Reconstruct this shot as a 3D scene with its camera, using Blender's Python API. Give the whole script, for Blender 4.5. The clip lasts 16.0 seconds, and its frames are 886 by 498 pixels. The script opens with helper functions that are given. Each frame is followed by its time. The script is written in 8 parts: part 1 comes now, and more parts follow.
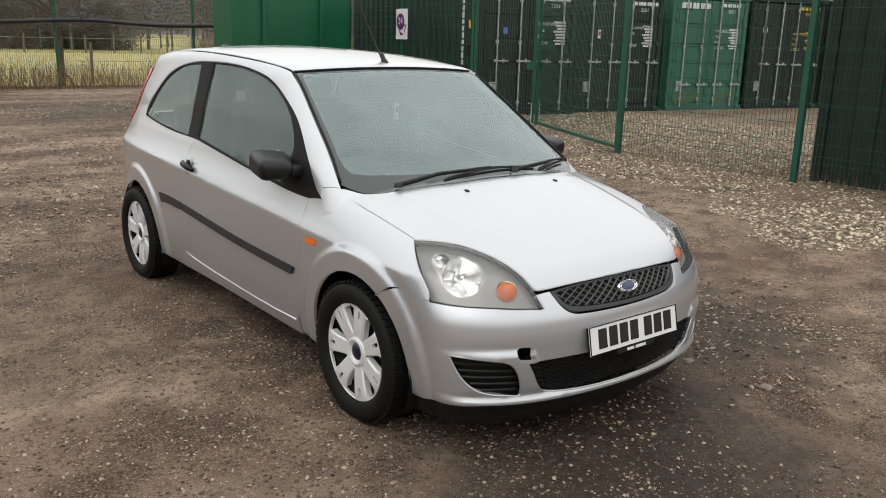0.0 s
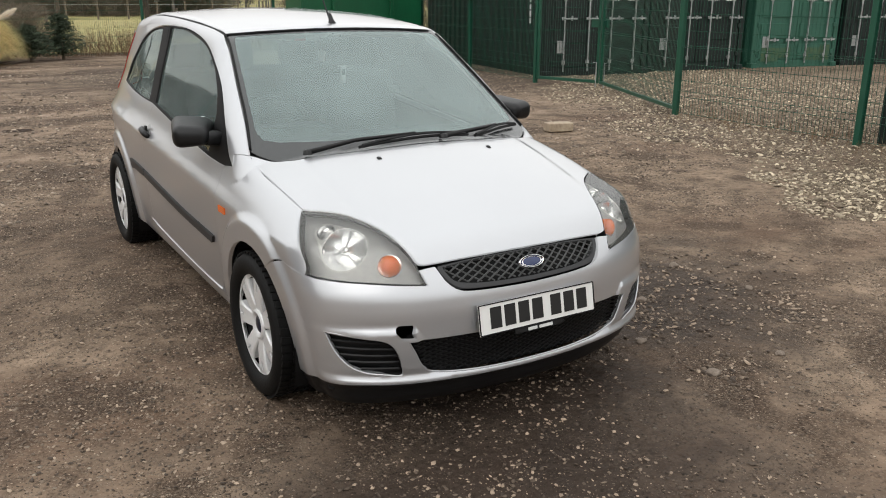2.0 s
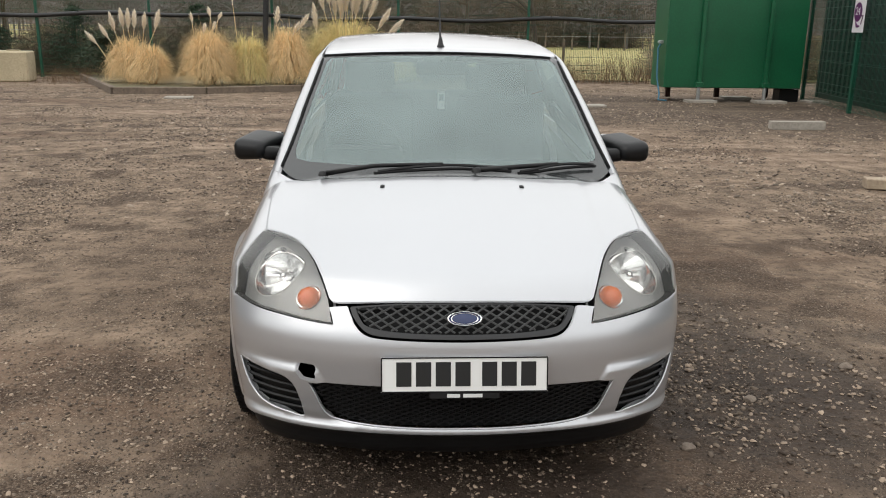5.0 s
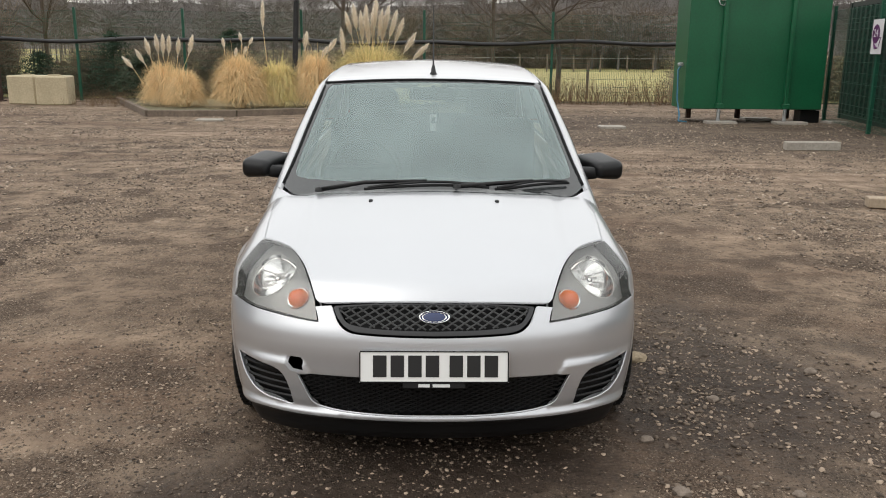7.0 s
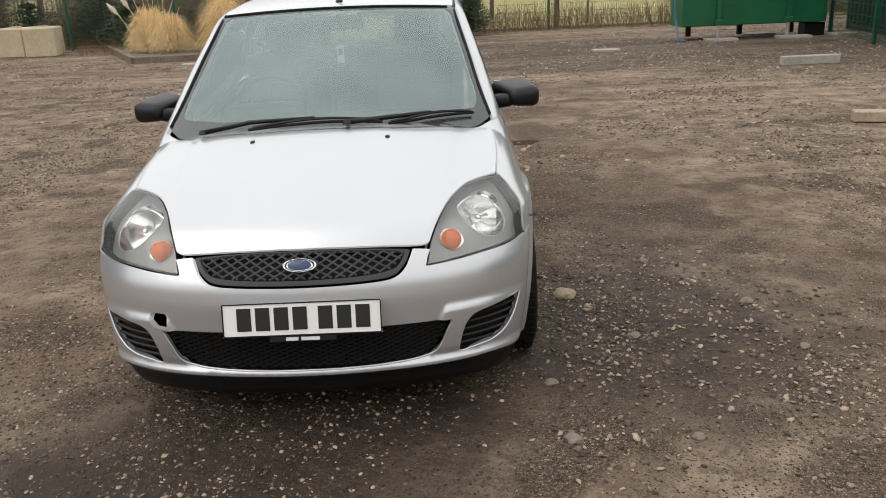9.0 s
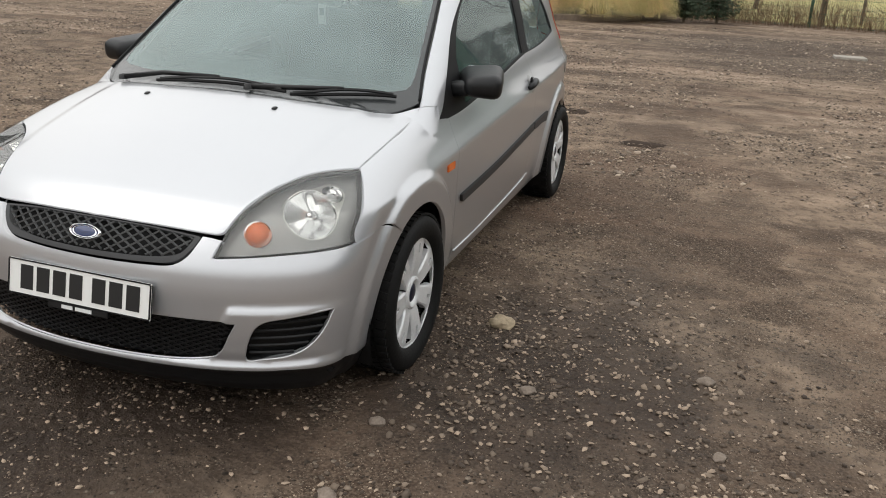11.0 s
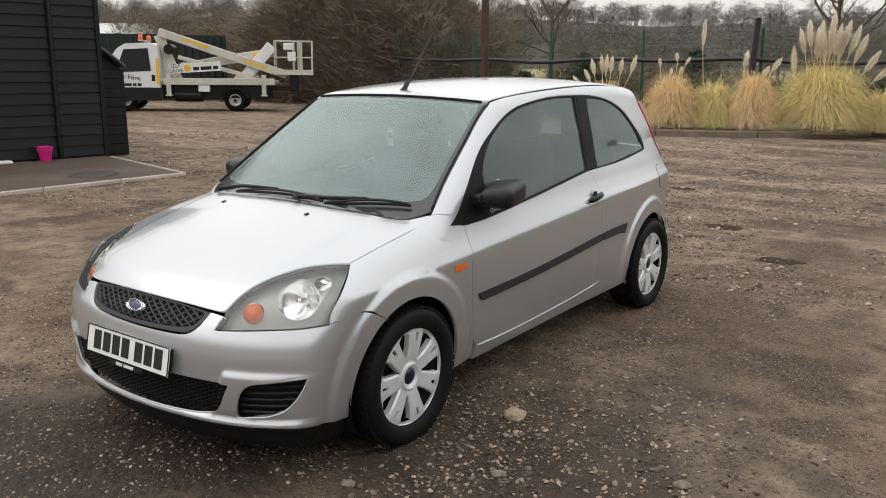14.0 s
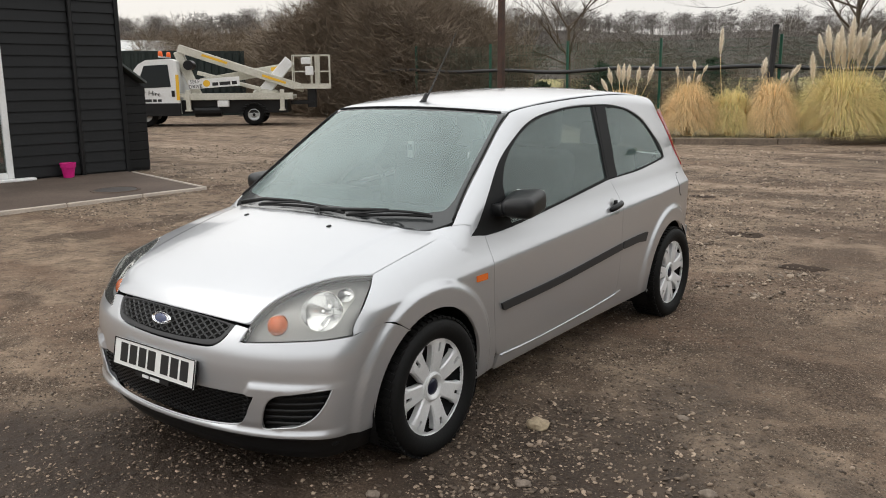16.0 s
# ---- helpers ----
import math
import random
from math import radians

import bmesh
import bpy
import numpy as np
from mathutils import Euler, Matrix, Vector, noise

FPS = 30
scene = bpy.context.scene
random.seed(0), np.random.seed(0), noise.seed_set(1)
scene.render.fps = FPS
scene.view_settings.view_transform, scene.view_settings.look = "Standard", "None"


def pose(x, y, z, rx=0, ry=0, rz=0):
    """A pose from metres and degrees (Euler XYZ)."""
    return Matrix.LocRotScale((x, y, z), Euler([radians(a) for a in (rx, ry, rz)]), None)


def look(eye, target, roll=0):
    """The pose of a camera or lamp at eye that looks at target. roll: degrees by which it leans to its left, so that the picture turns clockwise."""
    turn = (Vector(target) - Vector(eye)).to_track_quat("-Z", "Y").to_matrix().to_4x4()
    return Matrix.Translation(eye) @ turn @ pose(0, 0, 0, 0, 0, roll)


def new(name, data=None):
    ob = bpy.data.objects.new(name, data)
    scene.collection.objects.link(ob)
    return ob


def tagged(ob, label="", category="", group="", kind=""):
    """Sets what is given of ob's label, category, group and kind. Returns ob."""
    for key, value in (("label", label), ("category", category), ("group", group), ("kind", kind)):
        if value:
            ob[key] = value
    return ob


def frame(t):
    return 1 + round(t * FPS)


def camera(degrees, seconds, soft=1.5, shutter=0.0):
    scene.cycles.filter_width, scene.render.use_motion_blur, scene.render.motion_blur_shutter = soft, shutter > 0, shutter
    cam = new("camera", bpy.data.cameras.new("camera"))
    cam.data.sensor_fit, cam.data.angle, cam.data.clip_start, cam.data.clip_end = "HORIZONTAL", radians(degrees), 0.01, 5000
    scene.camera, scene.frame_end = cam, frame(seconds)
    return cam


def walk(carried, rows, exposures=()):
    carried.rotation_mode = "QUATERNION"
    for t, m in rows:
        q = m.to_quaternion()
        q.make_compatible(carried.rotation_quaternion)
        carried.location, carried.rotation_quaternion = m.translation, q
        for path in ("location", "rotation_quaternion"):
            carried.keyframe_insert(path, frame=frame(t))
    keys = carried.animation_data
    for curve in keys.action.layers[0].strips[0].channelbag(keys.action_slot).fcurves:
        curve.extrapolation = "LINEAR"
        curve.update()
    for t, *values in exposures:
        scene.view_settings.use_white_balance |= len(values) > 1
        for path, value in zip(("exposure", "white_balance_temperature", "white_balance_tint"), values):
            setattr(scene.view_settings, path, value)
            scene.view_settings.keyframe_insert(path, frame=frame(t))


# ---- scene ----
cam = camera(55.9, 16.0, soft=1.0)
PATH = [
    (0, (-2.512, -1.872, 1.504), (-1.293, -0.364, 1.016), 1.6),
    (0.5, (-2.512, -1.919, 1.517), (-1.291, -0.423, 0.997), 1.2),
    (1, (-2.28, -2.076, 1.509), (-1.152, -0.513, 0.975), 0.0),
    (1.5, (-2.04, -2.189, 1.524), (-1.0, -0.571, 0.977), -0.7),
    (2, (-1.779, -2.18, 1.508), (-0.773, -0.552, 0.929), 0.3),
    (2.5, (-1.464, -2.217, 1.5), (-0.616, -0.51, 0.893), 0.3),
    (3, (-1.1, -2.33, 1.507), (-0.483, -0.519, 0.921), -0.2),
    (3.5, (-0.835, -2.235, 1.483), (-0.244, -0.423, 0.879), 1.7),
    (4, (-0.589, -2.186, 1.487), (-0.18, -0.336, 0.847), 2.2),
    (4.5, (-0.327, -2.203, 1.479), (-0.162, -0.302, 0.883), 0.7),
    (4.7, (-0.274, -2.255, 1.474), (-0.139, -0.335, 0.931), 0.7),
    (6.8, (-0.017, -2.689, 1.51), (0.026, -0.745, 1.041), 0.5),
    (7, (-0.022, -2.689, 1.512), (0.013, -0.745, 1.044), 0.5),
    (7.5, (-0.03, -2.689, 1.512), (-0.01, -0.743, 1.047), -0.0),
    (8, (0.015, -2.667, 1.503), (-0.013, -0.726, 1.023), -1.1),
    (8.5, (0.231, -2.65, 1.497), (0.127, -0.726, 0.962), -2.3),
    (9, (0.498, -2.476, 1.465), (0.476, -0.574, 0.849), -2.6),
    (9.2, (0.61, -2.405, 1.482), (0.646, -0.507, 0.852), -1.8),
    (11.3, (1.908, -1.699, 1.447), (1.084, -0.006, 0.772), 2.6),
    (11.5, (2.008, -1.651, 1.463), (0.997, -0.047, 0.828), 1.6),
    (12, (2.255, -1.741, 1.467), (1.159, -0.182, 0.86), 2.6),
    (12.5, (2.484, -1.785, 1.51), (1.396, -0.209, 0.933), 3.2),
    (13, (2.698, -1.748, 1.512), (1.592, -0.168, 0.985), 2.2),
    (13.5, (2.755, -1.728, 1.516), (1.634, -0.139, 1.047), 0.7),
    (14, (2.763, -1.729, 1.512), (1.624, -0.143, 1.08), 0.5),
    (14.5, (2.762, -1.745, 1.512), (1.594, -0.177, 1.09), -0.1),
    (15, (2.766, -1.753, 1.512), (1.593, -0.189, 1.091), -0.5),
    (15.5, (2.765, -1.753, 1.51), (1.592, -0.187, 1.098), -0.4),
    (16, (2.761, -1.749, 1.512), (1.583, -0.184, 1.106), -0.4),
]
walk(cam, [(t, look(eye, target, roll)) for t, eye, target, roll in PATH])

# ---- sky, sun and exposure: a pale overcast winter afternoon ----
world = bpy.data.worlds.new("sky")
scene.world = world
world.use_nodes = True
wn, wl = world.node_tree.nodes, world.node_tree.links
wn.clear()
sky = wn.new("ShaderNodeTexSky")
sky.sky_type, sky.sun_disc = "NISHITA", False
sky.sun_elevation, sky.sun_rotation = radians(32), radians(-60)
cloud = wn.new("ShaderNodeMixRGB")
cloud.inputs[0].default_value = 0.93
# an overcast sky: pale at the horizon, twice as bright overhead
way, up = wn.new("ShaderNodeTexCoord"), wn.new("ShaderNodeSeparateXYZ")
grade = wn.new("ShaderNodeValToRGB")
for place in (0.12, 0.32):
    grade.color_ramp.elements.new(place)
for spot, tone in zip(grade.color_ramp.elements, ((0.43, 0.415, 0.395), (0.455, 0.44, 0.423), (0.68, 0.68, 0.67), (0.83, 0.84, 0.835))):
    spot.color = (*tone, 1)
graded = wn.new("ShaderNodeVectorMath")
graded.operation, graded.inputs[3].default_value = "SCALE", 20.0
wl.new(way.outputs["Generated"], up.inputs[0])
wl.new(up.outputs[2], grade.inputs[0])
wl.new(grade.outputs[0], graded.inputs[0])
wl.new(graded.outputs[0], cloud.inputs[2])
back = wn.new("ShaderNodeBackground")
back.inputs[1].default_value = 0.10
wl.new(sky.outputs[0], cloud.inputs[1])
wl.new(cloud.outputs[0], back.inputs[0])
wl.new(back.outputs[0], wn.new("ShaderNodeOutputWorld").inputs[0])
sun = new("sun", bpy.data.lights.new("sun", "SUN"))
sun.data.energy, sun.data.angle, sun.data.color = 0.7, radians(50), (1.0, 0.96, 0.9)
sun.matrix_world = look((-6, -3, 9), (0, 1.5, 0))
scene.view_settings.exposure = 0.0

# ---- materials ----
def mat(name, color, color2=None, rough=0.6, metal=0.0, scale=3.0, fine=40.0, mix=0.5, bump=0.15, dist=0.004, coat=0.0, random_=0.0):
    """A surface with two scales of tone, varying gloss and a fine relief, in metres."""
    m = bpy.data.materials.new(name)
    m.use_nodes = True
    n, l = m.node_tree.nodes, m.node_tree.links
    b = n["Principled BSDF"]
    tc = n.new("ShaderNodeTexCoord")
    big, small = n.new("ShaderNodeTexNoise"), n.new("ShaderNodeTexNoise")
    for t, s in ((big, scale), (small, fine)):
        t.inputs["Scale"].default_value, t.inputs["Detail"].default_value = s, 6
        l.new(tc.outputs["Object"], t.inputs["Vector"])
    add = n.new("ShaderNodeMath")
    add.operation = "MULTIPLY_ADD"
    add.inputs[1].default_value = 0.5
    l.new(small.outputs["Fac"], add.inputs[0])
    half = n.new("ShaderNodeMath")
    half.operation = "MULTIPLY"
    half.inputs[1].default_value = 0.5
    l.new(big.outputs["Fac"], half.inputs[0])
    l.new(half.outputs[0], add.inputs[2])
    ramp = n.new("ShaderNodeMapRange")
    ramp.inputs[1].default_value, ramp.inputs[2].default_value = 0.36, 0.64
    l.new(add.outputs[0], ramp.inputs[0])
    mx = n.new("ShaderNodeMixRGB")
    c2 = color2 or [c * (1 - mix) for c in color]
    mx.inputs[1].default_value, mx.inputs[2].default_value = (*c2, 1), (*color, 1)
    l.new(ramp.outputs[0], mx.inputs[0])
    out = mx.outputs[0]
    if random_:
        oi, hs = n.new("ShaderNodeObjectInfo"), n.new("ShaderNodeHueSaturation")
        mr = n.new("ShaderNodeMapRange")
        mr.inputs[3].default_value, mr.inputs[4].default_value = 1 - random_, 1 + random_
        l.new(oi.outputs["Random"], mr.inputs[0])
        l.new(mr.outputs[0], hs.inputs["Value"])
        l.new(out, hs.inputs["Color"])
        out = hs.outputs[0]
    l.new(out, b.inputs["Base Color"])
    gl = n.new("ShaderNodeMapRange")
    gl.inputs[3].default_value, gl.inputs[4].default_value = max(0.02, rough - 0.12), min(1, rough + 0.12)
    l.new(add.outputs[0], gl.inputs[0])
    l.new(gl.outputs[0], b.inputs["Roughness"])
    b.inputs["Metallic"].default_value, b.inputs["Coat Weight"].default_value = metal, coat
    b.inputs["Coat Roughness"].default_value = 0.05
    if bump:
        bp = n.new("ShaderNodeBump")
        bp.inputs["Strength"].default_value, bp.inputs["Distance"].default_value = bump, dist
        l.new(small.outputs["Fac"], bp.inputs["Height"])
        l.new(bp.outputs[0], b.inputs["Normal"])
    return m


def plain(name, color, rough=0.4, metal=0.0, coat=0.0, alpha=1.0, trans=0.0, ior=1.45):
    m = bpy.data.materials.new(name)
    m.use_nodes = True
    b = m.node_tree.nodes["Principled BSDF"]
    b.inputs["Base Color"].default_value = (*color, 1)
    b.inputs["Roughness"].default_value, b.inputs["Metallic"].default_value = rough, metal
    b.inputs["Coat Weight"].default_value, b.inputs["Transmission Weight"].default_value = coat, trans
    b.inputs["IOR"].default_value = ior
    return m


def thin_glass(name, tint, gloss=1.0, dust_sheen=0.0, teal=True, ior=1.85, rough=0.015):
    """A thin pane: clear and tinted when seen square on, a mirror at a grazing angle."""
    m = bpy.data.materials.new(name)
    m.use_nodes = True
    n, l = m.node_tree.nodes, m.node_tree.links
    n.clear()
    tr, gs, mx, fr = (n.new("ShaderNode" + k) for k in ("BsdfTransparent", "BsdfGlossy", "MixShader", "Fresnel"))
    tr.inputs[0].default_value = (*tint, 1)
    gs.inputs["Roughness"].default_value = rough
    gs.inputs[0].default_value = (gloss * (0.9 if teal else 1.0), gloss, gloss * (0.975 if teal else 1.0), 1)
    fr.inputs[0].default_value = ior
    l.new(fr.outputs[0], mx.inputs[0])
    l.new(tr.outputs[0], mx.inputs[1])
    l.new(gs.outputs[0], mx.inputs[2])
    out = mx.outputs[0]
    if dust_sheen:
        # dust and haze film, sky sheen put into its colour, thicker in cloudy patches
        df, m2, tc, nz, mr = (n.new("ShaderNode" + k) for k in ("BsdfDiffuse", "MixShader", "TexCoord", "TexNoise", "MapRange"))
        df.inputs[0].default_value = (0.59, 0.74, 0.74, 1) if teal else (0.76, 0.76, 0.73, 1)
        nz.inputs["Scale"].default_value = 3.5
        mr.inputs[1].default_value, mr.inputs[2].default_value, mr.inputs[3].default_value, mr.inputs[4].default_value = 0.3, 0.7, dust_sheen * 0.75, dust_sheen * 1.25
        l.new(tc.outputs["Object"], nz.inputs["Vector"])
        l.new(nz.outputs["Fac"], mr.inputs[0])
        l.new(mr.outputs[0], m2.inputs[0])
        l.new(out, m2.inputs[1])
        l.new(df.outputs[0], m2.inputs[2])
        out = m2.outputs[0]
    l.new(out, n.new("ShaderNodeOutputMaterial").inputs[0])
    return m


def ground_material():
    """Damp trodden earth with fine gravel, tyre-worn bands, dark wet patches and paler stony ones."""
    m = bpy.data.materials.new("yard_gravel")
    m.use_nodes = True
    n, l = m.node_tree.nodes, m.node_tree.links
    b = n["Principled BSDF"]
    tc = n.new("ShaderNodeTexCoord")

    def noise_(scale, detail=6, stretch=None):
        t = n.new("ShaderNodeTexNoise")
        t.inputs["Scale"].default_value, t.inputs["Detail"].default_value = scale, detail
        if stretch:
            mp = n.new("ShaderNodeMapping")
            mp.inputs["Scale"].default_value = stretch
            mp.inputs["Rotation"].default_value = (0, 0, 0.5)
            l.new(tc.outputs["Object"], mp.inputs[0])
            l.new(mp.outputs[0], t.inputs["Vector"])
        else:
            l.new(tc.outputs["Object"], t.inputs["Vector"])
        return t.outputs["Fac"]

    def remap(x, a, b_, c=0.0, d=1.0):
        r = n.new("ShaderNodeMapRange")
        for i, v in enumerate((a, b_, c, d)):
            r.inputs[i + 1].default_value = v
        l.new(x, r.inputs[0])
        return r.outputs[0]

    def blend(f, c1, c2, mode="MIX"):
        x = n.new("ShaderNodeMixRGB")
        x.blend_type = mode
        for i, c in ((0, f), (1, c1), (2, c2)):
            if isinstance(c, tuple):
                x.inputs[i].default_value = (*c, 1)
            elif isinstance(c, float):
                x.inputs[i].default_value = c
            else:
                l.new(c, x.inputs[i])
        return x.outputs[0]

    def maths(op, x, y, z=None):
        q = n.new("ShaderNodeMath")
        q.operation = op
        for i, v in enumerate((x, y) if z is None else (x, y, z)):
            if isinstance(v, (int, float)):
                q.inputs[i].default_value = v
            else:
                l.new(v, q.inputs[i])
        return q.outputs[0]

    def pebbles(scale, low, high, share, under, mask):
        """A layer of small stones of many tones, over what is under them; mask thins them out."""
        v = n.new("ShaderNodeTexVoronoi")
        v.inputs["Scale"].default_value = scale
        l.new(tc.outputs["Object"], v.inputs["Vector"])
        pick = n.new("ShaderNodeSeparateColor")
        l.new(v.outputs["Color"], pick.inputs[0])
        there = remap(maths("ADD", pick.outputs[0], maths("MULTIPLY", mask, share)), 1.0, 1.03)
        some = maths("MULTIPLY", remap(v.outputs["Distance"], 0.34, 0.42, 1.0, 0.0), there)
        tone = blend(maths("POWER", pick.outputs[1], 1.7), low, high)
        dome = maths("MULTIPLY", remap(v.outputs["Distance"], 0.0, 0.42, 1.0, 0.0), there)
        return blend(some, under, tone), dome

    axes = n.new("ShaderNodeSeparateXYZ")
    l.new(tc.outputs["Object"], axes.inputs[0])
    ax, ay = axes.outputs[0], axes.outputs[1]
    patches, bands, grit, lumps, blotch = noise_(0.55, 7), noise_(0.7, 7, (0.4, 1.3, 1)), noise_(95, 4), noise_(17, 8), noise_(1.7, 9)
    clots = noise_(4.3, 9)
    # trodden mud, paler and drier away from the strip where cars stand
    wet = blend(remap(clots, 0.36, 0.62), (0.042, 0.0275, 0.0190), (0.112, 0.074, 0.0505))
    dry = blend(remap(clots, 0.36, 0.62), (0.125, 0.090, 0.0630), (0.295, 0.217, 0.154))
    outer = remap(maths("MULTIPLY_ADD", noise_(1.3, 8), 2.6, maths("ABSOLUTE", maths("SUBTRACT", ax, 0.3), 0.0)), 2.2, 4.2, 0.0, 0.9)
    where = maths("MAXIMUM", remap(patches, 0.44, 0.57), outer)
    c = blend(where, wet, dry)
    # reddish mud dragged along by tyres, dark damp blotches and clods
    smear = remap(bands, 0.50, 0.62, 0.0, 0.65)
    c = blend(smear, c, blend(remap(lumps, 0.35, 0.65), (0.052, 0.027, 0.0165), (0.140, 0.081, 0.052)))
    c = blend(remap(blotch, 0.53, 0.61, 0.0, 0.8), c, (0.034, 0.0205, 0.0135))
    c = blend(remap(lumps, 0.52, 0.62, 0.0, 0.55), c, (0.032, 0.0205, 0.0140))
    c = blend(remap(grit, 0.42, 0.66, 0.0, 0.45), c, (0.26, 0.195, 0.142))
    # pale dry tracks across the far part of the yard
    tracks = maths("MULTIPLY", remap(noise_(0.62, 7, (0.30, 1.5, 1)), 0.50, 0.60, 0.0, 0.7), remap(ay, 3.5, 7.0))
    c = blend(tracks, c, blend(remap(clots, 0.36, 0.62), (0.20, 0.142, 0.100), (0.37, 0.280, 0.207)))
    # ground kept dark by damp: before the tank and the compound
    def dark_patch(place, r0, r1, most):
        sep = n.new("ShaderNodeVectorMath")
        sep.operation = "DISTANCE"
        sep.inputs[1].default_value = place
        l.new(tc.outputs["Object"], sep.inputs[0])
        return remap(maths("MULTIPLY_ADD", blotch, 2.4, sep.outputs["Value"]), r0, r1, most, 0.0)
    boggy = maths("MAXIMUM", dark_patch((3.4, 14.2, 0), 3.4, 5.6, 0.62), dark_patch((7.2, 13.0, 0), 3.6, 5.8, 0.62))
    c = blend(boggy, c, blend(remap(lumps, 0.40, 0.60), (0.024, 0.0185, 0.0150), (0.080, 0.062, 0.049)))
    # pale flint chippings spread round the compound and out under its fence
    along = maths("SUBTRACT", ax, maths("MULTIPLY_ADD", ay, 0.48, 3.3))
    across = maths("MULTIPLY_ADD", ay, 1.14, maths("SUBTRACT", ax, 5.1))
    ragged = maths("MULTIPLY_ADD", noise_(1.3, 8), 2.6, -1.3)
    flinty = maths("MULTIPLY", remap(maths("ADD", maths("MINIMUM", along, across), ragged), -0.1, 0.9), remap(across, 1.8, 3.2, 1.0, 0.4))
    c = blend(flinty, c, blend(remap(lumps, 0.38, 0.62), (0.042, 0.030, 0.020), (0.20, 0.160, 0.112)))
    # gravel lies thick in some patches and hardly at all where mud has been smoothed
    thick = remap(maths("MULTIPLY_ADD", noise_(3.6, 8), 0.8, noise_(0.95, 6)), 0.72, 1.06, 0.10, 1.0)
    strewn = maths("MULTIPLY", thick, remap(smear, 0.0, 0.65, 1.0, 0.35))
    c, h1 = pebbles(150, (0.045, 0.030, 0.021), (0.42, 0.325, 0.245), 0.80, c, strewn)
    c, h2 = pebbles(82, (0.045, 0.031, 0.022), (0.47, 0.375, 0.285), 0.50, c, strewn)
    c, h3 = pebbles(43, (0.05, 0.036, 0.026), (0.47, 0.385, 0.30), 0.14, c, strewn)
    c, h4 = pebbles(52, (0.10, 0.073, 0.045), (0.72, 0.60, 0.42), 0.88, c, flinty)
    # damp dark mud where cars stand, with the bumper's shade painted in; ragged edge
    damp_shade = maths("MAXIMUM", dark_patch((1.3, 0.95, 0), 1.55, 2.5, 0.75), dark_patch((-0.15, -0.1, 0), 1.65, 2.5, 0.85))
    c = blend(maths("MULTIPLY", damp_shade, remap(h3, 0.1, 0.3, 1.0, 0.55)), c, (0.021, 0.0140, 0.0102))
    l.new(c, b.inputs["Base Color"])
    l.new(remap(damp_shade, 0.0, 0.6, 0.95, 0.68), b.inputs["Roughness"])
    b.inputs["Specular IOR Level"].default_value = 0.22
    h = maths("MULTIPLY_ADD", lumps, 2.0, maths("MULTIPLY_ADD", clots, 2.4, maths("ADD", maths("MULTIPLY_ADD", h1, 0.5, h2), maths("ADD", maths("MULTIPLY", h3, 1.8), h4))))
    bp = n.new("ShaderNodeBump")
    bp.inputs["Strength"].default_value, bp.inputs["Distance"].default_value = 1.0, 0.013
    l.new(h, bp.inputs["Height"])
    l.new(bp.outputs[0], b.inputs["Normal"])
    return m


def stone_material(name, low, high):
    """Stones of many tones, one tone to each lump."""
    m = mat(name, high, low, 0.8, scale=9, fine=70, bump=0.4)
    n, l = m.node_tree.nodes, m.node_tree.links
    g, mx = n.new("ShaderNodeNewGeometry"), n.new("ShaderNodeMixRGB")
    mx.inputs[1].default_value, mx.inputs[2].default_value = (*low, 1), (*high, 1)
    p = n.new("ShaderNodeMath")
    p.operation = "POWER"
    p.inputs[1].default_value = 1.8
    l.new(g.outputs["Random Per Island"], p.inputs[0])
    l.new(p.outputs[0], mx.inputs[0])
    l.new(mx.outputs[0], n["Principled BSDF"].inputs["Base Color"])
    return m


GROUND = ground_material()
GRASS = mat("winter_field_grass", (0.36, 0.325, 0.115), (0.25, 0.21, 0.085), 0.9, scale=0.25, fine=3, bump=0.5, dist=0.03)
STONE = stone_material("flint_stone", (0.048, 0.033, 0.023), (0.43, 0.33, 0.243))
SCATTER = stone_material("pale_scattered_stone", (0.09, 0.067, 0.050), (0.47, 0.375, 0.285))
FLINT = stone_material("pale_flint", (0.13, 0.098, 0.066), (0.70, 0.595, 0.43))
FLINT_LUMP = mat("buff_flint_lump", (0.42, 0.34, 0.23), (0.24, 0.185, 0.12), 0.85, scale=14, fine=90, bump=0.5)
GREY_LUMP = mat("grey_flint_lump", (0.24, 0.195, 0.155), (0.13, 0.10, 0.078), 0.85, scale=20, fine=110, bump=0.5)
FENCE_GREEN = mat("green_powder_coat", (0.012, 0.085, 0.05), (0.008, 0.06, 0.036), 0.35, scale=3, fine=60, bump=0.05)
TANK_GREEN = mat("green_enamel_steel", (0.006, 0.105, 0.042), (0.004, 0.07, 0.028), 0.38, scale=1.2, fine=25, bump=0.05)
CONT_DARK = mat("dark_green_container_steel", (0.0125, 0.0205, 0.018), (0.0075, 0.0135, 0.012), 0.5, scale=1.5, fine=30, bump=0.1)
CONT_GREEN = mat("faded_green_container_steel", (0.032, 0.125, 0.085), (0.02, 0.085, 0.056), 0.55, scale=1.0, fine=12, bump=0.1)
GALV = mat("galvanised_steel", (0.52, 0.53, 0.53), (0.32, 0.33, 0.33), 0.45, 0.7, scale=6, fine=60, bump=0.1)
RUBBER = mat("black_rubber_hose", (0.016, 0.016, 0.017), None, 0.5, scale=4, fine=30)
RUST = mat("rusty_brown_steel", (0.075, 0.036, 0.024), (0.03, 0.018, 0.014), 0.8, scale=4, fine=30, bump=0.3)
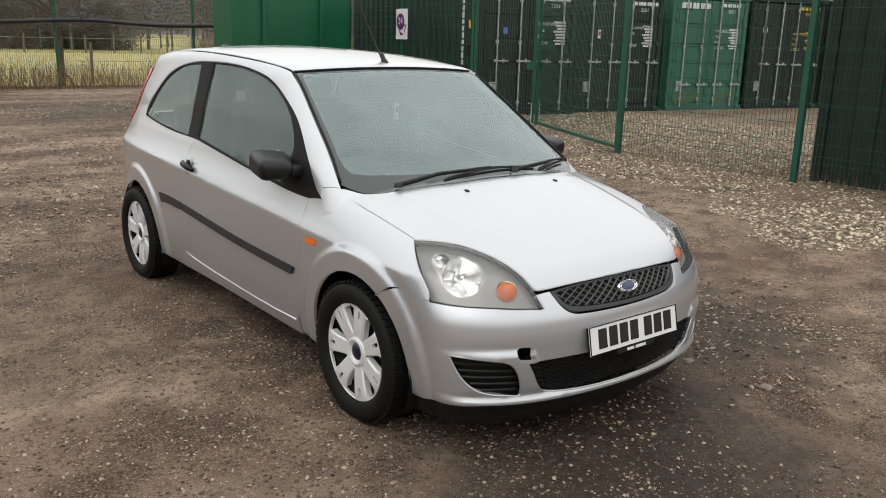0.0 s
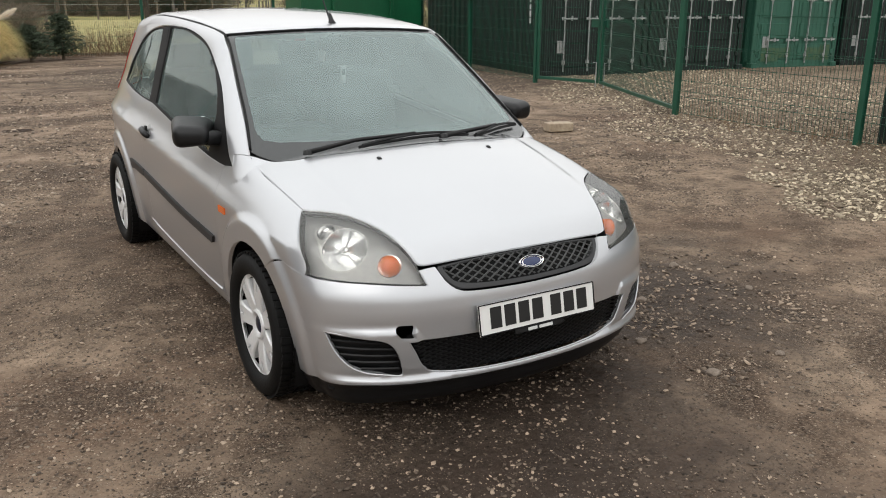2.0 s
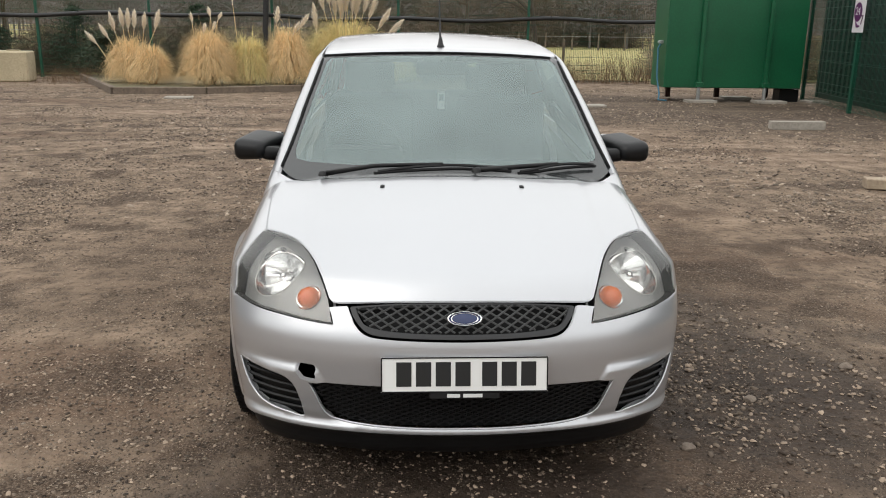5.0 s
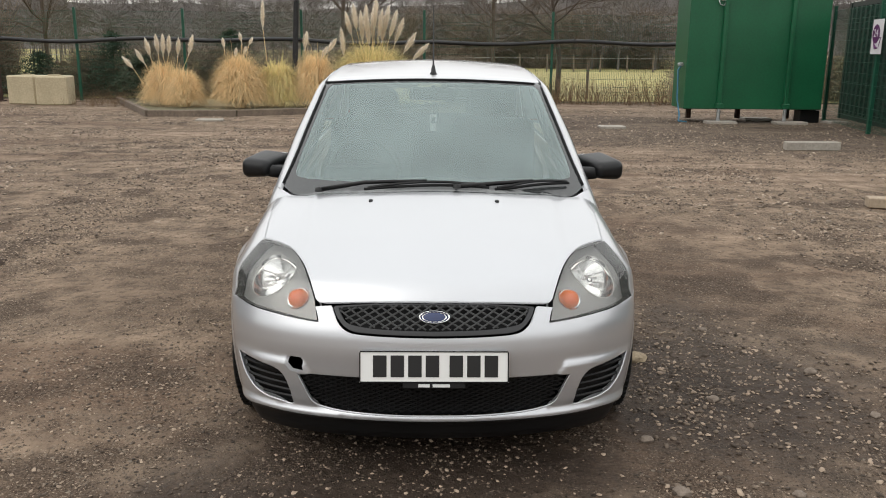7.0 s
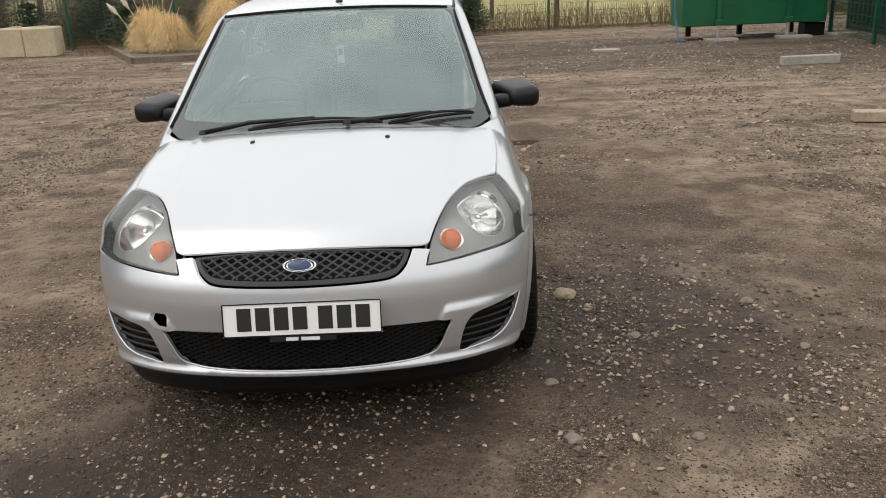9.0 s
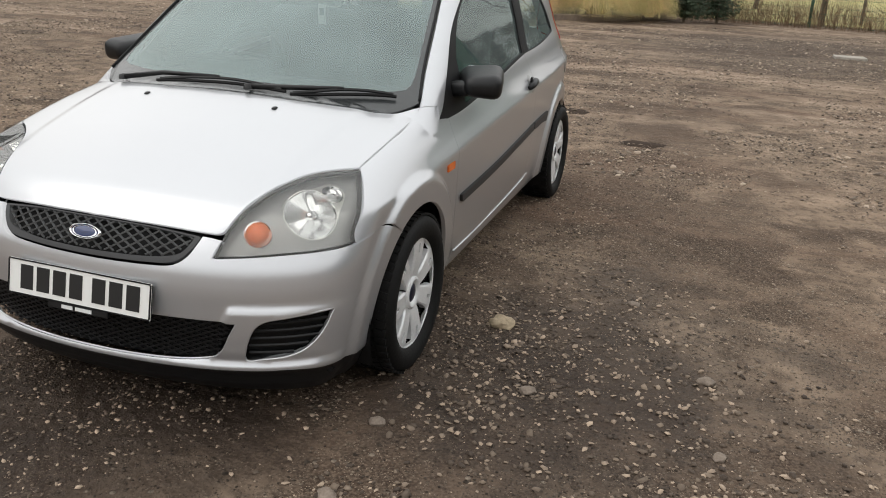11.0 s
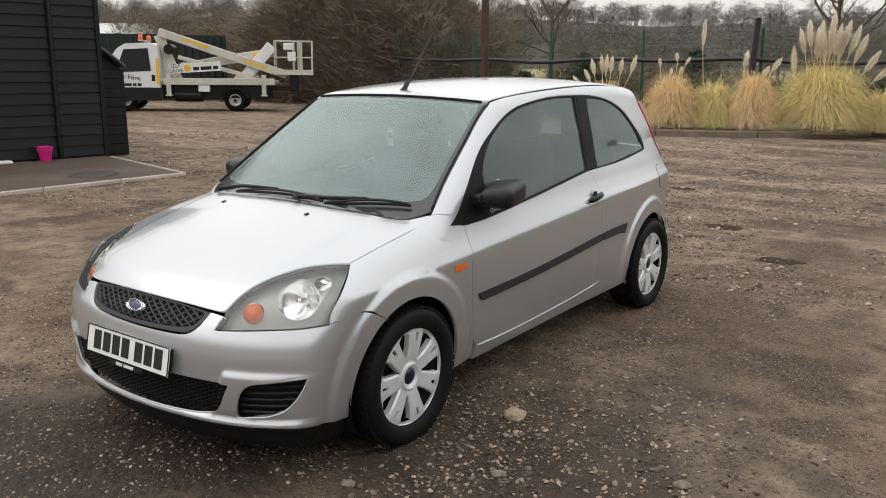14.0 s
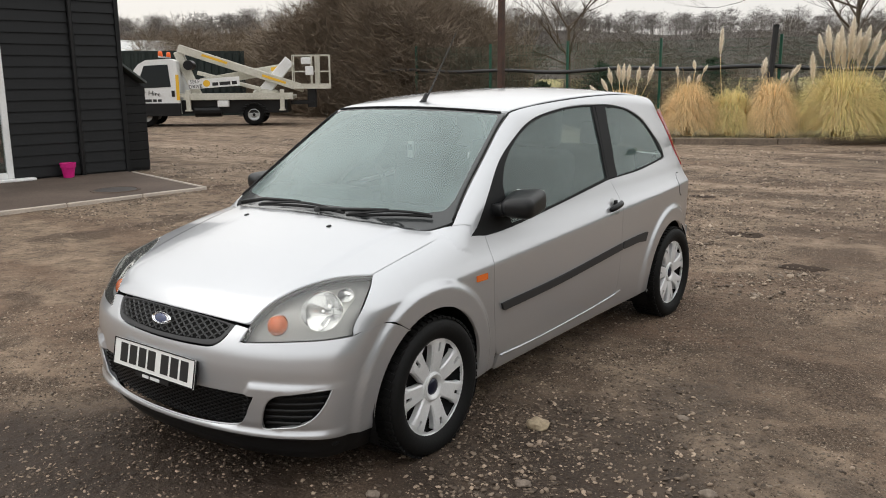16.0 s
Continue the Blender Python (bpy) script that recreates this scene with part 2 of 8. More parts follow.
CONCRETE = mat("pale_cast_concrete", (0.52, 0.44, 0.30), (0.38, 0.32, 0.21), 0.85, scale=2, fine=25, bump=0.3)
GREY_CONC = mat("grey_concrete", (0.40, 0.365, 0.315), (0.25, 0.225, 0.19), 0.85, scale=2, fine=30, bump=0.3)
TIMBER = mat("weathered_timber", (0.20, 0.155, 0.118), (0.10, 0.076, 0.057), 0.85, scale=2, fine=25, bump=0.4)
PALE_WOOD = mat("pale_sawn_wood", (0.44, 0.36, 0.26), (0.27, 0.205, 0.145), 0.8, scale=4, fine=30, bump=0.3)
CLAD = mat("black_stained_weatherboard", (0.0065, 0.007, 0.008), (0.003, 0.0034, 0.004), 0.55, scale=2, fine=18, bump=0.35, random_=0.25)
TARMAC = mat("worn_tarmac", (0.135, 0.103, 0.085), (0.075, 0.057, 0.047), 0.85, scale=1.1, fine=50, bump=0.4)
WHITE_FRAME = mat("white_window_plastic", (0.78, 0.78, 0.77), (0.68, 0.68, 0.67), 0.35, scale=2, fine=30, bump=0.02)
PINK = mat("pink_plastic", (0.62, 0.012, 0.21), (0.52, 0.01, 0.17), 0.45, scale=4, fine=40, bump=0.05)
STRAW = mat("dry_pampas_straw", (0.86, 0.67, 0.39), (0.68, 0.50, 0.26), 0.8, scale=5, fine=30, bump=0.0)
STRAW_GREEN = mat("yellow_green_grass_blade", (0.78, 0.66, 0.34), (0.60, 0.53, 0.21), 0.8, scale=5, fine=30, bump=0.0)
PLUME = mat("cream_pampas_plume", (0.95, 0.90, 0.80), (0.88, 0.80, 0.68), 0.95, scale=8, fine=60, bump=0.0)
for m_ in (STRAW, STRAW_GREEN, PLUME):
    # thin blades let part of the light through
    n_, l_ = m_.node_tree.nodes, m_.node_tree.links
    tl_, mx_ = n_.new("ShaderNodeBsdfTranslucent"), n_.new("ShaderNodeMixShader")
    mx_.inputs[0].default_value = 0.5 if m_ is PLUME else 0.3
    # every blade has a tone of its own
    ge_, rg_, hs_ = (n_.new("ShaderNode" + k) for k in ("NewGeometry", "MapRange", "HueSaturation"))
    rg_.inputs[3].default_value, rg_.inputs[4].default_value = (0.85, 1.08) if m_ is PLUME else (0.65, 1.35)
    l_.new(ge_.outputs["Random Per Island"], rg_.inputs[0])
    l_.new(rg_.outputs[0], hs_.inputs["Value"])
    l_.new(n_["Principled BSDF"].inputs["Base Color"].links[0].from_socket, hs_.inputs["Color"])
    l_.new(hs_.outputs[0], n_["Principled BSDF"].inputs["Base Color"])
    l_.new(hs_.outputs[0], tl_.inputs[0])
    l_.new(n_["Principled BSDF"].outputs[0], mx_.inputs[1])
    l_.new(tl_.outputs[0], mx_.inputs[2])
    l_.new(mx_.outputs[0], n_["Material Output"].inputs[0])
BARK = mat("bare_winter_twig", (0.20, 0.152, 0.108), (0.10, 0.075, 0.053), 0.9, scale=1.0, fine=10, bump=0.2)
TREE_BARK = mat("dark_tree_bark", (0.115, 0.088, 0.066), (0.06, 0.046, 0.035), 0.9, scale=1.0, fine=14, bump=0.3)
# far wood is greyed: the haze of distance is put into its colour
FARWOOD = mat("far_bare_woodland", (0.155, 0.137, 0.126), (0.095, 0.082, 0.075), 0.95, scale=0.08, fine=1.0, bump=0.2)
EVERGREEN = mat("dark_conifer_needles", (0.032, 0.05, 0.02), (0.014, 0.024, 0.01), 0.8, scale=3, fine=20, bump=0.2)
DEAD = mat("dead_brown_weeds", (0.25, 0.165, 0.095), (0.13, 0.085, 0.05), 0.9, scale=3, fine=20, bump=0.2)
WHITE_PAINT = mat("white_vehicle_paint", (0.74, 0.74, 0.74), (0.62, 0.62, 0.61), 0.35, scale=2, fine=20, bump=0.03)
CREAM = mat("cream_lift_paint", (0.56, 0.54, 0.47), (0.4, 0.38, 0.32), 0.5, scale=1.5, fine=18, bump=0.1)
BLACK_PLASTIC = mat("black_textured_plastic", (0.0085, 0.0088, 0.0095), (0.006, 0.006, 0.0065), 0.42, scale=6, fine=150, bump=0.15, dist=0.001)
TYRE = mat("tyre_rubber", (0.0045, 0.0044, 0.0043), (0.0025, 0.0025, 0.0025), 0.7, scale=5, fine=80, bump=0.3)
for m_, v_ in ((TYRE, 0.25), (CLAD, 0.3), (CONT_DARK, 0.35), (TARMAC, 0.15), (BLACK_PLASTIC, 0.32)):
    m_.node_tree.nodes["Principled BSDF"].inputs["Specular IOR Level"].default_value = v_
YELLOW = plain("yellow_marking", (0.72, 0.42, 0.03), 0.5)
ORANGE = plain("orange_beacon", (0.8, 0.13, 0.02), 0.3)
WHITE_MARK = plain("white_lettering", (0.62, 0.63, 0.62), 0.6)
YELLOW_MARK = plain("yellow_lettering", (0.5, 0.42, 0.05), 0.6)
BLACK_MARK = plain("black_lettering", (0.012, 0.012, 0.012), 0.5)
PURPLE = plain("purple_print", (0.09, 0.012, 0.09), 0.5)
SIGN_WHITE = mat("white_sign_board", (0.72, 0.70, 0.72), (0.62, 0.6, 0.62), 0.4, scale=3, fine=20, bump=0.02)
DARK_GLASS = plain("dark_cab_glass", (0.02, 0.024, 0.026), 0.05)


# ---- mesh tools ----
class Soup:
    """Gathers simple solids into one mesh."""

    def __init__(self):
        self.v, self.f = [], []

    def add(self, verts, faces, m=None):
        k = len(self.v)
        self.v += [tuple(m @ Vector(p)) for p in verts] if m else [tuple(p) for p in verts]
        self.f += [tuple(i + k for i in f) for f in faces]
        return self

    def box(self, c, s, m=None, bevel=0.0):
        """A box with centre c and size s, its edges cut by bevel."""
        hx, hy, hz = (a / 2 for a in s)
        e = min(bevel, hx * 0.45, hy * 0.45, hz * 0.45)
        if e <= 0:
            vs = [(c[0] + a * hx, c[1] + b * hy, c[2] + d * hz) for a in (-1, 1) for b in (-1, 1) for d in (-1, 1)]
            return self.add(vs, [(0, 1, 3, 2), (4, 6, 7, 5), (0, 4, 5, 1), (2, 3, 7, 6), (0, 2, 6, 4), (1, 5, 7, 3)], m)
        vs, at = [], {}
        for a in (-1, 1):
            for b in (-1, 1):
                for d in (-1, 1):
                    for k in range(3):
                        at[a, b, d, k] = len(vs)
                        sh = [0 if j == k else e for j in range(3)]
                        vs.append((c[0] + a * (hx - sh[0]), c[1] + b * (hy - sh[1]), c[2] + d * (hz - sh[2])))
        fs = []
        loop = ((-1, -1), (1, -1), (1, 1), (-1, 1))
        for a in (-1, 1):
            fs.append([at[a, p, q, 0] for p, q in loop][::a])
            fs.append([at[q, a, p, 1] for p, q in loop][::a])
            fs.append([at[p, q, a, 2] for p, q in loop][::a])
        for a in (-1, 1):
            for b in (-1, 1):
                fs.append([at[a, b, -1, 0], at[a, b, -1, 1], at[a, b, 1, 1], at[a, b, 1, 0]][::a * b])
                fs.append([at[-1, a, b, 1], at[-1, a, b, 2], at[1, a, b, 2], at[1, a, b, 1]][::a * b])
                fs.append([at[b, -1, a, 2], at[b, -1, a, 0], at[b, 1, a, 0], at[b, 1, a, 2]][::a * b])
                for d in (-1, 1):
                    fs.append([at[a, b, d, 0], at[a, b, d, 1], at[a, b, d, 2]][::a * b * d])
        return self.add(vs, fs, m)

    def tube(self, path, r, n=6, caps=True, m=None):
        """A round bar along a path; r is one radius or one for each point."""
        pts = [Vector(p) for p in path]
        rs = r if isinstance(r, (list, tuple)) else [r] * len(pts)
        vs, fs = [], []
        side = None
        for i, p in enumerate(pts):
            d = (pts[min(i + 1, len(pts) - 1)] - pts[max(i - 1, 0)]).normalized()
            if side is None:
                side = d.orthogonal().normalized()
            side = (side - d * side.dot(d)).normalized()
            up = d.cross(side)
            vs += [p + rs[i] * (math.cos(a) * side + math.sin(a) * up) for a in (math.tau * k / n for k in range(n))]
            if i:
                fs += [(n * (i - 1) + k, n * (i - 1) + (k + 1) % n, n * i + (k + 1) % n, n * i + k) for k in range(n)]
        if caps:
            fs += [tuple(range(n))[::-1], tuple(range(len(vs) - n, len(vs)))]
        return self.add(vs, fs, m)

    def slab(self, outline, z0, z1, m=None):
        """An outline in x, y drawn up from z0 to z1."""
        n = len(outline)
        vs = [(x, y, z0) for x, y in outline] + [(x, y, z1) for x, y in outline]
        fs = [tuple(range(n))[::-1], tuple(range(n, 2 * n))] + [(i, (i + 1) % n, n + (i + 1) % n, n + i) for i in range(n)]
        return self.add(vs, fs, m)

    def lathe(self, profile, n=24, m=None):
        """A profile of (radius, height) turned about z."""
        vs = [(r * math.cos(a), r * math.sin(a), h) for r, h in profile for a in (math.tau * k / n for k in range(n))]
        fs = [(n * i + k, n * i + (k + 1) % n, n * (i + 1) + (k + 1) % n, n * (i + 1) + k) for i in range(len(profile) - 1) for k in range(n)]
        return self.add(vs, fs, m)

    def mesh(self, name, smooth=False, fix=True):
        me = bpy.data.meshes.new(name)
        me.from_pydata(self.v, [], self.f)
        if fix:
            bm = bmesh.new()
            bm.from_mesh(me)
            bmesh.ops.recalc_face_normals(bm, faces=bm.faces)
            bm.to_mesh(me)
            bm.free()
        if smooth:
            me.shade_smooth()
        return me


def thing(name, label, category, place=None, group="", kind=""):
    ob = tagged(new(name), label, category, group, kind)
    ob.matrix_basis = place if place is not None else Matrix()
    return ob


def part(name, shape, material, parent=None, label="", smooth=False, at=None, fix=True):
    """One mesh under a thing or under a part, or a top-level one."""
    me = shape.mesh(name, smooth, fix) if isinstance(shape, Soup) else shape
    if not me.materials:
        me.materials.append(material)
    ob = new(name, me)
    ob.parent = parent
    if at is not None:
        ob.matrix_basis = at
    return tagged(ob, label)


def auto_smooth(me, degrees=35):
    """Smooth shading with sharp edges past an angle."""
    me.shade_smooth()
    me.set_sharp_from_angle(angle=radians(degrees))
    return me


def letters(text, size, depth=0.002):
    """A mesh of words in the built-in font, standing in the xz plane, centred."""
    cu = bpy.data.curves.new("letters", "FONT")
    cu.body, cu.size, cu.extrude, cu.align_x, cu.align_y = text, size, depth, "CENTER", "CENTER"
    cu.resolution_u = 2
    ob = new("letters", cu)
    me = bpy.data.meshes.new_from_object(ob)
    bpy.data.objects.remove(ob)
    bpy.data.curves.remove(cu)
    me.transform(pose(0, 0, 0, 90, 0, 0))
    return me


def bars(s, x, z, w, h, rows, y=-0.004, rng=None):
    """Rows of plain bars that stand for writing."""
    rng = rng or random.Random(3)
    for i in range(rows):
        zz, xx = z - i * h * 1.7, x
        while xx < x + w - h:
            ln = min(rng.uniform(1.2, 3.2) * h, x + w - xx)
            s.box((xx + ln / 2, y, zz), (ln, 0.004, h))
            xx += ln + 0.45 * h
    return s


def bar_parts(name, q, material, parent, label):
    """Each box of a soup of plain boxes as a part of its own."""
    for k in range(0, len(q.v), 8):
        s = Soup()
        s.v, s.f = q.v[k:k + 8], [tuple(i - k for i in f) for f in q.f if k <= f[0] < k + 8]
        part(name, s, material, parent, label)


# ---- ground ----
def ripple(x, y):
    """The yard's gentle unevenness."""
    return 0.010 * noise.noise((x * 0.5, y * 0.5, 0)) + 0.007 * noise.noise((x * 1.7, y * 1.7, 3)) + 0.004 * noise.noise((x * 5, y * 5, 7)) - 0.006


def build_ground():
    near = [i * 0.14 for i in range(-60, 90)]
    xs = sorted([-1500, -700, -300, -120, -60, -35, -25, -18, -14, -11] + near + [13.4, 15, 18, 22, 30, 45, 80, 200, 600, 1500])
    ys = sorted([-1500, -600, -200, -60, -25, -14, -9] + [v + 5.6 for v in near] + [18.7, 20, 23, 26, 32, 45, 80, 160, 400, 900, 1500])
    nx = len(xs)
    s = Soup()
    s.v = [(x, y, ripple(x, y) if abs(x) < 30 and abs(y) < 30 else 0) for y in ys for x in xs]
    s.f = [(j * nx + i, j * nx + i + 1, (j + 1) * nx + i + 1, (j + 1) * nx + i) for j in range(len(ys) - 1) for i in range(nx - 1)]
    tagged(part("ground", s, GROUND, smooth=True, fix=False), "damp brown gravel and trodden earth yard, rutted by tyres", "ground", kind="structure")
    s = Soup()
    s.add([(-60, 22.2, 0.02), (60, 22.2, 0.02), (160, 200, 1.5), (-160, 200, 1.5)], [(0, 1, 2, 3)])
    tagged(part("grass_field", s, GRASS), "dull yellow-green winter pasture beyond the fence", "field", kind="structure")


build_ground()


GRID = [[ripple(i * 0.14, j * 0.14 + 5.6) for i in range(-60, 90)] for j in range(-60, 90)]


def lattice_noise(x, y, scale, seed):
    """Smooth noise from 0 to 1 over a lattice of random values."""
    table = np.random.default_rng(seed).random((64, 64))
    u, v = x * scale, y * scale
    i, j = np.floor(u).astype(int), np.floor(v).astype(int)
    f, g = u - i, v - j
    f, g = f * f * (3 - 2 * f), g * g * (3 - 2 * g)
    at = lambda a, b: table[a % 64, b % 64]
    return at(i, j) * (1 - f) * (1 - g) + at(i + 1, j) * f * (1 - g) + at(i, j + 1) * (1 - f) * g + at(i + 1, j + 1) * f * g


def ground_height(x, y):
    """The yard's height, between the points of its sheet."""
    t = np.array(GRID)
    u, v = np.clip(x / 0.14 + 60, 0, 148.99), np.clip((y - 5.6) / 0.14 + 60, 0, 148.99)
    i, j = u.astype(int), v.astype(int)
    f, g = u - i, v - j
    return t[j, i] * (1 - f) * (1 - g) + t[j, i + 1] * f * (1 - g) + t[j + 1, i] * (1 - f) * g + t[j + 1, i + 1] * f * g


def stone_field(name, x, y, small, big, power, rng):
    """A mesh of loose angular stones lying at x, y, most of them small."""
    base = np.array([(1, 0, 0), (-1, 0, 0), (0, 1, 0), (0, -1, 0), (0, 0, 1), (0.62, 0.62, 0.6), (-0.62, 0.62, 0.6), (0.62, -0.62, 0.6), (-0.62, -0.62, 0.6)])
    many = np.array([(0, 5, 7), (5, 2, 6), (6, 1, 8), (8, 3, 7), (5, 6, 4), (6, 8, 4), (8, 7, 4), (7, 5, 4), (0, 2, 5), (2, 1, 6), (1, 3, 8), (3, 0, 7)])
    few = np.array([(0, 2, 4), (2, 1, 4), (1, 3, 4), (3, 0, 4)])
    size = small + (big - small) * rng.random(len(x)) ** power
    tiny = size < small + 0.25 * (big - small)
    verts, faces, k = [], [], 0
    for pick, shape_, tris in ((tiny, base[:5], few), (~tiny, base, many)):
        m, c = int(pick.sum()), len(shape_)
        r = size[pick][:, None]
        p = shape_[None] * rng.uniform(0.72, 1.22, (m, c, 1)) + rng.uniform(-0.12, 0.12, (m, c, 3))
        p = p * np.stack([r * rng.uniform(0.8, 1.3, (m, 1)), r * rng.uniform(0.55, 1.0, (m, 1)), r * rng.uniform(0.35, 0.75, (m, 1))], 2)
        # each leans its own way
        p[:, :, 2] += p[:, :, 0] * rng.uniform(-0.35, 0.35, (m, 1)) + p[:, :, 1] * rng.uniform(-0.35, 0.35, (m, 1))
        a = rng.uniform(0, math.tau, (m, 1))
        ca, sa = np.cos(a), np.sin(a)
        q = np.stack([p[:, :, 0] * ca - p[:, :, 1] * sa + x[pick][:, None], p[:, :, 0] * sa + p[:, :, 1] * ca + y[pick][:, None], p[:, :, 2] + ground_height(x[pick], y[pick])[:, None] + 0.12 * r], 2)
        verts.append(q.reshape(-1, 3))
        faces.append((tris[None] + (k + c * np.arange(m))[:, None, None]).reshape(-1, 3))
        k += m * c
    v, f = np.concatenate(verts), np.concatenate(faces)
    me = bpy.data.meshes.new(name)
    me.vertices.add(len(v))
    me.vertices.foreach_set("co", v.astype(np.float32).ravel())
    me.loops.add(f.size)
    me.loops.foreach_set("vertex_index", f.astype(np.int32).ravel())
    me.polygons.add(len(f))
    me.polygons.foreach_set("loop_start", np.arange(0, f.size, 3, dtype=np.int32))
    me.update(calc_edges=True)
    return me


def stones():
    rng, g = random.Random(11), np.random.default_rng(11)

    def strewn(count, x0, x1, y0, y1, bias, seed, bare=0.55):
        """Places spread in patches, thicker towards the near side."""
        x, y = g.uniform(x0, x1, count), y0 + (y1 - y0) * g.random(count) ** bias
        m = 0.55 * lattice_noise(x, y, 0.9, seed) + 0.3 * lattice_noise(x, y, 2.7, seed + 1) + 0.15 * lattice_noise(x, y, 8.0, seed + 2)
        # few lie on the smoothed mud before the car
        ok = m + g.uniform(-0.13, 0.13, count) > bare + 0.10 * np.exp(-((x - 0.1) / 1.7) ** 4 - ((y + 0.7) / 1.15) ** 4)
        return x[ok], y[ok]

    x, y = strewn(270000, -3.4, 3.8, -1.7, 5.5, 1.15, 5, 0.525)
    tagged(part("loose_gravel", stone_field("loose_gravel", x, y, 0.0018, 0.0100, 4.4, g), STONE), "loose grey and brown gravel scattered over the yard", "gravel", kind="stuff")
    x, y = strewn(110000, -9, 8, 3.0, 13.0, 1.2, 9, 0.50)
    tagged(part("yard_gravel", stone_field("yard_gravel", x, y, 0.004, 0.017, 2.8, g), STONE), "brown gravel strewn over the middle of the yard", "gravel", kind="stuff")
    x, y = strewn(60000, -13, 9, 4.0, 19.0, 1.1, 13, 0.52)
    tagged(part("scattered_stones", stone_field("scattered_stones", x, y, 0.006, 0.028, 2.8, g), SCATTER), "pale stones scattered over the far part of the yard", "gravel", kind="stuff")
    knots = np.array([(1.15, 0.45, 0.16), (1.45, 0.75, 0.24), (1.0, 1.2, 0.2), (1.75, 1.05, 0.25), (1.3, 1.65, 0.25), (1.95, 0.35, 0.22), (0.95, -0.1, 0.15), (1.6, 0.1, 0.2), (1.5, 0.8, 0.7), (1.05, 0.75, 0.18), (2.1, 0.9, 0.3)])
    k = knots[g.integers(0, len(knots), 5200)]
    x, y = g.normal(k[:, 0], k[:, 2]), g.normal(k[:, 1], k[:, 2])
    tagged(part("coarse_gravel", stone_field("coarse_gravel", x, y, 0.0022, 0.0150, 4.0, g), STONE), "patch of coarser pale stones beside the front wheel", "gravel", kind="stuff")
    x, y = g.uniform(3.6, 13, 150000), g.uniform(-0.5, 11.5, 150000)
    ok = (np.minimum(x - 0.48 * y - 2.9, x + 1.14 * y - 5.2) > 1.4 * lattice_noise(x, y, 1.3, 21) - 0.7) & (g.random(150000) < np.where(x + 1.14 * y < 7.6, 1.0, 0.3))
    tagged(part("flint_chippings", stone_field("flint_chippings", x[ok], y[ok], 0.006, 0.026, 2.0, g), FLINT), "pale flint chippings lying by the fence", "gravel", kind="stuff")
    for x, y, r in ((1.02, 1.25, 0.052), (1.84, 1.09, 0.03), (0.87, -0.05, 0.03), (0.85, 0.35, 0.026), (1.28, -0.07, 0.022), (1.25, 0.75, 0.028), (1.9, 0.6, 0.024), (1.5, 1.7, 0.026)):
        bm = bmesh.new()
        bmesh.ops.create_icosphere(bm, subdivisions=3, radius=1)
        for v in bm.verts:
            # a worn lump with a few broken faces
            k = 1 + 0.30 * noise.noise(v.co * 1.3 + Vector((x * 9, y * 9, 0))) + 0.10 * noise.noise(v.co * 4 + Vector((y * 9, x * 9, 0)))
            v.co = Vector((v.co.x * 1.1 * k, v.co.y * 0.85 * k, v.co.z * 0.55 * k + 0.2)) * r
        me = bpy.data.meshes.new("stone")
        bm.to_mesh(me)
        bm.free()
        auto_smooth(me, 30)
        ob = part("stone", me, FLINT_LUMP if r > 0.04 else GREY_LUMP, at=pose(x, y, ripple(x, y), 0, 0, rng.uniform(0, 360)))
        tagged(ob, "worn pale flint stone lying on the gravel", "stone", "single stones")
    MUD = mat("wet_dark_mud", (0.055, 0.037, 0.026), (0.028, 0.019, 0.014), 0.97, scale=6, fine=50, bump=0.9, dist=0.012)
    MUD.node_tree.nodes["Principled BSDF"].inputs["Specular IOR Level"].default_value = 0.12
    for x, y, w, d in ((0.34, 6.31, 0.21, 0.18), (1.15, 5.13, 0.19, 0.15), (-0.9, 8.6, 0.2, 0.15), (-3.2, 3.1, 0.2, 0.17)):
        q = Soup()
        n = 26
        for r in (0.0, 0.4, 0.8, 1.0):
            for i in range(n):
                a = math.tau * i / n
                e = r * (1 + 0.35 * noise.noise((x + math.cos(a) * 1.5, y + math.sin(a) * 1.5, 2)))
                px, py = x + w * e * math.cos(a), y + d * e * math.sin(a)
                q.v.append((px, py, ripple(px, py) + (0.004 if r < 1 else -0.004)))
        q.f = [(n * k + i, n * k + (i + 1) % n, n * (k + 1) + (i + 1) % n, n * (k + 1) + i) for k in range(3) for i in range(n)]
        tagged(part("mud_patch", q, MUD, smooth=True), "dark wet mud in a shallow pothole", "mud patch", "potholes", "stuff")


stones()


# ---- mesh fences ----
def wire_panel(length, z0, z1, pitch=0.05, folds=4, r=0.0032):
    """Welded mesh in the xz plane from x = 0: upright wires, and cross wires with v-shaped folds."""
    s = Soup()
    n = int(length / pitch)
    for i in range(n + 1):
        x = i * length / n
        s.tube([(x, 0, z0), (x, 0, z1)], r, 3, False)
    k = int((z1 - z0) / 0.2)
    for i in range(k + 1):
        z = z0 + (z1 - z0) * i / k
        s.tube([(0, 0.006, z), (length, 0.006, z)], r * 1.25, 4, False)
    for i in range(folds):
        z = z0 + (z1 - z0) * (i + 0.5) / folds
        s.tube([(0, -0.03, z), (length, -0.03, z)], r * 1.25, 4, False)
    return s


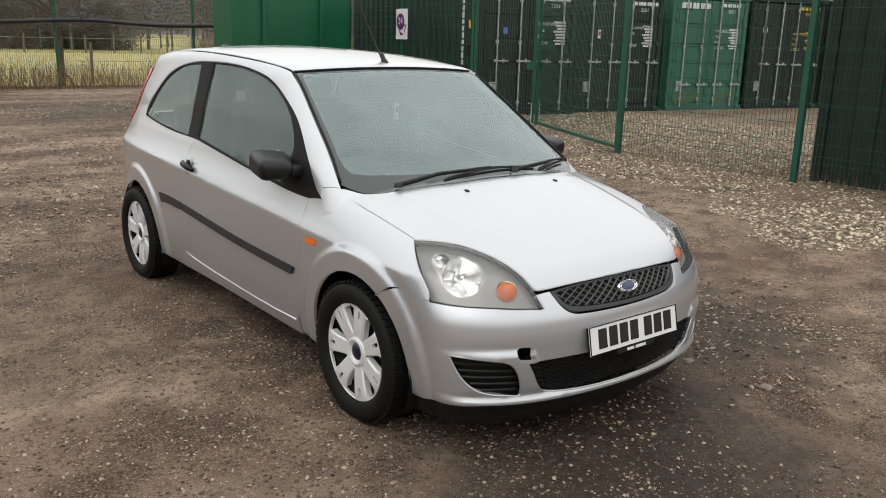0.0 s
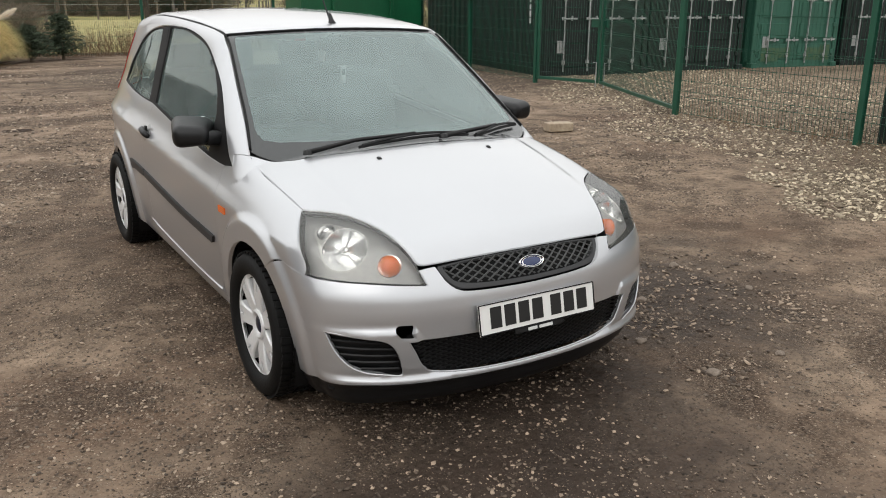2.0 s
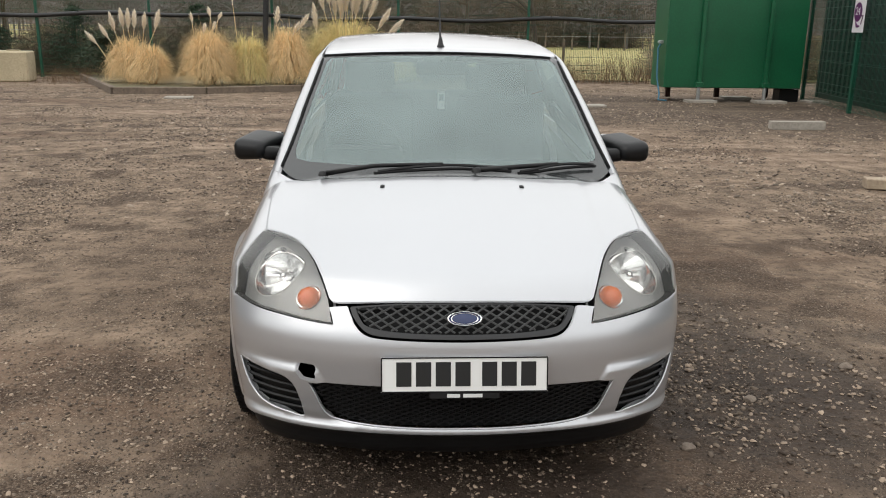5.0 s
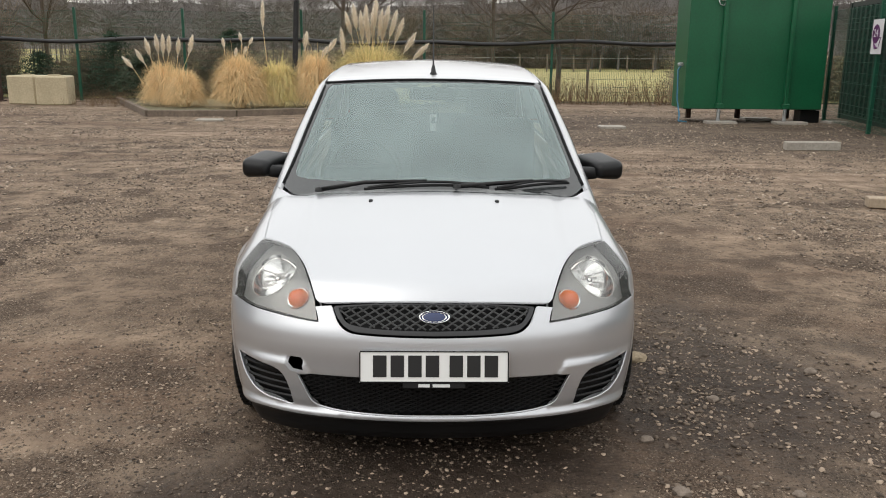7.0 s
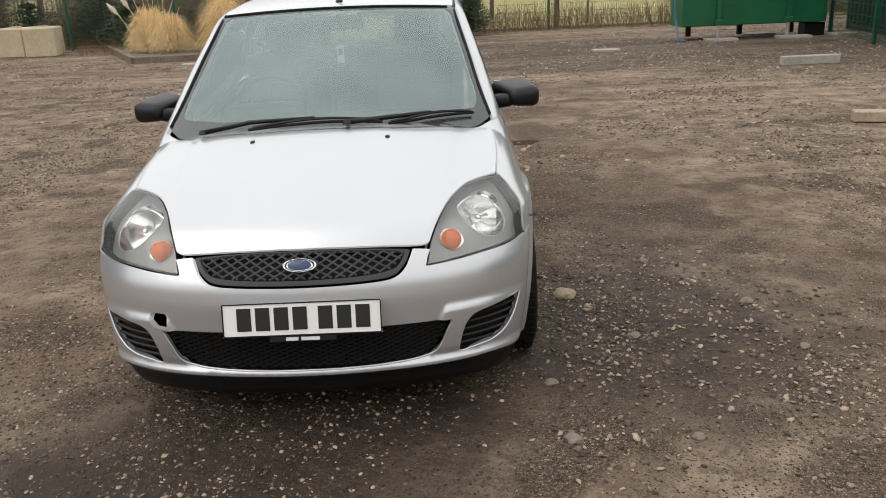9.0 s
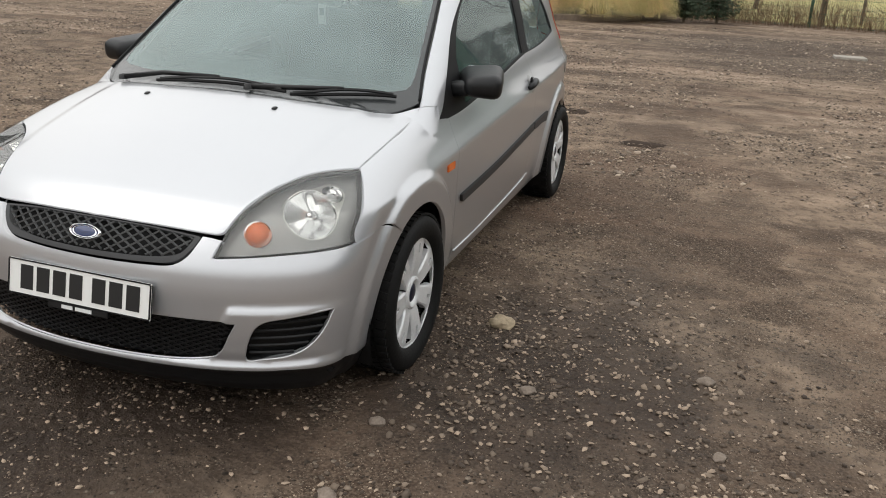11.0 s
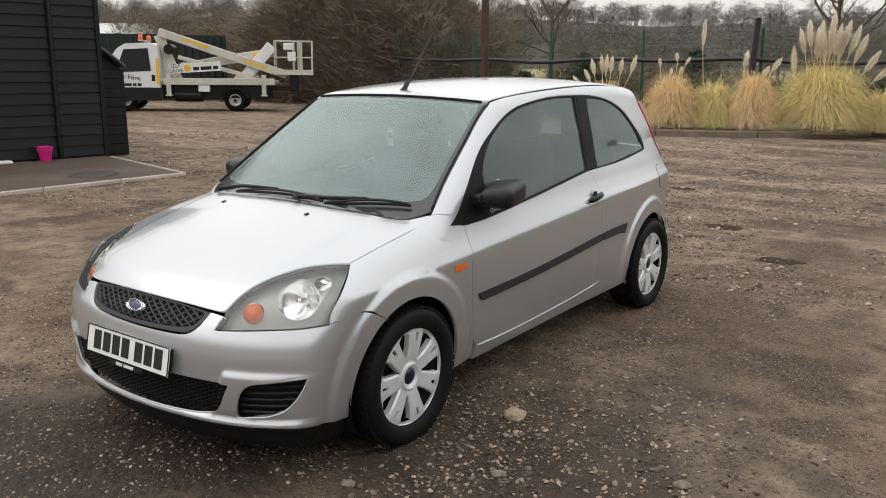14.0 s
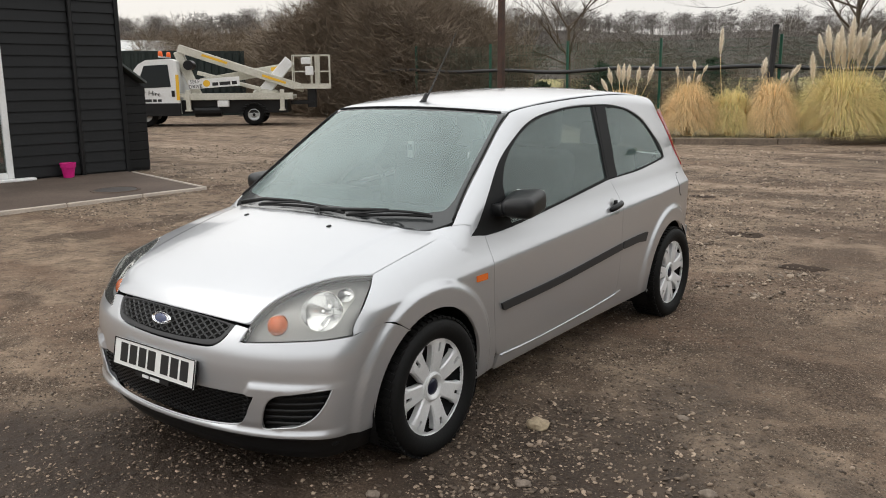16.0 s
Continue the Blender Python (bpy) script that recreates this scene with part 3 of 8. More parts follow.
def fence_run(label, points, height, group):
    """Square posts with a cap, and a mesh panel between each two."""
    f = thing("mesh_fence", label, "fence", group=group)
    for i, (x, y) in enumerate(points):
        z = ripple(x, y)
        p = part("post", Soup().box((0, 0, height / 2), (0.07, 0.07, height), bevel=0.006), FENCE_GREEN, f, at=pose(x, y, z))
        part("post_cap", Soup().box((0, 0, height + 0.008), (0.078, 0.078, 0.02), bevel=0.006), FENCE_GREEN, p, "black plastic cap")
        if i:
            x0, y0 = points[i - 1]
            d = math.hypot(x - x0, y - y0)
            part("mesh_panel", wire_panel(d - 0.07, 0.04, height - 0.08), FENCE_GREEN, f, fix=False,
                 at=pose(x0, y0, 0, 0, 0, math.degrees(math.atan2(y - y0, x - x0))) @ pose(0.035, 0, 0))
    return f


fence_run("green welded mesh boundary fence with square steel posts", [(-15.6, 21.2), (-12.55, 21.2), (-9.75, 21.2), (-6.8, 21.2), (-3.55, 21.2), (-0.16, 21.2), (3.4, 21.2), (7.0, 21.2), (10.4, 21.2)], 2.5, "yard fences")
fence_run("green mesh fence of the container compound", [(6.78, 5.76), (6.68, 3.07), (6.6, 0.4), (6.5, -2.3)], 2.45, "yard fences")
fence_run("green mesh fence in front of the dark container", [(7.92, 10.3), (8.28, 13.05), (8.75, 15.9)], 2.45, "yard fences")


def gate_leaf(label, p, q, height):
    """A mesh gate leaf with a tube frame, hung from p and closing at q."""
    d = math.hypot(q[0] - p[0], q[1] - p[1])
    g = thing("mesh_gate", label, "gate", pose(p[0], p[1], 0.0, 0, 0, math.degrees(math.atan2(q[1] - p[1], q[0] - p[0]))), "compound gates")
    s = Soup()
    for x in (0.06, d - 0.03):
        s.box((x, 0, height / 2 + 0.03), (0.05, 0.05, height - 0.06), bevel=0.005)
    for z in (0.09, height - 0.03):
        s.box((d / 2 + 0.015, 0, z), (d - 0.14, 0.05, 0.05), bevel=0.005)
    part("gate_frame", s, FENCE_GREEN, g)
    part("mesh_panel", wire_panel(d - 0.14, 0.115, height - 0.055), FENCE_GREEN, g, fix=False, at=pose(0.085, 0, 0))
    s = Soup().box((d - 0.09, -0.045, 1.08), (0.16, 0.02, 0.14), bevel=0.004).tube([(d - 0.16, -0.06, 1.14), (d - 0.02, -0.06, 1.14)], 0.01, 8)
    part("latch", s, FENCE_GREEN, g, "bolt box with a slide bolt")
    part("drop_bolt", Soup().tube([(d - 0.03, -0.05, 0.0), (d - 0.03, -0.05, 0.42), (d - 0.10, -0.05, 0.42)], 0.011, 8), GALV, g, "galvanised drop bolt")
    return g


gate_leaf("green mesh gate leaf, closed, with a galvanised drop bolt", (7.92, 10.3), (8.33, 9.03), 2.4)
gate_leaf("wide green mesh gate leaf, closed against its neighbour", (6.78, 5.76), (8.29, 8.94), 2.4)


def hose():
    """The black pipe that is slung along the boundary fence."""
    rng = random.Random(6)
    pts = [(-17 + 0.35 * i, 21.08 + 0.02 * math.sin(i * 0.7), 1.66 + 0.035 * math.sin(i * 0.55) + 0.03 * math.sin(i * 0.21 + 1)) for i in range(79)]
    t = thing("water_pipe", "thick black plastic pipe slung along the boundary fence", "pipe")
    part("pipe", Soup().tube(pts, 0.055, 8), RUBBER, t, smooth=True)
    for i in range(6, 78, 9):
        x, y, z = pts[i]
        part("strap", Soup().box((x, y + 0.03, z), (0.03, 0.15, 0.13), bevel=0.004), BLACK_PLASTIC, t)


hose()

ob = thing("iron_post", "tall rusty brown steel post beside the fence", "post", pose(-11.75, 20.6, 0))
part("post_shaft", Soup().box((0, 0, 2.2), (0.17, 0.17, 4.4), bevel=0.01), RUST, ob)
part("base_plate", Soup().box((0, 0, 0.01), (0.3, 0.3, 0.03), bevel=0.005), RUST, ob)
ob = thing("timber_post", "dark timber post standing behind the pampas grass", "post", pose(-3.75, 20.95, 0, 0, 2, 0))
part("post_shaft", Soup().tube([(0, 0, -0.05), (0, 0, 1.3), (0.02, 0, 2.68)], [0.08, 0.075, 0.075], 10), mat("tarred_timber", (0.028, 0.026, 0.027), None, 0.8, scale=3, fine=25), ob)
part("post_top", Soup().tube([(0.02, 0, 2.68), (0.02, 0, 2.74)], [0.09, 0.085], 10), BLACK_PLASTIC, ob)


# ---- green steel tank on legs ----
def tank():
    t = thing("steel_tank", "bright green steel storage tank raised on legs over slabs", "tank", pose(5.42, 15.3, 0, 0, 0, -0.5))
    w, d, z0, z1 = 2.96, 0.95, 0.29, 2.95
    part("tank_body", Soup().box((w / 2, d / 2, (z0 + z1) / 2), (w, d, z1 - z0), bevel=0.015), TANK_GREEN, t)
    part("roof_rim", Soup().box((w / 2, d / 2, z1 + 0.03), (w + 0.08, d + 0.08, 0.06), bevel=0.01), TANK_GREEN, t)
    for x in (0.74, 2.16):
        s = Soup().box((x, -0.04, (z1 + 0.36) / 2), (0.085, 0.08, z1 - 0.36), bevel=0.008)
        part("upright_rib", s, TANK_GREEN, t)
        part("rib_bracket", Soup().box((x, -0.05, 0.36), (0.16, 0.1, 0.11), bevel=0.01), TANK_GREEN, t)
        part("leg", Soup().tube([(x, -0.05, 0.05), (x, -0.05, 0.36)], 0.038, 10), GALV, t, "galvanised adjustable leg")
    for x in (0.35, 1.45, 2.55):
        part("rear_leg", Soup().box((x, 0.8, 0.17), (0.1, 0.1, 0.26), bevel=0.01), RUST, t)
    s = Soup().tube([(-0.04, 0.25, 1.2), (-0.1, 0.25, 1.1), (-0.09, 0.22, 0.5), (-0.05, 0.1, 0.15), (-0.12, -0.1, 0.04), (0.05, -0.15, 0.03)], 0.018, 8)
    part("fill_hose", s, plain("blue_hose", (0.05, 0.16, 0.24), 0.5), t, "dull blue hose", smooth=True)
    part("valve", Soup().box((-0.05, 0.25, 1.22), (0.1, 0.08, 0.07), bevel=0.01).tube([(-0.12, 0.25, 1.22), (-0.02, 0.25, 1.22)], 0.02, 8), GALV, t)
    part("junction_box", Soup().box((0.7, -0.03, 2.56), (0.16, 0.06, 0.08), bevel=0.01), WHITE_FRAME, t, "white plastic junction box")
    part("cable", Soup().tube([(0.56, -0.04, 2.53), (0.6, -0.04, 2.44), (0.68, -0.04, 2.42), (0.72, -0.04, 2.5)], 0.012, 6), GALV, t, smooth=True)


tank()
for x, y, w, d, a in ((6.2, 15.2, 0.62, 0.34, 2), (7.68, 15.18, 0.66, 0.34, -3), (7.35, 16.2, 0.6, 0.4, 0), (8.75, 15.35, 0.45, 0.42, 8)):
    ob = part("paving_slab", Soup().box((0, 0, 0.028), (w, d, 0.056), bevel=0.006), GREY_CONC, at=pose(x, y, -0.01, 0, 0, a))
    tagged(ob, "grey concrete slab laid on the ground under a tank leg", "slab", "slabs under the tank")
ob = part("support_block", Soup().box((0, 0, 0.14), (0.42, 0.34, 0.28), bevel=0.012), BLACK_PLASTIC, at=pose(8.22, 15.6, -0.01))
tagged(ob, "black plastic support block under the tank", "block")
ob = part("concrete_lintel", Soup().box((0, 0, 0.065), (0.86, 0.15, 0.13), bevel=0.008), GREY_CONC, at=pose(6.02, 10.4, -0.005, 0, 0, 1.5))
tagged(ob, "pale grey concrete lintel lying on the gravel", "lintel")
ob = part("kerb_slab", Soup().box((0, 0, 0.02), (0.5, 0.3, 0.05), bevel=0.008), GREY_CONC, at=pose(3.62, 14.0, -0.01, 0, 0, 4))
tagged(ob, "flat grey slab sunk into the ground", "slab")
ob = part("wood_block", Soup().box((0, 0, 0.055), (0.31, 0.17, 0.1), bevel=0.008), PALE_WOOD, at=pose(4.52, 5.45, -0.004, 0, 0, -14))
tagged(ob, "short pale timber offcut lying on the gravel", "timber")
for x, y, a in ((-10.5, 19.75, -8), (-9.73, 19.55, 8)):
    s = Soup().box((0, 0, 0.37), (0.78, 0.74, 0.74), bevel=0.035)
    ob = thing("concrete_block", "pale cast concrete barrier block standing before the fence", "block", pose(x, y, -0.01, 0, 0, a), "concrete blocks")
    part("block_body", s, CONCRETE, ob)
    part("lifting_key", Soup().box((0, 0, 0.755), (0.3, 0.14, 0.03), bevel=0.01), CONCRETE, ob)


# ---- containers ----
def container(label, place, paint, rng, marks=WHITE_MARK, low_handles=False, numbers=True, h=2.59):
    """A six-metre steel container: door end at the origin facing -y, x across."""
    c = thing("shipping_container", label, "container", place, "storage containers")
    w, ln = 2.44, 6.06
    s = Soup()
    for x in (0.06, w - 0.06):
        s.box((x, 0.06, h / 2), (0.12, 0.12, h), bevel=0.01)
        s.box((x, ln - 0.06, h / 2), (0.12, 0.12, h), bevel=0.01)
        s.box((x, ln / 2, h - 0.05), (0.08, ln - 0.26, 0.1))
        s.box((x, ln / 2, 0.08), (0.08, ln - 0.26, 0.15))
    for y in (0.05, ln - 0.05):
        s.box((w / 2, y, h - 0.06), (w - 0.25, 0.1, 0.12), bevel=0.006)
        s.box((w / 2, y, 0.09), (w - 0.25, 0.1, 0.16), bevel=0.006)
    part("corner_frame", s, paint, c)
    for x in (0.07, w - 0.07):
        for z in (0.06, h - 0.05):
            part("corner_casting", Soup().box((x, 0.04, z), (0.17, 0.19, 0.12), bevel=0.012), paint, c)

    def corrugated(n, length, place_):
        q = Soup()
        xs = []
        for i in range(n):
            x = i * length / n
            p = length / n
            xs += [(x, 0), (x + 0.25 * p, 0), (x + 0.45 * p, 0.036), (x + 0.8 * p, 0.036)]
        xs.append((length, 0))
        for x, y in xs:
            q.v += [(x, y, 0.14), (x, y, h - 0.1)]
        q.f = [(2 * i, 2 * i + 2, 2 * i + 3, 2 * i + 1) for i in range(len(xs) - 1)]
        part("corrugated_side", q, paint, c, at=place_, fix=False)

    corrugated(21, ln - 0.2, pose(0.02, 0.1, 0, 0, 0, 90) @ pose(0, -0.02, 0))
    corrugated(21, ln - 0.2, pose(w - 0.02, ln - 0.1, 0, 0, 0, -90) @ pose(0, -0.02, 0))
    corrugated(8, w - 0.2, pose(w - 0.1, ln - 0.03, 0, 0, 0, 180))
    part("roof_panel", Soup().box((w / 2, ln / 2, h - 0.02), (w - 0.1, ln - 0.2, 0.03)), paint, c)
    for k in (0, 1):
        x0 = 0.13 + k * (w - 0.26) / 2
        dw = (w - 0.26) / 2 - 0.012
        q = Soup().box((x0 + dw / 2, 0.035, h / 2 + 0.01), (dw, 0.05, h - 0.32), bevel=0.006)
        for i in range(5):
            q.box((x0 + dw / 2, 0.008, 0.36 + i * 0.46), (dw - 0.14, 0.03, 0.33), bevel=0.014)
        d = part("door", q, paint, c)
        for f in (0.26, 0.78):
            x = x0 + dw * f
            part("locking_bar", Soup().tube([(x, -0.045, 0.1), (x, -0.045, h - 0.1)], 0.017, 8), GALV, d, "galvanised locking bar")
            zz = 0.62 if low_handles else 1.12
            q = Soup().box((x + 0.12, -0.06, zz), (0.3, 0.014, 0.035), bevel=0.004).box((x - 0.05, -0.05, zz), (0.05, 0.03, 0.06), bevel=0.006)
            q.box((x + 0.16, -0.05, zz + 0.01), (0.03, 0.04, 0.09), bevel=0.004)
            part("handle", q, GALV, d, "galvanised bar handle")
            for z in (0.28, 1.5, h - 0.3):
                part("bar_keeper", Soup().box((x, -0.035, z), (0.075, 0.03, 0.075), bevel=0.008), GALV, d)
        for z in (0.35, 0.95, 1.55, 2.15):
            part("hinge", Soup().box((x0 if k == 0 else x0 + dw, -0.005, z), (0.09, 0.04, 0.1), bevel=0.01), paint, d)
    if numbers:
        q = Soup()
        bars(q, 1.52, h - 0.24, 0.72, 0.075, 1, -0.012, rng)
        bar_parts("number_bar", q, marks, c, "painted markings")
        me = letters("22G1", 0.11)
        me.transform(pose(1.86, -0.012, h - 0.38))
        part("size_code", me, marks, c, "painted size code")
        for i, word in enumerate(("MAX.GROSS", "TARE", "NET", "CU.CAP.")):
            me = letters(word, 0.085)
            xs = [v.co.x for v in me.vertices]
            me.transform(pose(1.40 - min(xs), -0.012, 1.88 - i * 0.13))
            part("weight_word", me, marks, c, "painted weight marking")
        q = Soup()
        for i in range(8):
            q.box((1.99 + 0.02 * (i % 3), -0.012, 1.92 - i * 0.062), (0.3 - 0.04 * (i % 3), 0.004, 0.04))
        bar_parts("weight_bar", q, marks, c, "painted markings")
    part("data_plate", Soup().box((0.34, -0.012, 0.58), (0.15, 0.008, 0.24), bevel=0.002), GALV, c, "small metal data plate")
    return c


rng = random.Random(21)
c1 = container("dark green shipping container, doors closed, white stencilled weights", pose(8.75, 11.1, -0.02, 0, 0, -8.4), CONT_DARK, rng, h=2.62)
c2 = container("dark green shipping container with closed doors and white stencils", pose(11.45, 11.0, -0.02, 0, 0, -11), CONT_DARK, rng, h=2.65)
c3 = container("faded mid-green shipping container with rust along the doors", pose(14.2, 10.55, -0.02, 0, 0, -10.6), CONT_GREEN, rng, low_handles=True, h=2.72)
c4 = container("dark green shipping container with yellow stencilled markings", pose(16.8, 10.1, -0.02, 0, 0, -14), CONT_DARK, rng, YELLOW_MARK, h=2.75)
c8 = container("dark green shipping container at the end of the row", pose(19.3, 9.45, -0.02, 0, 0, -17), CONT_DARK, rng, h=2.75)
c6 = container("dark green container standing close behind the compound fence", pose(7.02, -3.0, -0.02, 0, 0, 0), CONT_DARK, rng)
q = Soup()
for i, d in enumerate((0.09, 0.11, 0.1, 0.12, 0.08, 0.1, 0.11, 0.09, 0.1, 0.12, 0.1)):
    q.box((-0.004, 0.62, 2.42 - 0.135 * i), (0.004, 0.075, d))
bar_parts("side_bar", q, WHITE_MARK, c1, "painted upright markings")
part("side_sticker", Soup().box((-0.004, 0.36, 1.83), (0.006, 0.07, 0.16)), YELLOW, c1, "yellow sticker")
part("side_vent", Soup().box((-0.02, 0.34, 1.32), (0.04, 0.2, 0.22), bevel=0.01), BLACK_PLASTIC, c1, "black side box")
part("warning_sticker", Soup().box((0.62, -0.012, 1.72), (0.1, 0.006, 0.13)), plain("blue_sticker", (0.1, 0.16, 0.4), 0.5), c1, "blue and white sticker")
part("warning_sticker", Soup().box((0.62, -0.012, 1.72), (0.09, 0.006, 0.19)), SIGN_WHITE, c2, "white and red sticker")
part("warning_sticker", Soup().box((0.62, -0.014, 1.73), (0.06, 0.01, 0.08)), plain("red_sticker", (0.5, 0.05, 0.04), 0.5), c2, "red mark on the sticker")
me = letters("(I)", 0.2)
me.transform(pose(0.45, -0.012, 1.98))
part("round_mark", me, WHITE_MARK, c4, "white round painted mark")
q = Soup()
bars(q, 0.25, 2.44, 0.9, 0.13, 1, -0.012, rng)
bar_parts("name_bar", q, WHITE_MARK, c3, "painted name")
STAIN = mat("rust_and_algae", (0.085, 0.125, 0.055), (0.03, 0.105, 0.07), 0.8, scale=9, fine=30)
for x, z, w, h in ((0.25, 0.3, 0.5, 0.3), (0.75, 0.34, 0.35, 0.22), (1.5, 0.3, 0.5, 0.28), (1.95, 0.33, 0.3, 0.34)):
    part("rust_patch", Soup().box((x + w / 2, -0.010, z), (w, 0.004, h), bevel=0.001), STAIN, c3, "rust and algae stain low on the door")


def fence_sign():
    """The white sign with a purple 24 / 7 on the mesh fence."""
    s = thing("fence_sign", "white sign with purple lettering fixed to the mesh fence", "sign", pose(8.16, 12.92, 1.78, 0, 0, 82.5 - 180))
    part("board", Soup().box((0, 0, 0), (0.5, 0.006, 0.62), bevel=0.002), SIGN_WHITE, s)
    part("disc", Soup().tube([(0, -0.004, 0.05), (0, -0.008, 0.05)], 0.17, 28).add([], []), PURPLE, s, at=pose(-0.05, 0, 0))
    me = letters("24", 0.2)
    me.transform(pose(-0.05, -0.010, 0.06))
    part("figures", me, SIGN_WHITE, s)
    me = letters("7", 0.24)
    me.transform(pose(0.15, -0.008, -0.1))
    part("figure", me, PURPLE, s)
    part("swoosh", Soup().tube([(-0.12, -0.006, -0.12), (-0.02, -0.006, -0.2), (0.08, -0.006, -0.2)], [0.01, 0.028, 0.01], 8), PURPLE, s)


fence_sign()


# ---- black weatherboarded hut with its forecourt ----
def hut():
    place = pose(-9.75, 4.28, 0, 0, 0, 82)     # x runs along the wall, -y faces the yard
    wall = thing("wall_hut", "black weatherboarded wall of a timber cabin", "wall", place, kind="structure")
    bw, top, ln = 0.163, 4.05, 1.74
    board = {}

    def boards(x0, x1, z_low, z_high, y, slope=0.0, width=bw):
        z = z_low
        while z < z_high:
            key = (round(x1 - x0, 3), width)
            if key not in board:
                d = x1 - x0
                # a feather-edged board, thick at its lower edge
                vs = [(0, 0.0, 0), (d, 0.0, 0), (d, -0.036, 0), (0, -0.036, 0), (0, 0.0, width + 0.02), (d, 0.0, width + 0.02), (d, -0.008, width + 0.02), (0, -0.008, width + 0.02)]
                board[key] = Soup().add(vs, [(0, 1, 2, 3), (4, 7, 6, 5), (3, 2, 6, 7), (0, 4, 5, 1), (0, 3, 7, 4), (1, 5, 6, 2)]).mesh("board")
                board[key].materials.append(CLAD)
            part("board", board[key], CLAD, wall, at=pose(x0, y, z, rng.uniform(-0.4, 0.4), rng.uniform(-0.15, 0.15), 0))
            z += width

    part("wall_core", Soup().box((ln / 2 - 2.4, 0.1, top / 2), (ln + 4.8, 0.2, top)).box((ln - 0.1, 2.1, top / 2), (0.2, 4.0, top)), CLAD, wall)
    boards(0.0, 1.0, 0.06, top - 0.1, -0.002)
    boards(1.06, ln, 0.06, top - 0.1, -0.002)
    part("corner_board", Soup().box((ln + 0.02, -0.02, top / 2 + 0.02), (0.07, 0.07, top), bevel=0.006), CLAD, wall)
    part("downpipe", Soup().tube([(1.03, -0.06, 0.02), (1.03, -0.06, top - 0.15)], 0.034, 10).box((1.03, -0.04, 0.35), (0.09, 0.05, 0.04)).box((1.03, -0.04, 2.1), (0.09, 0.05, 0.04)), BLACK_PLASTIC, wall, "black plastic downpipe")
    part("gutter", Soup().box((ln / 2, -0.1, top), (ln + 0.3, 0.13, 0.09), bevel=0.02), BLACK_PLASTIC, wall)
    lean = thing("lean_to", "low black boarded lean-to with a felt roof beside the cabin", "shed", place @ pose(ln + 0.06, 0.22, 0))
    part("shed_wall", Soup().add([(0, 0, 0), (0.45, 0, 0), (0.45, 0, 1.36), (0, 0, 1.70), (0, 1.6, 0), (0.45, 1.6, 0), (0.45, 1.6, 1.36), (0, 1.6, 1.70)],
                                 [(0, 1, 2, 3), (4, 7, 6, 5), (0, 4, 5, 1), (1, 5, 6, 2), (0, 3, 7, 4)]), CLAD, lean)
    z = 0.04
    while z < 1.3:
        part("board", Soup().box((0.225, -0.012, z + 0.07), (0.45, 0.02, 0.142), bevel=0.004), CLAD, lean)
        z += 0.15
    part("shed_roof", Soup().box((0.225, 0.75, 0), (0.6, 1.8, 0.035), pose(0, 0, 1.60, 0, 37, 0), bevel=0.006), mat("green_grey_roof_felt", (0.10, 0.115, 0.11), None, 0.8, scale=3, fine=60), lean, "grey-green mineral felt roof", at=pose(0.02, 0, 0.15))
    win = thing("window_1", "tall white plastic window of the cabin", "window", place, kind="structure")
    q = Soup().box((-0.045, -0.05, 1.25), (0.09, 0.09, 2.36), bevel=0.01).box((-1.6, -0.05, 1.25), (0.09, 0.09, 2.36), bevel=0.01)
    q.box((-0.82, -0.05, 0.115), (1.46, 0.09, 0.09), bevel=0.01).box((-0.82, -0.05, 2.385), (1.46, 0.09, 0.09), bevel=0.01)
    part("window_frame", q, WHITE_FRAME, win)
    part("window_sill", Soup().box((-0.72, -0.09, 0.05), (2.0, 0.2, 0.04), bevel=0.01), WHITE_FRAME, win)
    g = part("pane", Soup().box((-0.82, -0.05, 1.25), (1.46, 0.008, 2.2)), thin_glass("window_glass", (0.85, 0.88, 0.88)), win)
    g.visible_shadow = False
    part("room_lining", Soup().box((-0.82, -0.006, 1.25), (1.46, 0.006, 2.2)), mat("dim_room", (0.17, 0.14, 0.12), (0.07, 0.06, 0.05), 0.8, scale=3, fine=12), win)
    # pinkish stacked goods seen low in the window
    for i in range(10):
        part("display_item", Soup().box((-0.2 - 0.02 * (i % 3), -0.025, 0.35 + i * 0.085), (0.17, 0.03, 0.075), bevel=0.012), mat("dusty_pink_pack", (0.3, 0.14, 0.13), None, 0.6, random_=0.3) if i == 0 else bpy.data.materials["dusty_pink_pack"], win)
    roof = thing("roof_hut", "dark pitched roof of the timber cabin", "roof", place, kind="structure")
    part("roof_slope", Soup().box((-1.4, 0.9, 0), (6.7, 2.6, 0.08), pose(0, 0, top + 0.35, 22, 0, 0)), TIMBER, roof)
    pot = thing("flower_pot", "bright pink plastic flower pot on the tarmac", "pot", place @ pose(0.74, -0.2, 0.035))
    part("pot_body", Soup().lathe([(0.0, 0), (0.075, 0), (0.1, 0.15), (0.088, 0.15), (0.07, 0.03), (0, 0.03)], 20), PINK, pot, smooth=False)
    part("pot_rim", Soup().lathe([(0.1, 0.15), (0.112, 0.15), (0.118, 0.22), (0.106, 0.22), (0.096, 0.15), (0.1, 0.15)], 20), PINK, pot)


hut()

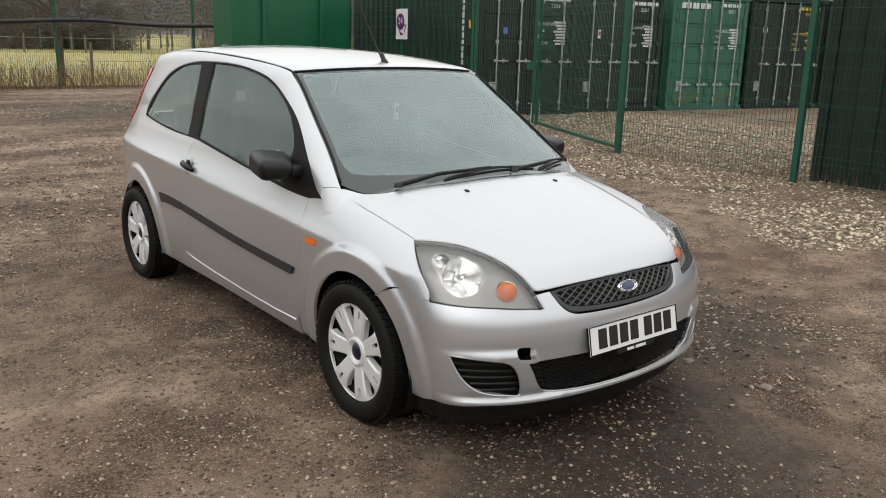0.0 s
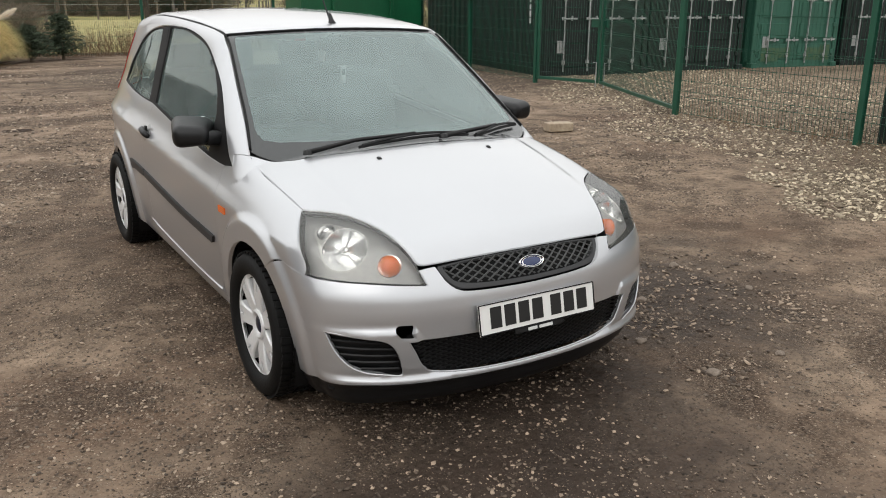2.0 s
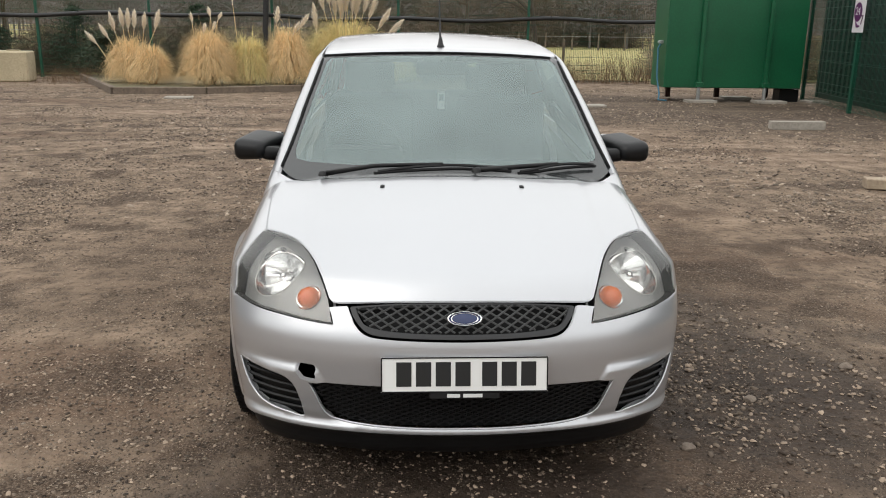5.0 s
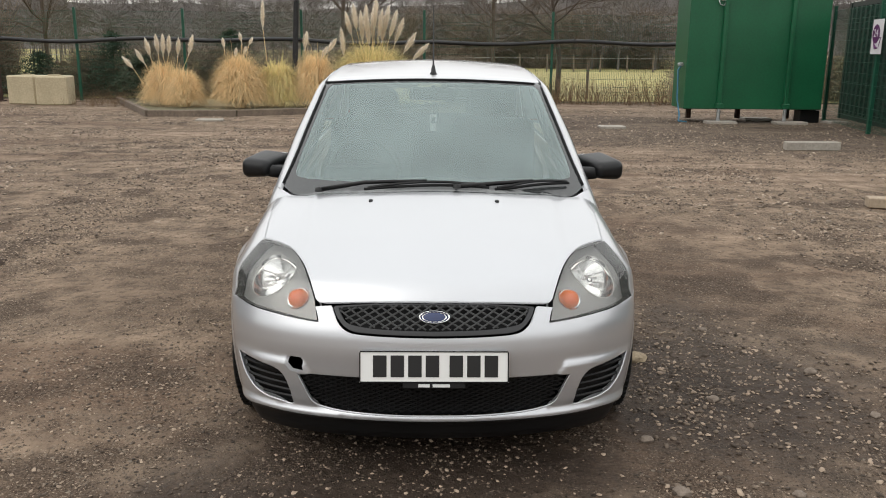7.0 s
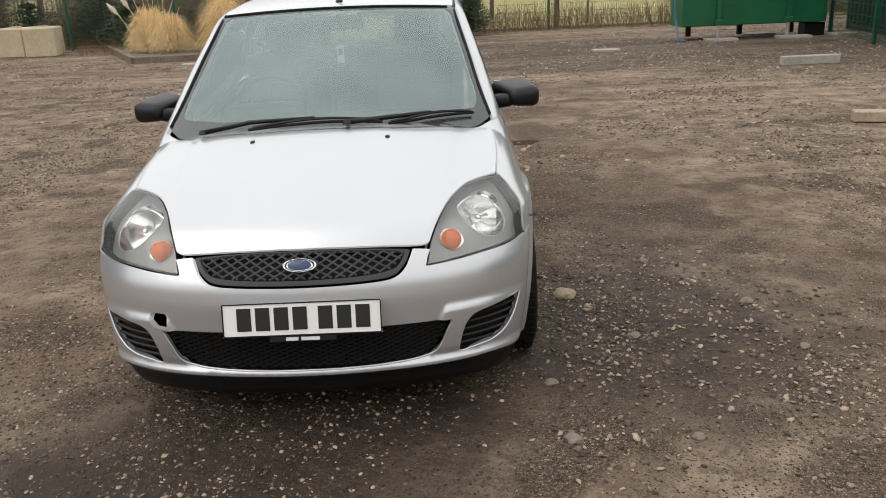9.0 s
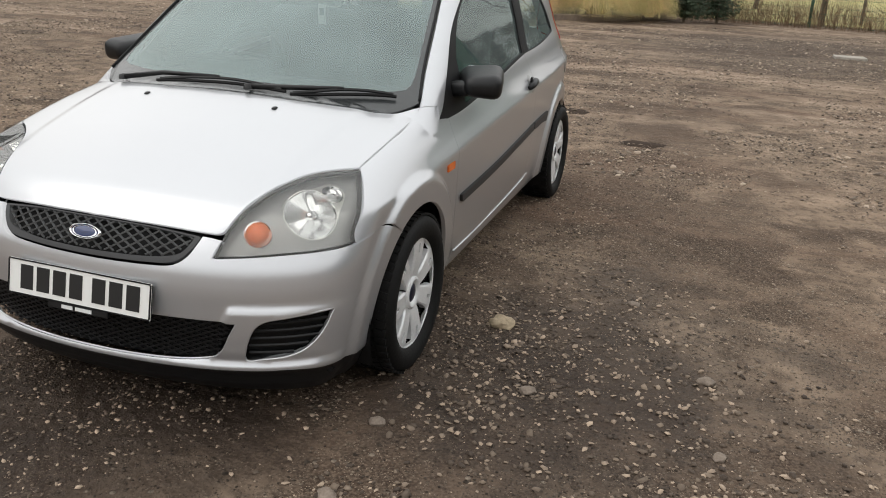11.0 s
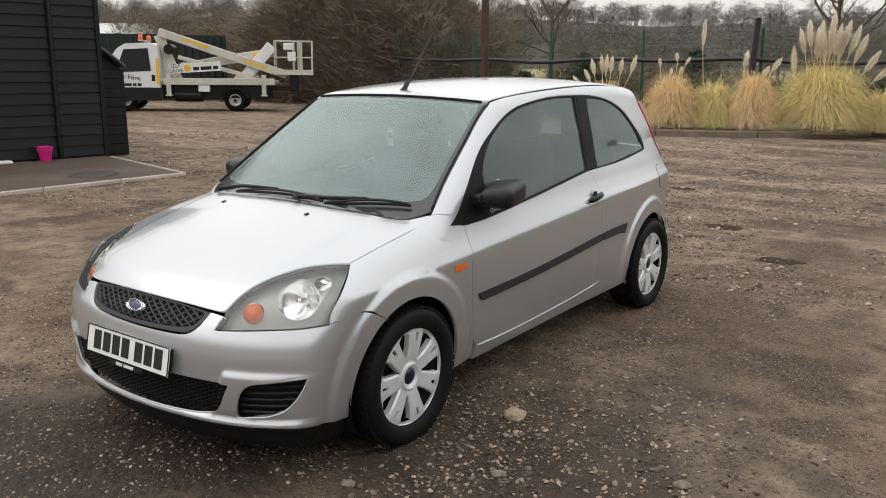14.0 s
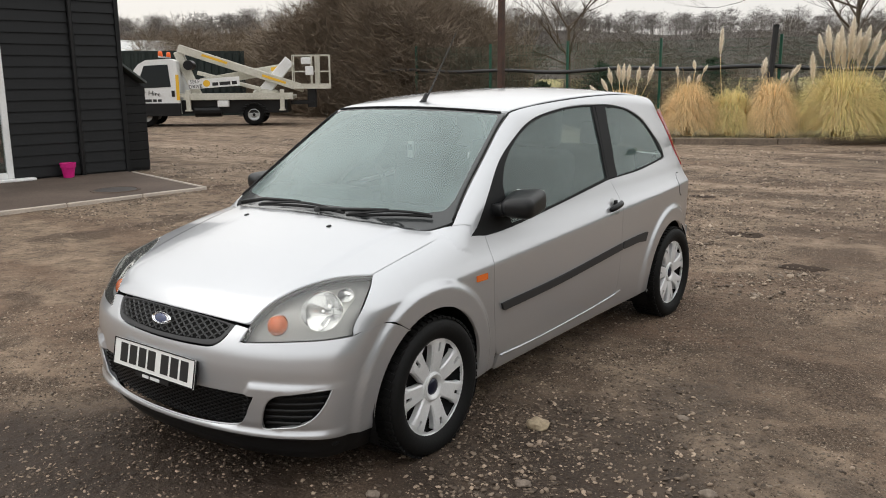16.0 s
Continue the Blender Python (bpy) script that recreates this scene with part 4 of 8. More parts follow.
pat = thing("pavement", "worn tarmac forecourt edged with pale concrete kerb", "pavement", kind="structure")
edge = [(-6.73, 5.45), (-6.85, 2.6), (-6.98, -3.0)]
part("tarmac", Soup().slab([(-6.8, 5.4), (-9.5, 6.0), (-9.85, 4.3), (-10.4, -3.0), (-7.05, -3.0), (-6.92, 2.6)], -0.05, 0.032), TARMAC, pat)
for k, (p, q) in enumerate((((-6.73, 5.43), (-9.3, 5.98)), ((-6.73, 5.43), (-6.81, 4.5)), ((-6.81, 4.49), (-6.86, 3.5)), ((-6.86, 3.49), (-6.92, 2.5)), ((-6.92, 2.49), (-6.97, 1.0)), ((-6.97, 0.99), (-7.05, -3.0)))):
    d = math.hypot(q[0] - p[0], q[1] - p[1])
    part("kerb", Soup().box((d / 2, 0, 0.0), (d - 0.008, 0.045, 0.082), bevel=0.008), mat("pale_kerb", (0.54, 0.47, 0.40), (0.36, 0.31, 0.265), 0.85) if not k else bpy.data.materials["pale_kerb"], pat, at=pose(p[0], p[1], 0, 0, 0, math.degrees(math.atan2(q[1] - p[1], q[0] - p[0]))))
ob = thing("manhole_cover", "round iron manhole cover let into the tarmac", "manhole cover", pose(-7.5, 4.55, 0.033))
part("cover", Soup().lathe([(0, 0.008), (0.27, 0.008), (0.275, 0.0)], 28), mat("worn_iron", (0.07, 0.06, 0.055), None, 0.6), ob)
part("rim", Soup().lathe([(0.28, 0.0), (0.285, 0.012), (0.32, 0.012), (0.325, 0.0)], 28), TARMAC, ob)


# ---- planting ----
bed = [(-8.5, 20.6), (-6.2, 15.95), (-4.3, 16.15), (-2.4, 17.2), (-0.5, 19.2), (0.2, 20.9)]
t = thing("planting_bed", "raised bed edged with old timber sleepers", "planter")
part("soil", Soup().slab(bed, -0.02, 0.1), mat("bed_soil", (0.16, 0.15, 0.075), (0.07, 0.055, 0.04), 0.95, scale=2, fine=20, bump=0.6, dist=0.02), t)
for p, q in zip(bed, bed[1:]):
    d = math.hypot(q[0] - p[0], q[1] - p[1])
    n = max(1, round(d / 2.2))
    for i in range(n):
        part("sleeper", Soup().box((d * (i + 0.5) / n, 0, 0.055), (d / n - 0.01, 0.12, 0.16), bevel=0.01), TIMBER, t, at=pose(p[0], p[1], 0, 0, 0, math.degrees(math.atan2(q[1] - p[1], q[0] - p[0]))))
ob = part("kerb_slab", Soup().box((0, 0, 0.015), (0.55, 0.3, 0.05), bevel=0.01), GREY_CONC, at=pose(-4.6, 15.0, -0.01, 0, 0, 5))
tagged(ob, "flat pale slab in the ground before the planting bed", "slab")


def fountain(s, rng, crown, a, wide, high, w):
    """One arching leaf: up from the crown, over, and down to a tip somewhere on a dome."""
    r0, f = crown * rng.random() ** 0.6, a + rng.gauss(0, 0.35)
    rise = math.asin(rng.random() ** 0.9) * 0.97
    size = rng.uniform(0.72, 1.04) * (1.12 if rng.random() < 0.05 else 1.0)
    d, h = wide * size * math.cos(rise) ** 0.8, high * size * math.sin(rise)
    root = Vector((r0 * math.cos(a), r0 * math.sin(a), 0.0))
    tip = root + Vector((d * math.cos(f), d * math.sin(f), max(0.015, h * rng.uniform(0.70, 1.0) - 0.08)))
    reach = rng.uniform(0.30, 0.62) * d
    top = root + Vector((reach * math.cos(f), reach * math.sin(f), high * size * (rng.uniform(0.34, 0.56) + 0.84 * math.sin(rise))))
    bow = Vector((-math.sin(f), math.cos(f), 0)) * rng.gauss(0, 0.10)
    top, tip = top + bow, tip - bow
    side = Vector((-math.sin(f), math.cos(f), rng.uniform(-0.4, 0.4))) * w
    k = len(s.v)
    for i in range(6):
        u = i / 5
        p = root * (1 - u) ** 2 + top * (2 * u * (1 - u)) + tip * u * u
        e = side * ((1 - u) ** 0.6 + 0.12)
        s.v += [tuple(p - e), tuple(p + e)]
    s.f += [(k + 2 * i, k + 2 * i + 1, k + 2 * i + 3, k + 2 * i + 2) for i in range(5)]


def plume(s, rng, top, d, length, fat):
    """A feathery flower head of many short hairs round a stem."""
    d = d.normalized()
    side = d.orthogonal().normalized()
    up = d.cross(side)
    for i in range(int(1100 * length / 0.5)):
        u = rng.random()
        a = rng.uniform(0, math.tau)
        r = 1.1 * fat * math.sin(math.pi * min(1, u * 0.93 + 0.07)) ** 0.7
        p = top + d * (u * length)
        o = math.cos(a) * side + math.sin(a) * up
        q = p + o * r * rng.uniform(0.3, 1.45) + d * rng.uniform(0.03, 0.09)
        w = o.cross(d) * 0.0045
        k = len(s.v)
        s.v += [tuple(p - w), tuple(p + w), tuple(q + w * 0.8), tuple(q - w * 0.8)]
        s.f.append((k, k + 1, k + 2, k + 3))
    s.tube([top - d * 0.05, top + d * length * 0.9], [0.01, 0.004], 4)


def pampas(label, x, y, height, spread, straw, heads, seed, blades=1500, lean=0.0):
    g = thing("pampas_grass", label, "pampas grass", pose(x, y, 0.09), "pampas tussocks")
    rng = random.Random(seed)
    s = Soup()
    # leaves rise from the crown, arch over and fall: their tips fill a dome
    wide, lumpy = spread, [rng.uniform(0.82, 1.15) for _ in range(9)]
    for _ in range(int(blades * 1.9)):
        a = rng.uniform(0, math.tau)
        fountain(s, rng, 0.13 * spread, a, wide * lumpy[int(a / math.tau * 9) % 9], height, 0.0048)
    part("leaves", s, straw, g, fix=False)
    if straw is STRAW_GREEN:
        s = Soup()
        for _ in range(blades):
            fountain(s, rng, 0.15 * spread, rng.uniform(0, math.tau), wide * rng.uniform(0.75, 1.0), height * 0.9, 0.0048)
        part("dry_leaves", s, STRAW, g, "dry straw-coloured leaves", fix=False)
    for dx, h, tilt, ln, fat in heads:
        a = rng.uniform(0, math.tau)
        base = Vector((0.12 * math.cos(a) + dx * 0.3, 0.12 * math.sin(a), 0.1))
        top = Vector((dx * 0.85, rng.uniform(-0.25, 0.25), h * 0.88 - ln * 0.82))
        d = Vector((math.sin(radians(tilt)), rng.uniform(-0.1, 0.1), math.cos(radians(tilt))))
        part("stem", Soup().tube([base, base.lerp(top, 0.5) + Vector((0, 0, 0.1)), top], 0.007, 4, False), STRAW, g, "straw-coloured stem")
        q = Soup()
        plume(q, rng, top, d, ln * 0.82, fat * 0.85)
        part("plume", q, PLUME, g, "cream feathery plume", fix=False)
    return g


# along the bed, from the fence corner round to the yard's end
pampas("dry straw pampas grass with small cream plumes", -6.45, 18.1, 1.12, 0.68, STRAW, [(-0.95, 1.35, -42, 0.4, 0.06), (-0.6, 1.5, -32, 0.4, 0.06), (-0.3, 1.75, -12, 0.45, 0.07), (-0.1, 1.85, -4, 0.48, 0.07), (0.08, 1.85, 2, 0.5, 0.07), (0.25, 1.82, 6, 0.45, 0.07), (0.42, 1.75, 8, 0.42, 0.065), (0.7, 1.85, 14, 0.5, 0.075)], 1, 2000)
pampas("low dry straw tussock without plumes", -5.82, 17.55, 1.0, 0.58, STRAW, [], 8, 1500)
pampas("dry golden tussock of grass with drooping seed heads", -4.5, 17.45, 1.36, 0.74, STRAW, [(-0.4, 1.75, -4, 0.2, 0.05), (-0.1, 1.5, 10, 0.18, 0.05), (0.1, 1.9, -12, 0.2, 0.05), (0.25, 1.8, 26, 0.18, 0.045), (0.1, 1.55, 20, 0.18, 0.045)], 2, 2200)
pampas("yellow-green tussock with one tall cream plume", -3.68, 18.0, 1.2, 0.72, STRAW_GREEN, [(-0.35, 2.75, 1, 0.7, 0.06)], 3, 1700)
pampas("dry straw pampas tussock with a few leaning plumes", -2.78, 18.05, 1.42, 0.70, STRAW, [(-0.25, 1.95, 8, 0.42, 0.08), (0.35, 1.85, 34, 0.4, 0.075), (0.2, 1.6, 28, 0.3, 0.06)], 4, 2100)
pampas("large yellow-green pampas grass with many tall plumes", -1.45, 18.75, 1.62, 1.2, STRAW_GREEN, [(-0.85, 2.1, -6, 0.75, 0.085), (-0.62, 2.55, -14, 0.65, 0.085), (-0.45, 2.75, -8, 0.7, 0.095), (-0.3, 2.55, -3, 0.8, 0.095), (-0.15, 2.7, 0, 0.75, 0.095), (0.0, 2.6, 2, 0.75, 0.095), (0.1, 2.9, 4, 0.8, 0.095), (0.22, 2.6, 8, 0.75, 0.095), (0.38, 2.7, 10, 0.7, 0.095), (0.52, 2.6, 16, 0.75, 0.09), (0.68, 2.4, 20, 0.7, 0.09), (0.95, 2.05, 32, 0.6, 0.085), (1.2, 1.85, 45, 0.6, 0.085), (-0.1, 2.4, -4, 0.75, 0.09), (0.3, 2.45, 8, 0.7, 0.09), (1.45, 1.5, 60, 0.55, 0.08)], 5, 3000)
pampas("yellow-green pampas clump at the end of the bed", -0.30, 19.4, 1.05, 0.75, STRAW_GREEN, [], 9, 1300)


def branch(s, rng, p, d, length, r, depth, kids=(3, 5), spread=0.7, sides=4, up=0.25):
    """A limb that bends as it goes, with smaller ones along it."""
    n = 4 if depth > 1 else 3
    pts, rs = [p], [r]
    for i in range(n):
        d = (d + Vector((rng.gauss(0, 0.16), rng.gauss(0, 0.16), rng.gauss(up * 0.25, 0.12)))).normalized()
        pts.append(pts[-1] + d * length / n)
        rs.append(r * (1 - 0.75 * (i + 1) / n))
    s.tube(pts, rs, sides if depth > 1 else 3, False)
    if depth > 0:
        for _ in range(rng.randint(*kids)):
            u = rng.uniform(0.25, 1.0)
            i = min(n - 1, int(u * n))
            q = pts[i].lerp(pts[i + 1], u * n - i)
            e = (d + spread * Vector((rng.gauss(0, 1), rng.gauss(0, 1), rng.gauss(up, 0.6)))).normalized()
            branch(s, rng, q, e, length * rng.uniform(0.45, 0.72), rs[i] * 0.55, depth - 1, kids, spread, sides, up)


def bare_tree(label, x, y, height, r, seed, depth=4, kids=(4, 6), z=0.0, group="bare trees"):
    rng = random.Random(seed)
    t = thing("bare_tree", label, "tree", pose(x, y, z), group)
    s = Soup()
    top = Vector((rng.uniform(-0.3, 0.3), rng.uniform(-0.3, 0.3), height * 0.5))
    s.tube([(0, 0, -0.2), (0.03, 0, height * 0.2), top], [r * 1.25, r, r * 0.7], 9)
    part("trunk", s, TREE_BARK, t)
    s = Soup()
    for i in range(9):
        a = math.tau * i / 9 + rng.uniform(-0.3, 0.3)
        u = rng.uniform(0.45, 1.0)
        branch(s, rng, top * u, Vector((math.cos(a), math.sin(a), rng.uniform(0.1, 1.2))).normalized(), height * rng.uniform(0.35, 0.5), r * 0.5, depth - 1, kids)
    part("crown", s, TREE_BARK, t, "bare twiggy crown", fix=False)
    return t


bare_tree("bare winter tree with spreading twigs behind the fence", 3.75, 22.3, 6.0, 0.07, 31, 4, (5, 7))
bare_tree("bare winter tree standing at the field's edge", -3.0, 27, 7.5, 0.09, 33, 4, (5, 7))
bare_tree("bare winter tree standing beside the field", 2.2, 27.5, 6.5, 0.07, 34, 4, (5, 7))
bare_tree("thin bare tree beyond the boundary fence", -14.5, 30, 7, 0.09, 37)


def thicket(label, area, count, height, seed, material=BARK, r=0.011, depth=2):
    """Dense bare scrub: many leaning stems with twigs."""
    rng = random.Random(seed)
    s = Soup()
    for _ in range(count):
        x, y, hh = area(rng)
        d = Vector((rng.gauss(0, 0.35), rng.gauss(0, 0.35), 1)).normalized()
        branch(s, rng, Vector((x, y, -0.05)), d, hh * rng.uniform(0.6, 1.0), r * rng.uniform(0.7, 1.5), depth, (4, 6), 0.55, 3, 0.5)
    return tagged(part("thicket", s, material, fix=False), label, "thicket", kind="stuff")


def twig_cloud(seed, twigs, width, droop=0.0):
    """A bush of unit height: a dome of fine twigs that fork outwards and up."""
    g = random.Random(seed)
    v, f = [], []
    for _ in range(twigs):
        a, u = g.uniform(0, math.tau), g.random() ** 0.6
        z = g.uniform(0.0, 0.92)
        r = 0.5 * u * math.sqrt(max(0.05, 1 - (z - 0.25) ** 2 / 0.5)) * (0.8 + 0.4 * noise.noise((math.cos(a) * 1.5, math.sin(a) * 1.5, z * 3 + seed)))
        p = Vector((r * math.cos(a), r * math.sin(a), z))
        d = Vector((math.cos(a) * u + g.gauss(0, 0.5), math.sin(a) * u + g.gauss(0, 0.5), g.gauss(0.45 - droop, 0.45))).normalized()
        ln = g.uniform(0.10, 0.30)
        side = d.orthogonal().normalized() * width
        tip = p + (d + Vector((g.gauss(0, 0.2), g.gauss(0, 0.2), g.gauss(0.1, 0.2)))) * ln
        k = len(v)
        v += [tuple(p - side), tuple(p + side), tuple(tip)]
        f.append((k, k + 1, k + 2))
    return np.array(v), f


def scatter(name, label, category, protos, places, material):
    """Many bushes as one mass; a place is x, y, z, height and width over height."""
    g = random.Random(len(label))
    s = Soup()
    for x, y, z, h, wide in places:
        v, f = protos[g.randrange(len(protos))]
        w = g.uniform(0, math.tau)
        c, n_ = math.cos(w), math.sin(w)
        vv = np.stack([(v[:, 0] * c - v[:, 1] * n_) * h * wide, (v[:, 0] * n_ + v[:, 1] * c) * h * wide, v[:, 2] * h], 1) + (x, y, z)
        k = len(s.v)
        s.v += [tuple(p) for p in vv.tolist()]
        s.f += [tuple(i + k for i in q) for q in f]
    return tagged(part(name, s, material, fix=False), label, category, kind="stuff")


BUSH = [twig_cloud(k, 680, 0.0034, 0.12) for k in range(5)]


def spread_of(seed, count, area):
    g = random.Random(seed)
    return [area(g) for _ in range(count)]


def hedge_area(g):
    # a broad brown mound from behind the lift's basket to the boundary fence
    u = g.random()
    x, y = -24 + 10.6 * u + g.uniform(-0.6, 0.6), 22.8 - 1.3 * u + g.uniform(-0.4, 3.4)
    return x, y, -0.1, (2.3 + 2.9 * math.sin(math.pi * min(1, 0.12 + 0.88 * u)) ** 0.6) * g.uniform(0.55, 1.0), g.uniform(0.6, 1.0)


scatter("thicket", "dense brown bramble and bare hawthorn thicket", "thicket", BUSH, spread_of(41, 420, hedge_area), BARK)
scatter("scrub", "brown scrub along the track behind the lift truck", "scrub", BUSH, spread_of(42, 330, lambda g: (g.uniform(-62, -22), g.uniform(27, 38), -0.1, g.uniform(2.4, 4.6), g.uniform(0.7, 1.1))), BARK)
scatter("bushes", "bare brown bushes along the far side of the fence", "bushes", BUSH, spread_of(43, 190, lambda g: (g.uniform(-11, 1.2) if g.random() < 0.75 else g.uniform(7.5, 13), g.uniform(22.2, 24.5), -0.1, g.uniform(0.9, 1.8), g.uniform(0.9, 1.3))), BARK)
scatter("bushes", "bare bushes across the field behind the tank", "bushes", BUSH, spread_of(45, 150, lambda g: (g.uniform(-2, 16), g.uniform(52, 60), 0.2, g.uniform(2.0, 4.0), g.uniform(0.8, 1.2))), BARK)
thicket("bare hawthorn stems standing in the brown thicket", lambda g: (g.uniform(-20.5, -13.5), g.uniform(22, 25), g.uniform(3.2, 5.4)), 110, 4, 47, r=0.022)
thicket("dead brown weeds at the foot of the fence", lambda g: (g.uniform(0.3, 7.0), g.uniform(20.7, 22.0), g.uniform(0.35, 1.0)), 900, 1, 44, DEAD, 0.005, 1)
thicket("dead brown weeds beside the concrete blocks", lambda g: (g.gauss(-8.3, 0.5), g.gauss(19.6, 0.5), g.uniform(0.2, 0.55)), 150, 1, 46, DEAD, 0.004, 1)


thicket("dead grass and leaf litter under the compound fence", lambda g: (g.gauss(6.75, 0.25), g.uniform(0.8, 5.6), g.uniform(0.06, 0.28)), 260, 1, 48, DEAD, 0.003, 1)


def conifer(label, x, y, height, w, seed):
    """A small dense evergreen with drooping sprays."""
    rng = random.Random(seed)
    t = thing("conifer", label, "shrub", pose(x, y, 0), "evergreen shrubs")
    part("trunk", Soup().tube([(0, 0, -0.05), (0.02, 0, height * 0.92)], [0.04, 0.008], 6), BARK, t)
    s = Soup()
    for _ in range(170):
        u = rng.random() ** 0.8
        a = rng.uniform(0, math.tau)
        ln = w * (1 - u) ** 0.7 * rng.uniform(0.6, 1.1) + 0.08
        p = Vector((0, 0, height * (0.08 + 0.9 * u)))
        d = Vector((math.cos(a), math.sin(a), 0.25 - 0.2 * rng.random()))
        for i in range(16):
            q = p + d * ln * (i / 15)
            e = Vector((rng.gauss(0, 1), rng.gauss(0, 1), rng.gauss(0.2, 0.6))).normalized() * rng.uniform(0.05, 0.13)
            f = e.orthogonal().normalized() * 0.014
            k = len(s.v)
            s.v += [tuple(q - f), tuple(q + f), tuple(q + e + f * 0.3), tuple(q + e - f * 0.3)]
            s.f.append((k, k + 1, k + 2, k + 3))
    part("foliage", s, EVERGREEN, t, fix=False)


for i, (x, y, h, w) in enumerate(((-7.7, 20.2, 1.25, 1.1), (-6.9, 19.9, 1.0, 0.9), (-9.2, 22.4, 1.9, 1.2), (-11.4, 22.5, 1.3, 1.0), (-4.9, 19.6, 1.25, 0.9), (-3.0, 20.2, 1.2, 0.9), (-0.4, 20.1, 1.1, 0.9), (0.5, 19.8, 0.8, 0.7), (-6.0, 23.2, 2.0, 1.2), (1.25, 20.2, 1.05, 0.6))):
    conifer("small dark evergreen shrub growing by the boundary fence", x, y, h, w, 60 + i)


# ---- distance: wooded hills and the far paddock fence ----
def far_tree(seed):
    """A far bare tree of unit height: a thin trunk and a rounded crown of upswept twigs."""
    g = random.Random(seed)
    v, f = twig_cloud(seed + 50, 290, 0.0062)
    v = v * (0.85, 0.85, 0.72) + (0, 0, 0.26)
    t = Soup().tube([(0, 0, -0.1), (0, 0, 0.7)], [0.018, 0.006], 3, False)
    k = len(v)
    return np.concatenate([v, np.array(t.v)]), f + [tuple(i + k for i in q) for q in t.f]


FAR = [far_tree(k) for k in range(6)]


def belt(arc, low, high, d0, d1):
    def one(g):
        a, d = radians(g.uniform(*arc)), g.uniform(d0, d1)
        return d * math.sin(a), d * math.cos(a), 0.004 * d, g.uniform(low, high), g.uniform(0.8, 1.3)
    return one


scatter("woodland", "grey-brown bare winter woodland on the far side of the field", "woodland", FAR, spread_of(71, 420, belt((-80, 45), 3.5, 7, 85, 125)), FARWOOD)
scatter("hedgerow", "brown bare hedgerow trees at the field's edge", "hedgerow", FAR, spread_of(72, 170, belt((-70, 20), 2.2, 4.8, 52, 66)), FARWOOD)


def ridge(a, h, seed):
    """The height of a wooded ridge in direction a."""
    return h * (0.8 + 0.3 * noise.noise((a * 2.2, seed, 0)) + 0.10 * noise.noise((a * 9, seed, 2)))


def hills():
    """Two wooded ridges closing the view, thick with bare trees."""
    for d, h, seed, count in ((150, 6.5, 1.0, 1100), (260, 19, 5.0, 1900)):
        s = Soup()
        n = 420
        for i in range(n + 1):
            a = radians(-180 + 360 * i / n)
            x, y = d * math.sin(a), d * math.cos(a)
            r = ridge(a, h, seed)
            for j in range(6):
                u = j / 5
                s.v.append((x * (0.9 + 0.16 * u), y * (0.9 + 0.16 * u), r * math.sin(u * math.pi / 2) - 0.5))
        s.f = [(6 * i + j, 6 * (i + 1) + j, 6 * (i + 1) + j + 1, 6 * i + j + 1) for i in range(n) for j in range(5)]
        tagged(part("wooded_hill", s, FARWOOD, fix=False), "distant hillside covered in bare brown woodland", "hill", kind="structure")

        def on(g):
            a, u = radians(g.uniform(-88, 50)), g.random() ** 0.55
            q = d * (0.9 + 0.16 * u)
            return q * math.sin(a), q * math.cos(a), ridge(a, h, seed) * math.sin(u * math.pi / 2) - 0.8, d * g.uniform(0.014, 0.030), g.uniform(0.9, 1.4)
        scatter("hill_trees", "bare winter trees covering a distant hillside", "woodland", FAR, spread_of(int(80 + seed), count, on), FARWOOD)


hills()
t = thing("paddock_fence", "line of weathered timber posts across the far pasture", "fence")
for i in range(34):
    x = -22 + i * 1.6
    part("post", Soup().tube([(0, 0, -0.1), (0, 0, 0.95)], 0.05, 6), TIMBER, t, at=pose(x, 46 + 0.12 * x, 0.25))
part("rail", Soup().tube([(-22, 43.3, 1.0), (31, 49.7, 1.0)], 0.012, 4), GALV, t, "wire strand")
t = thing("stock_fence", "row of low timber stakes just beyond the boundary fence", "fence")
for i in range(5):
    part("post", Soup().tube([(0, 0, -0.1), (0, 0, 1.15)], 0.042, 7), TIMBER, t, at=pose(-2.0 + i * 3.4, 23.4 + 0.3 * math.sin(i * 2), 0))


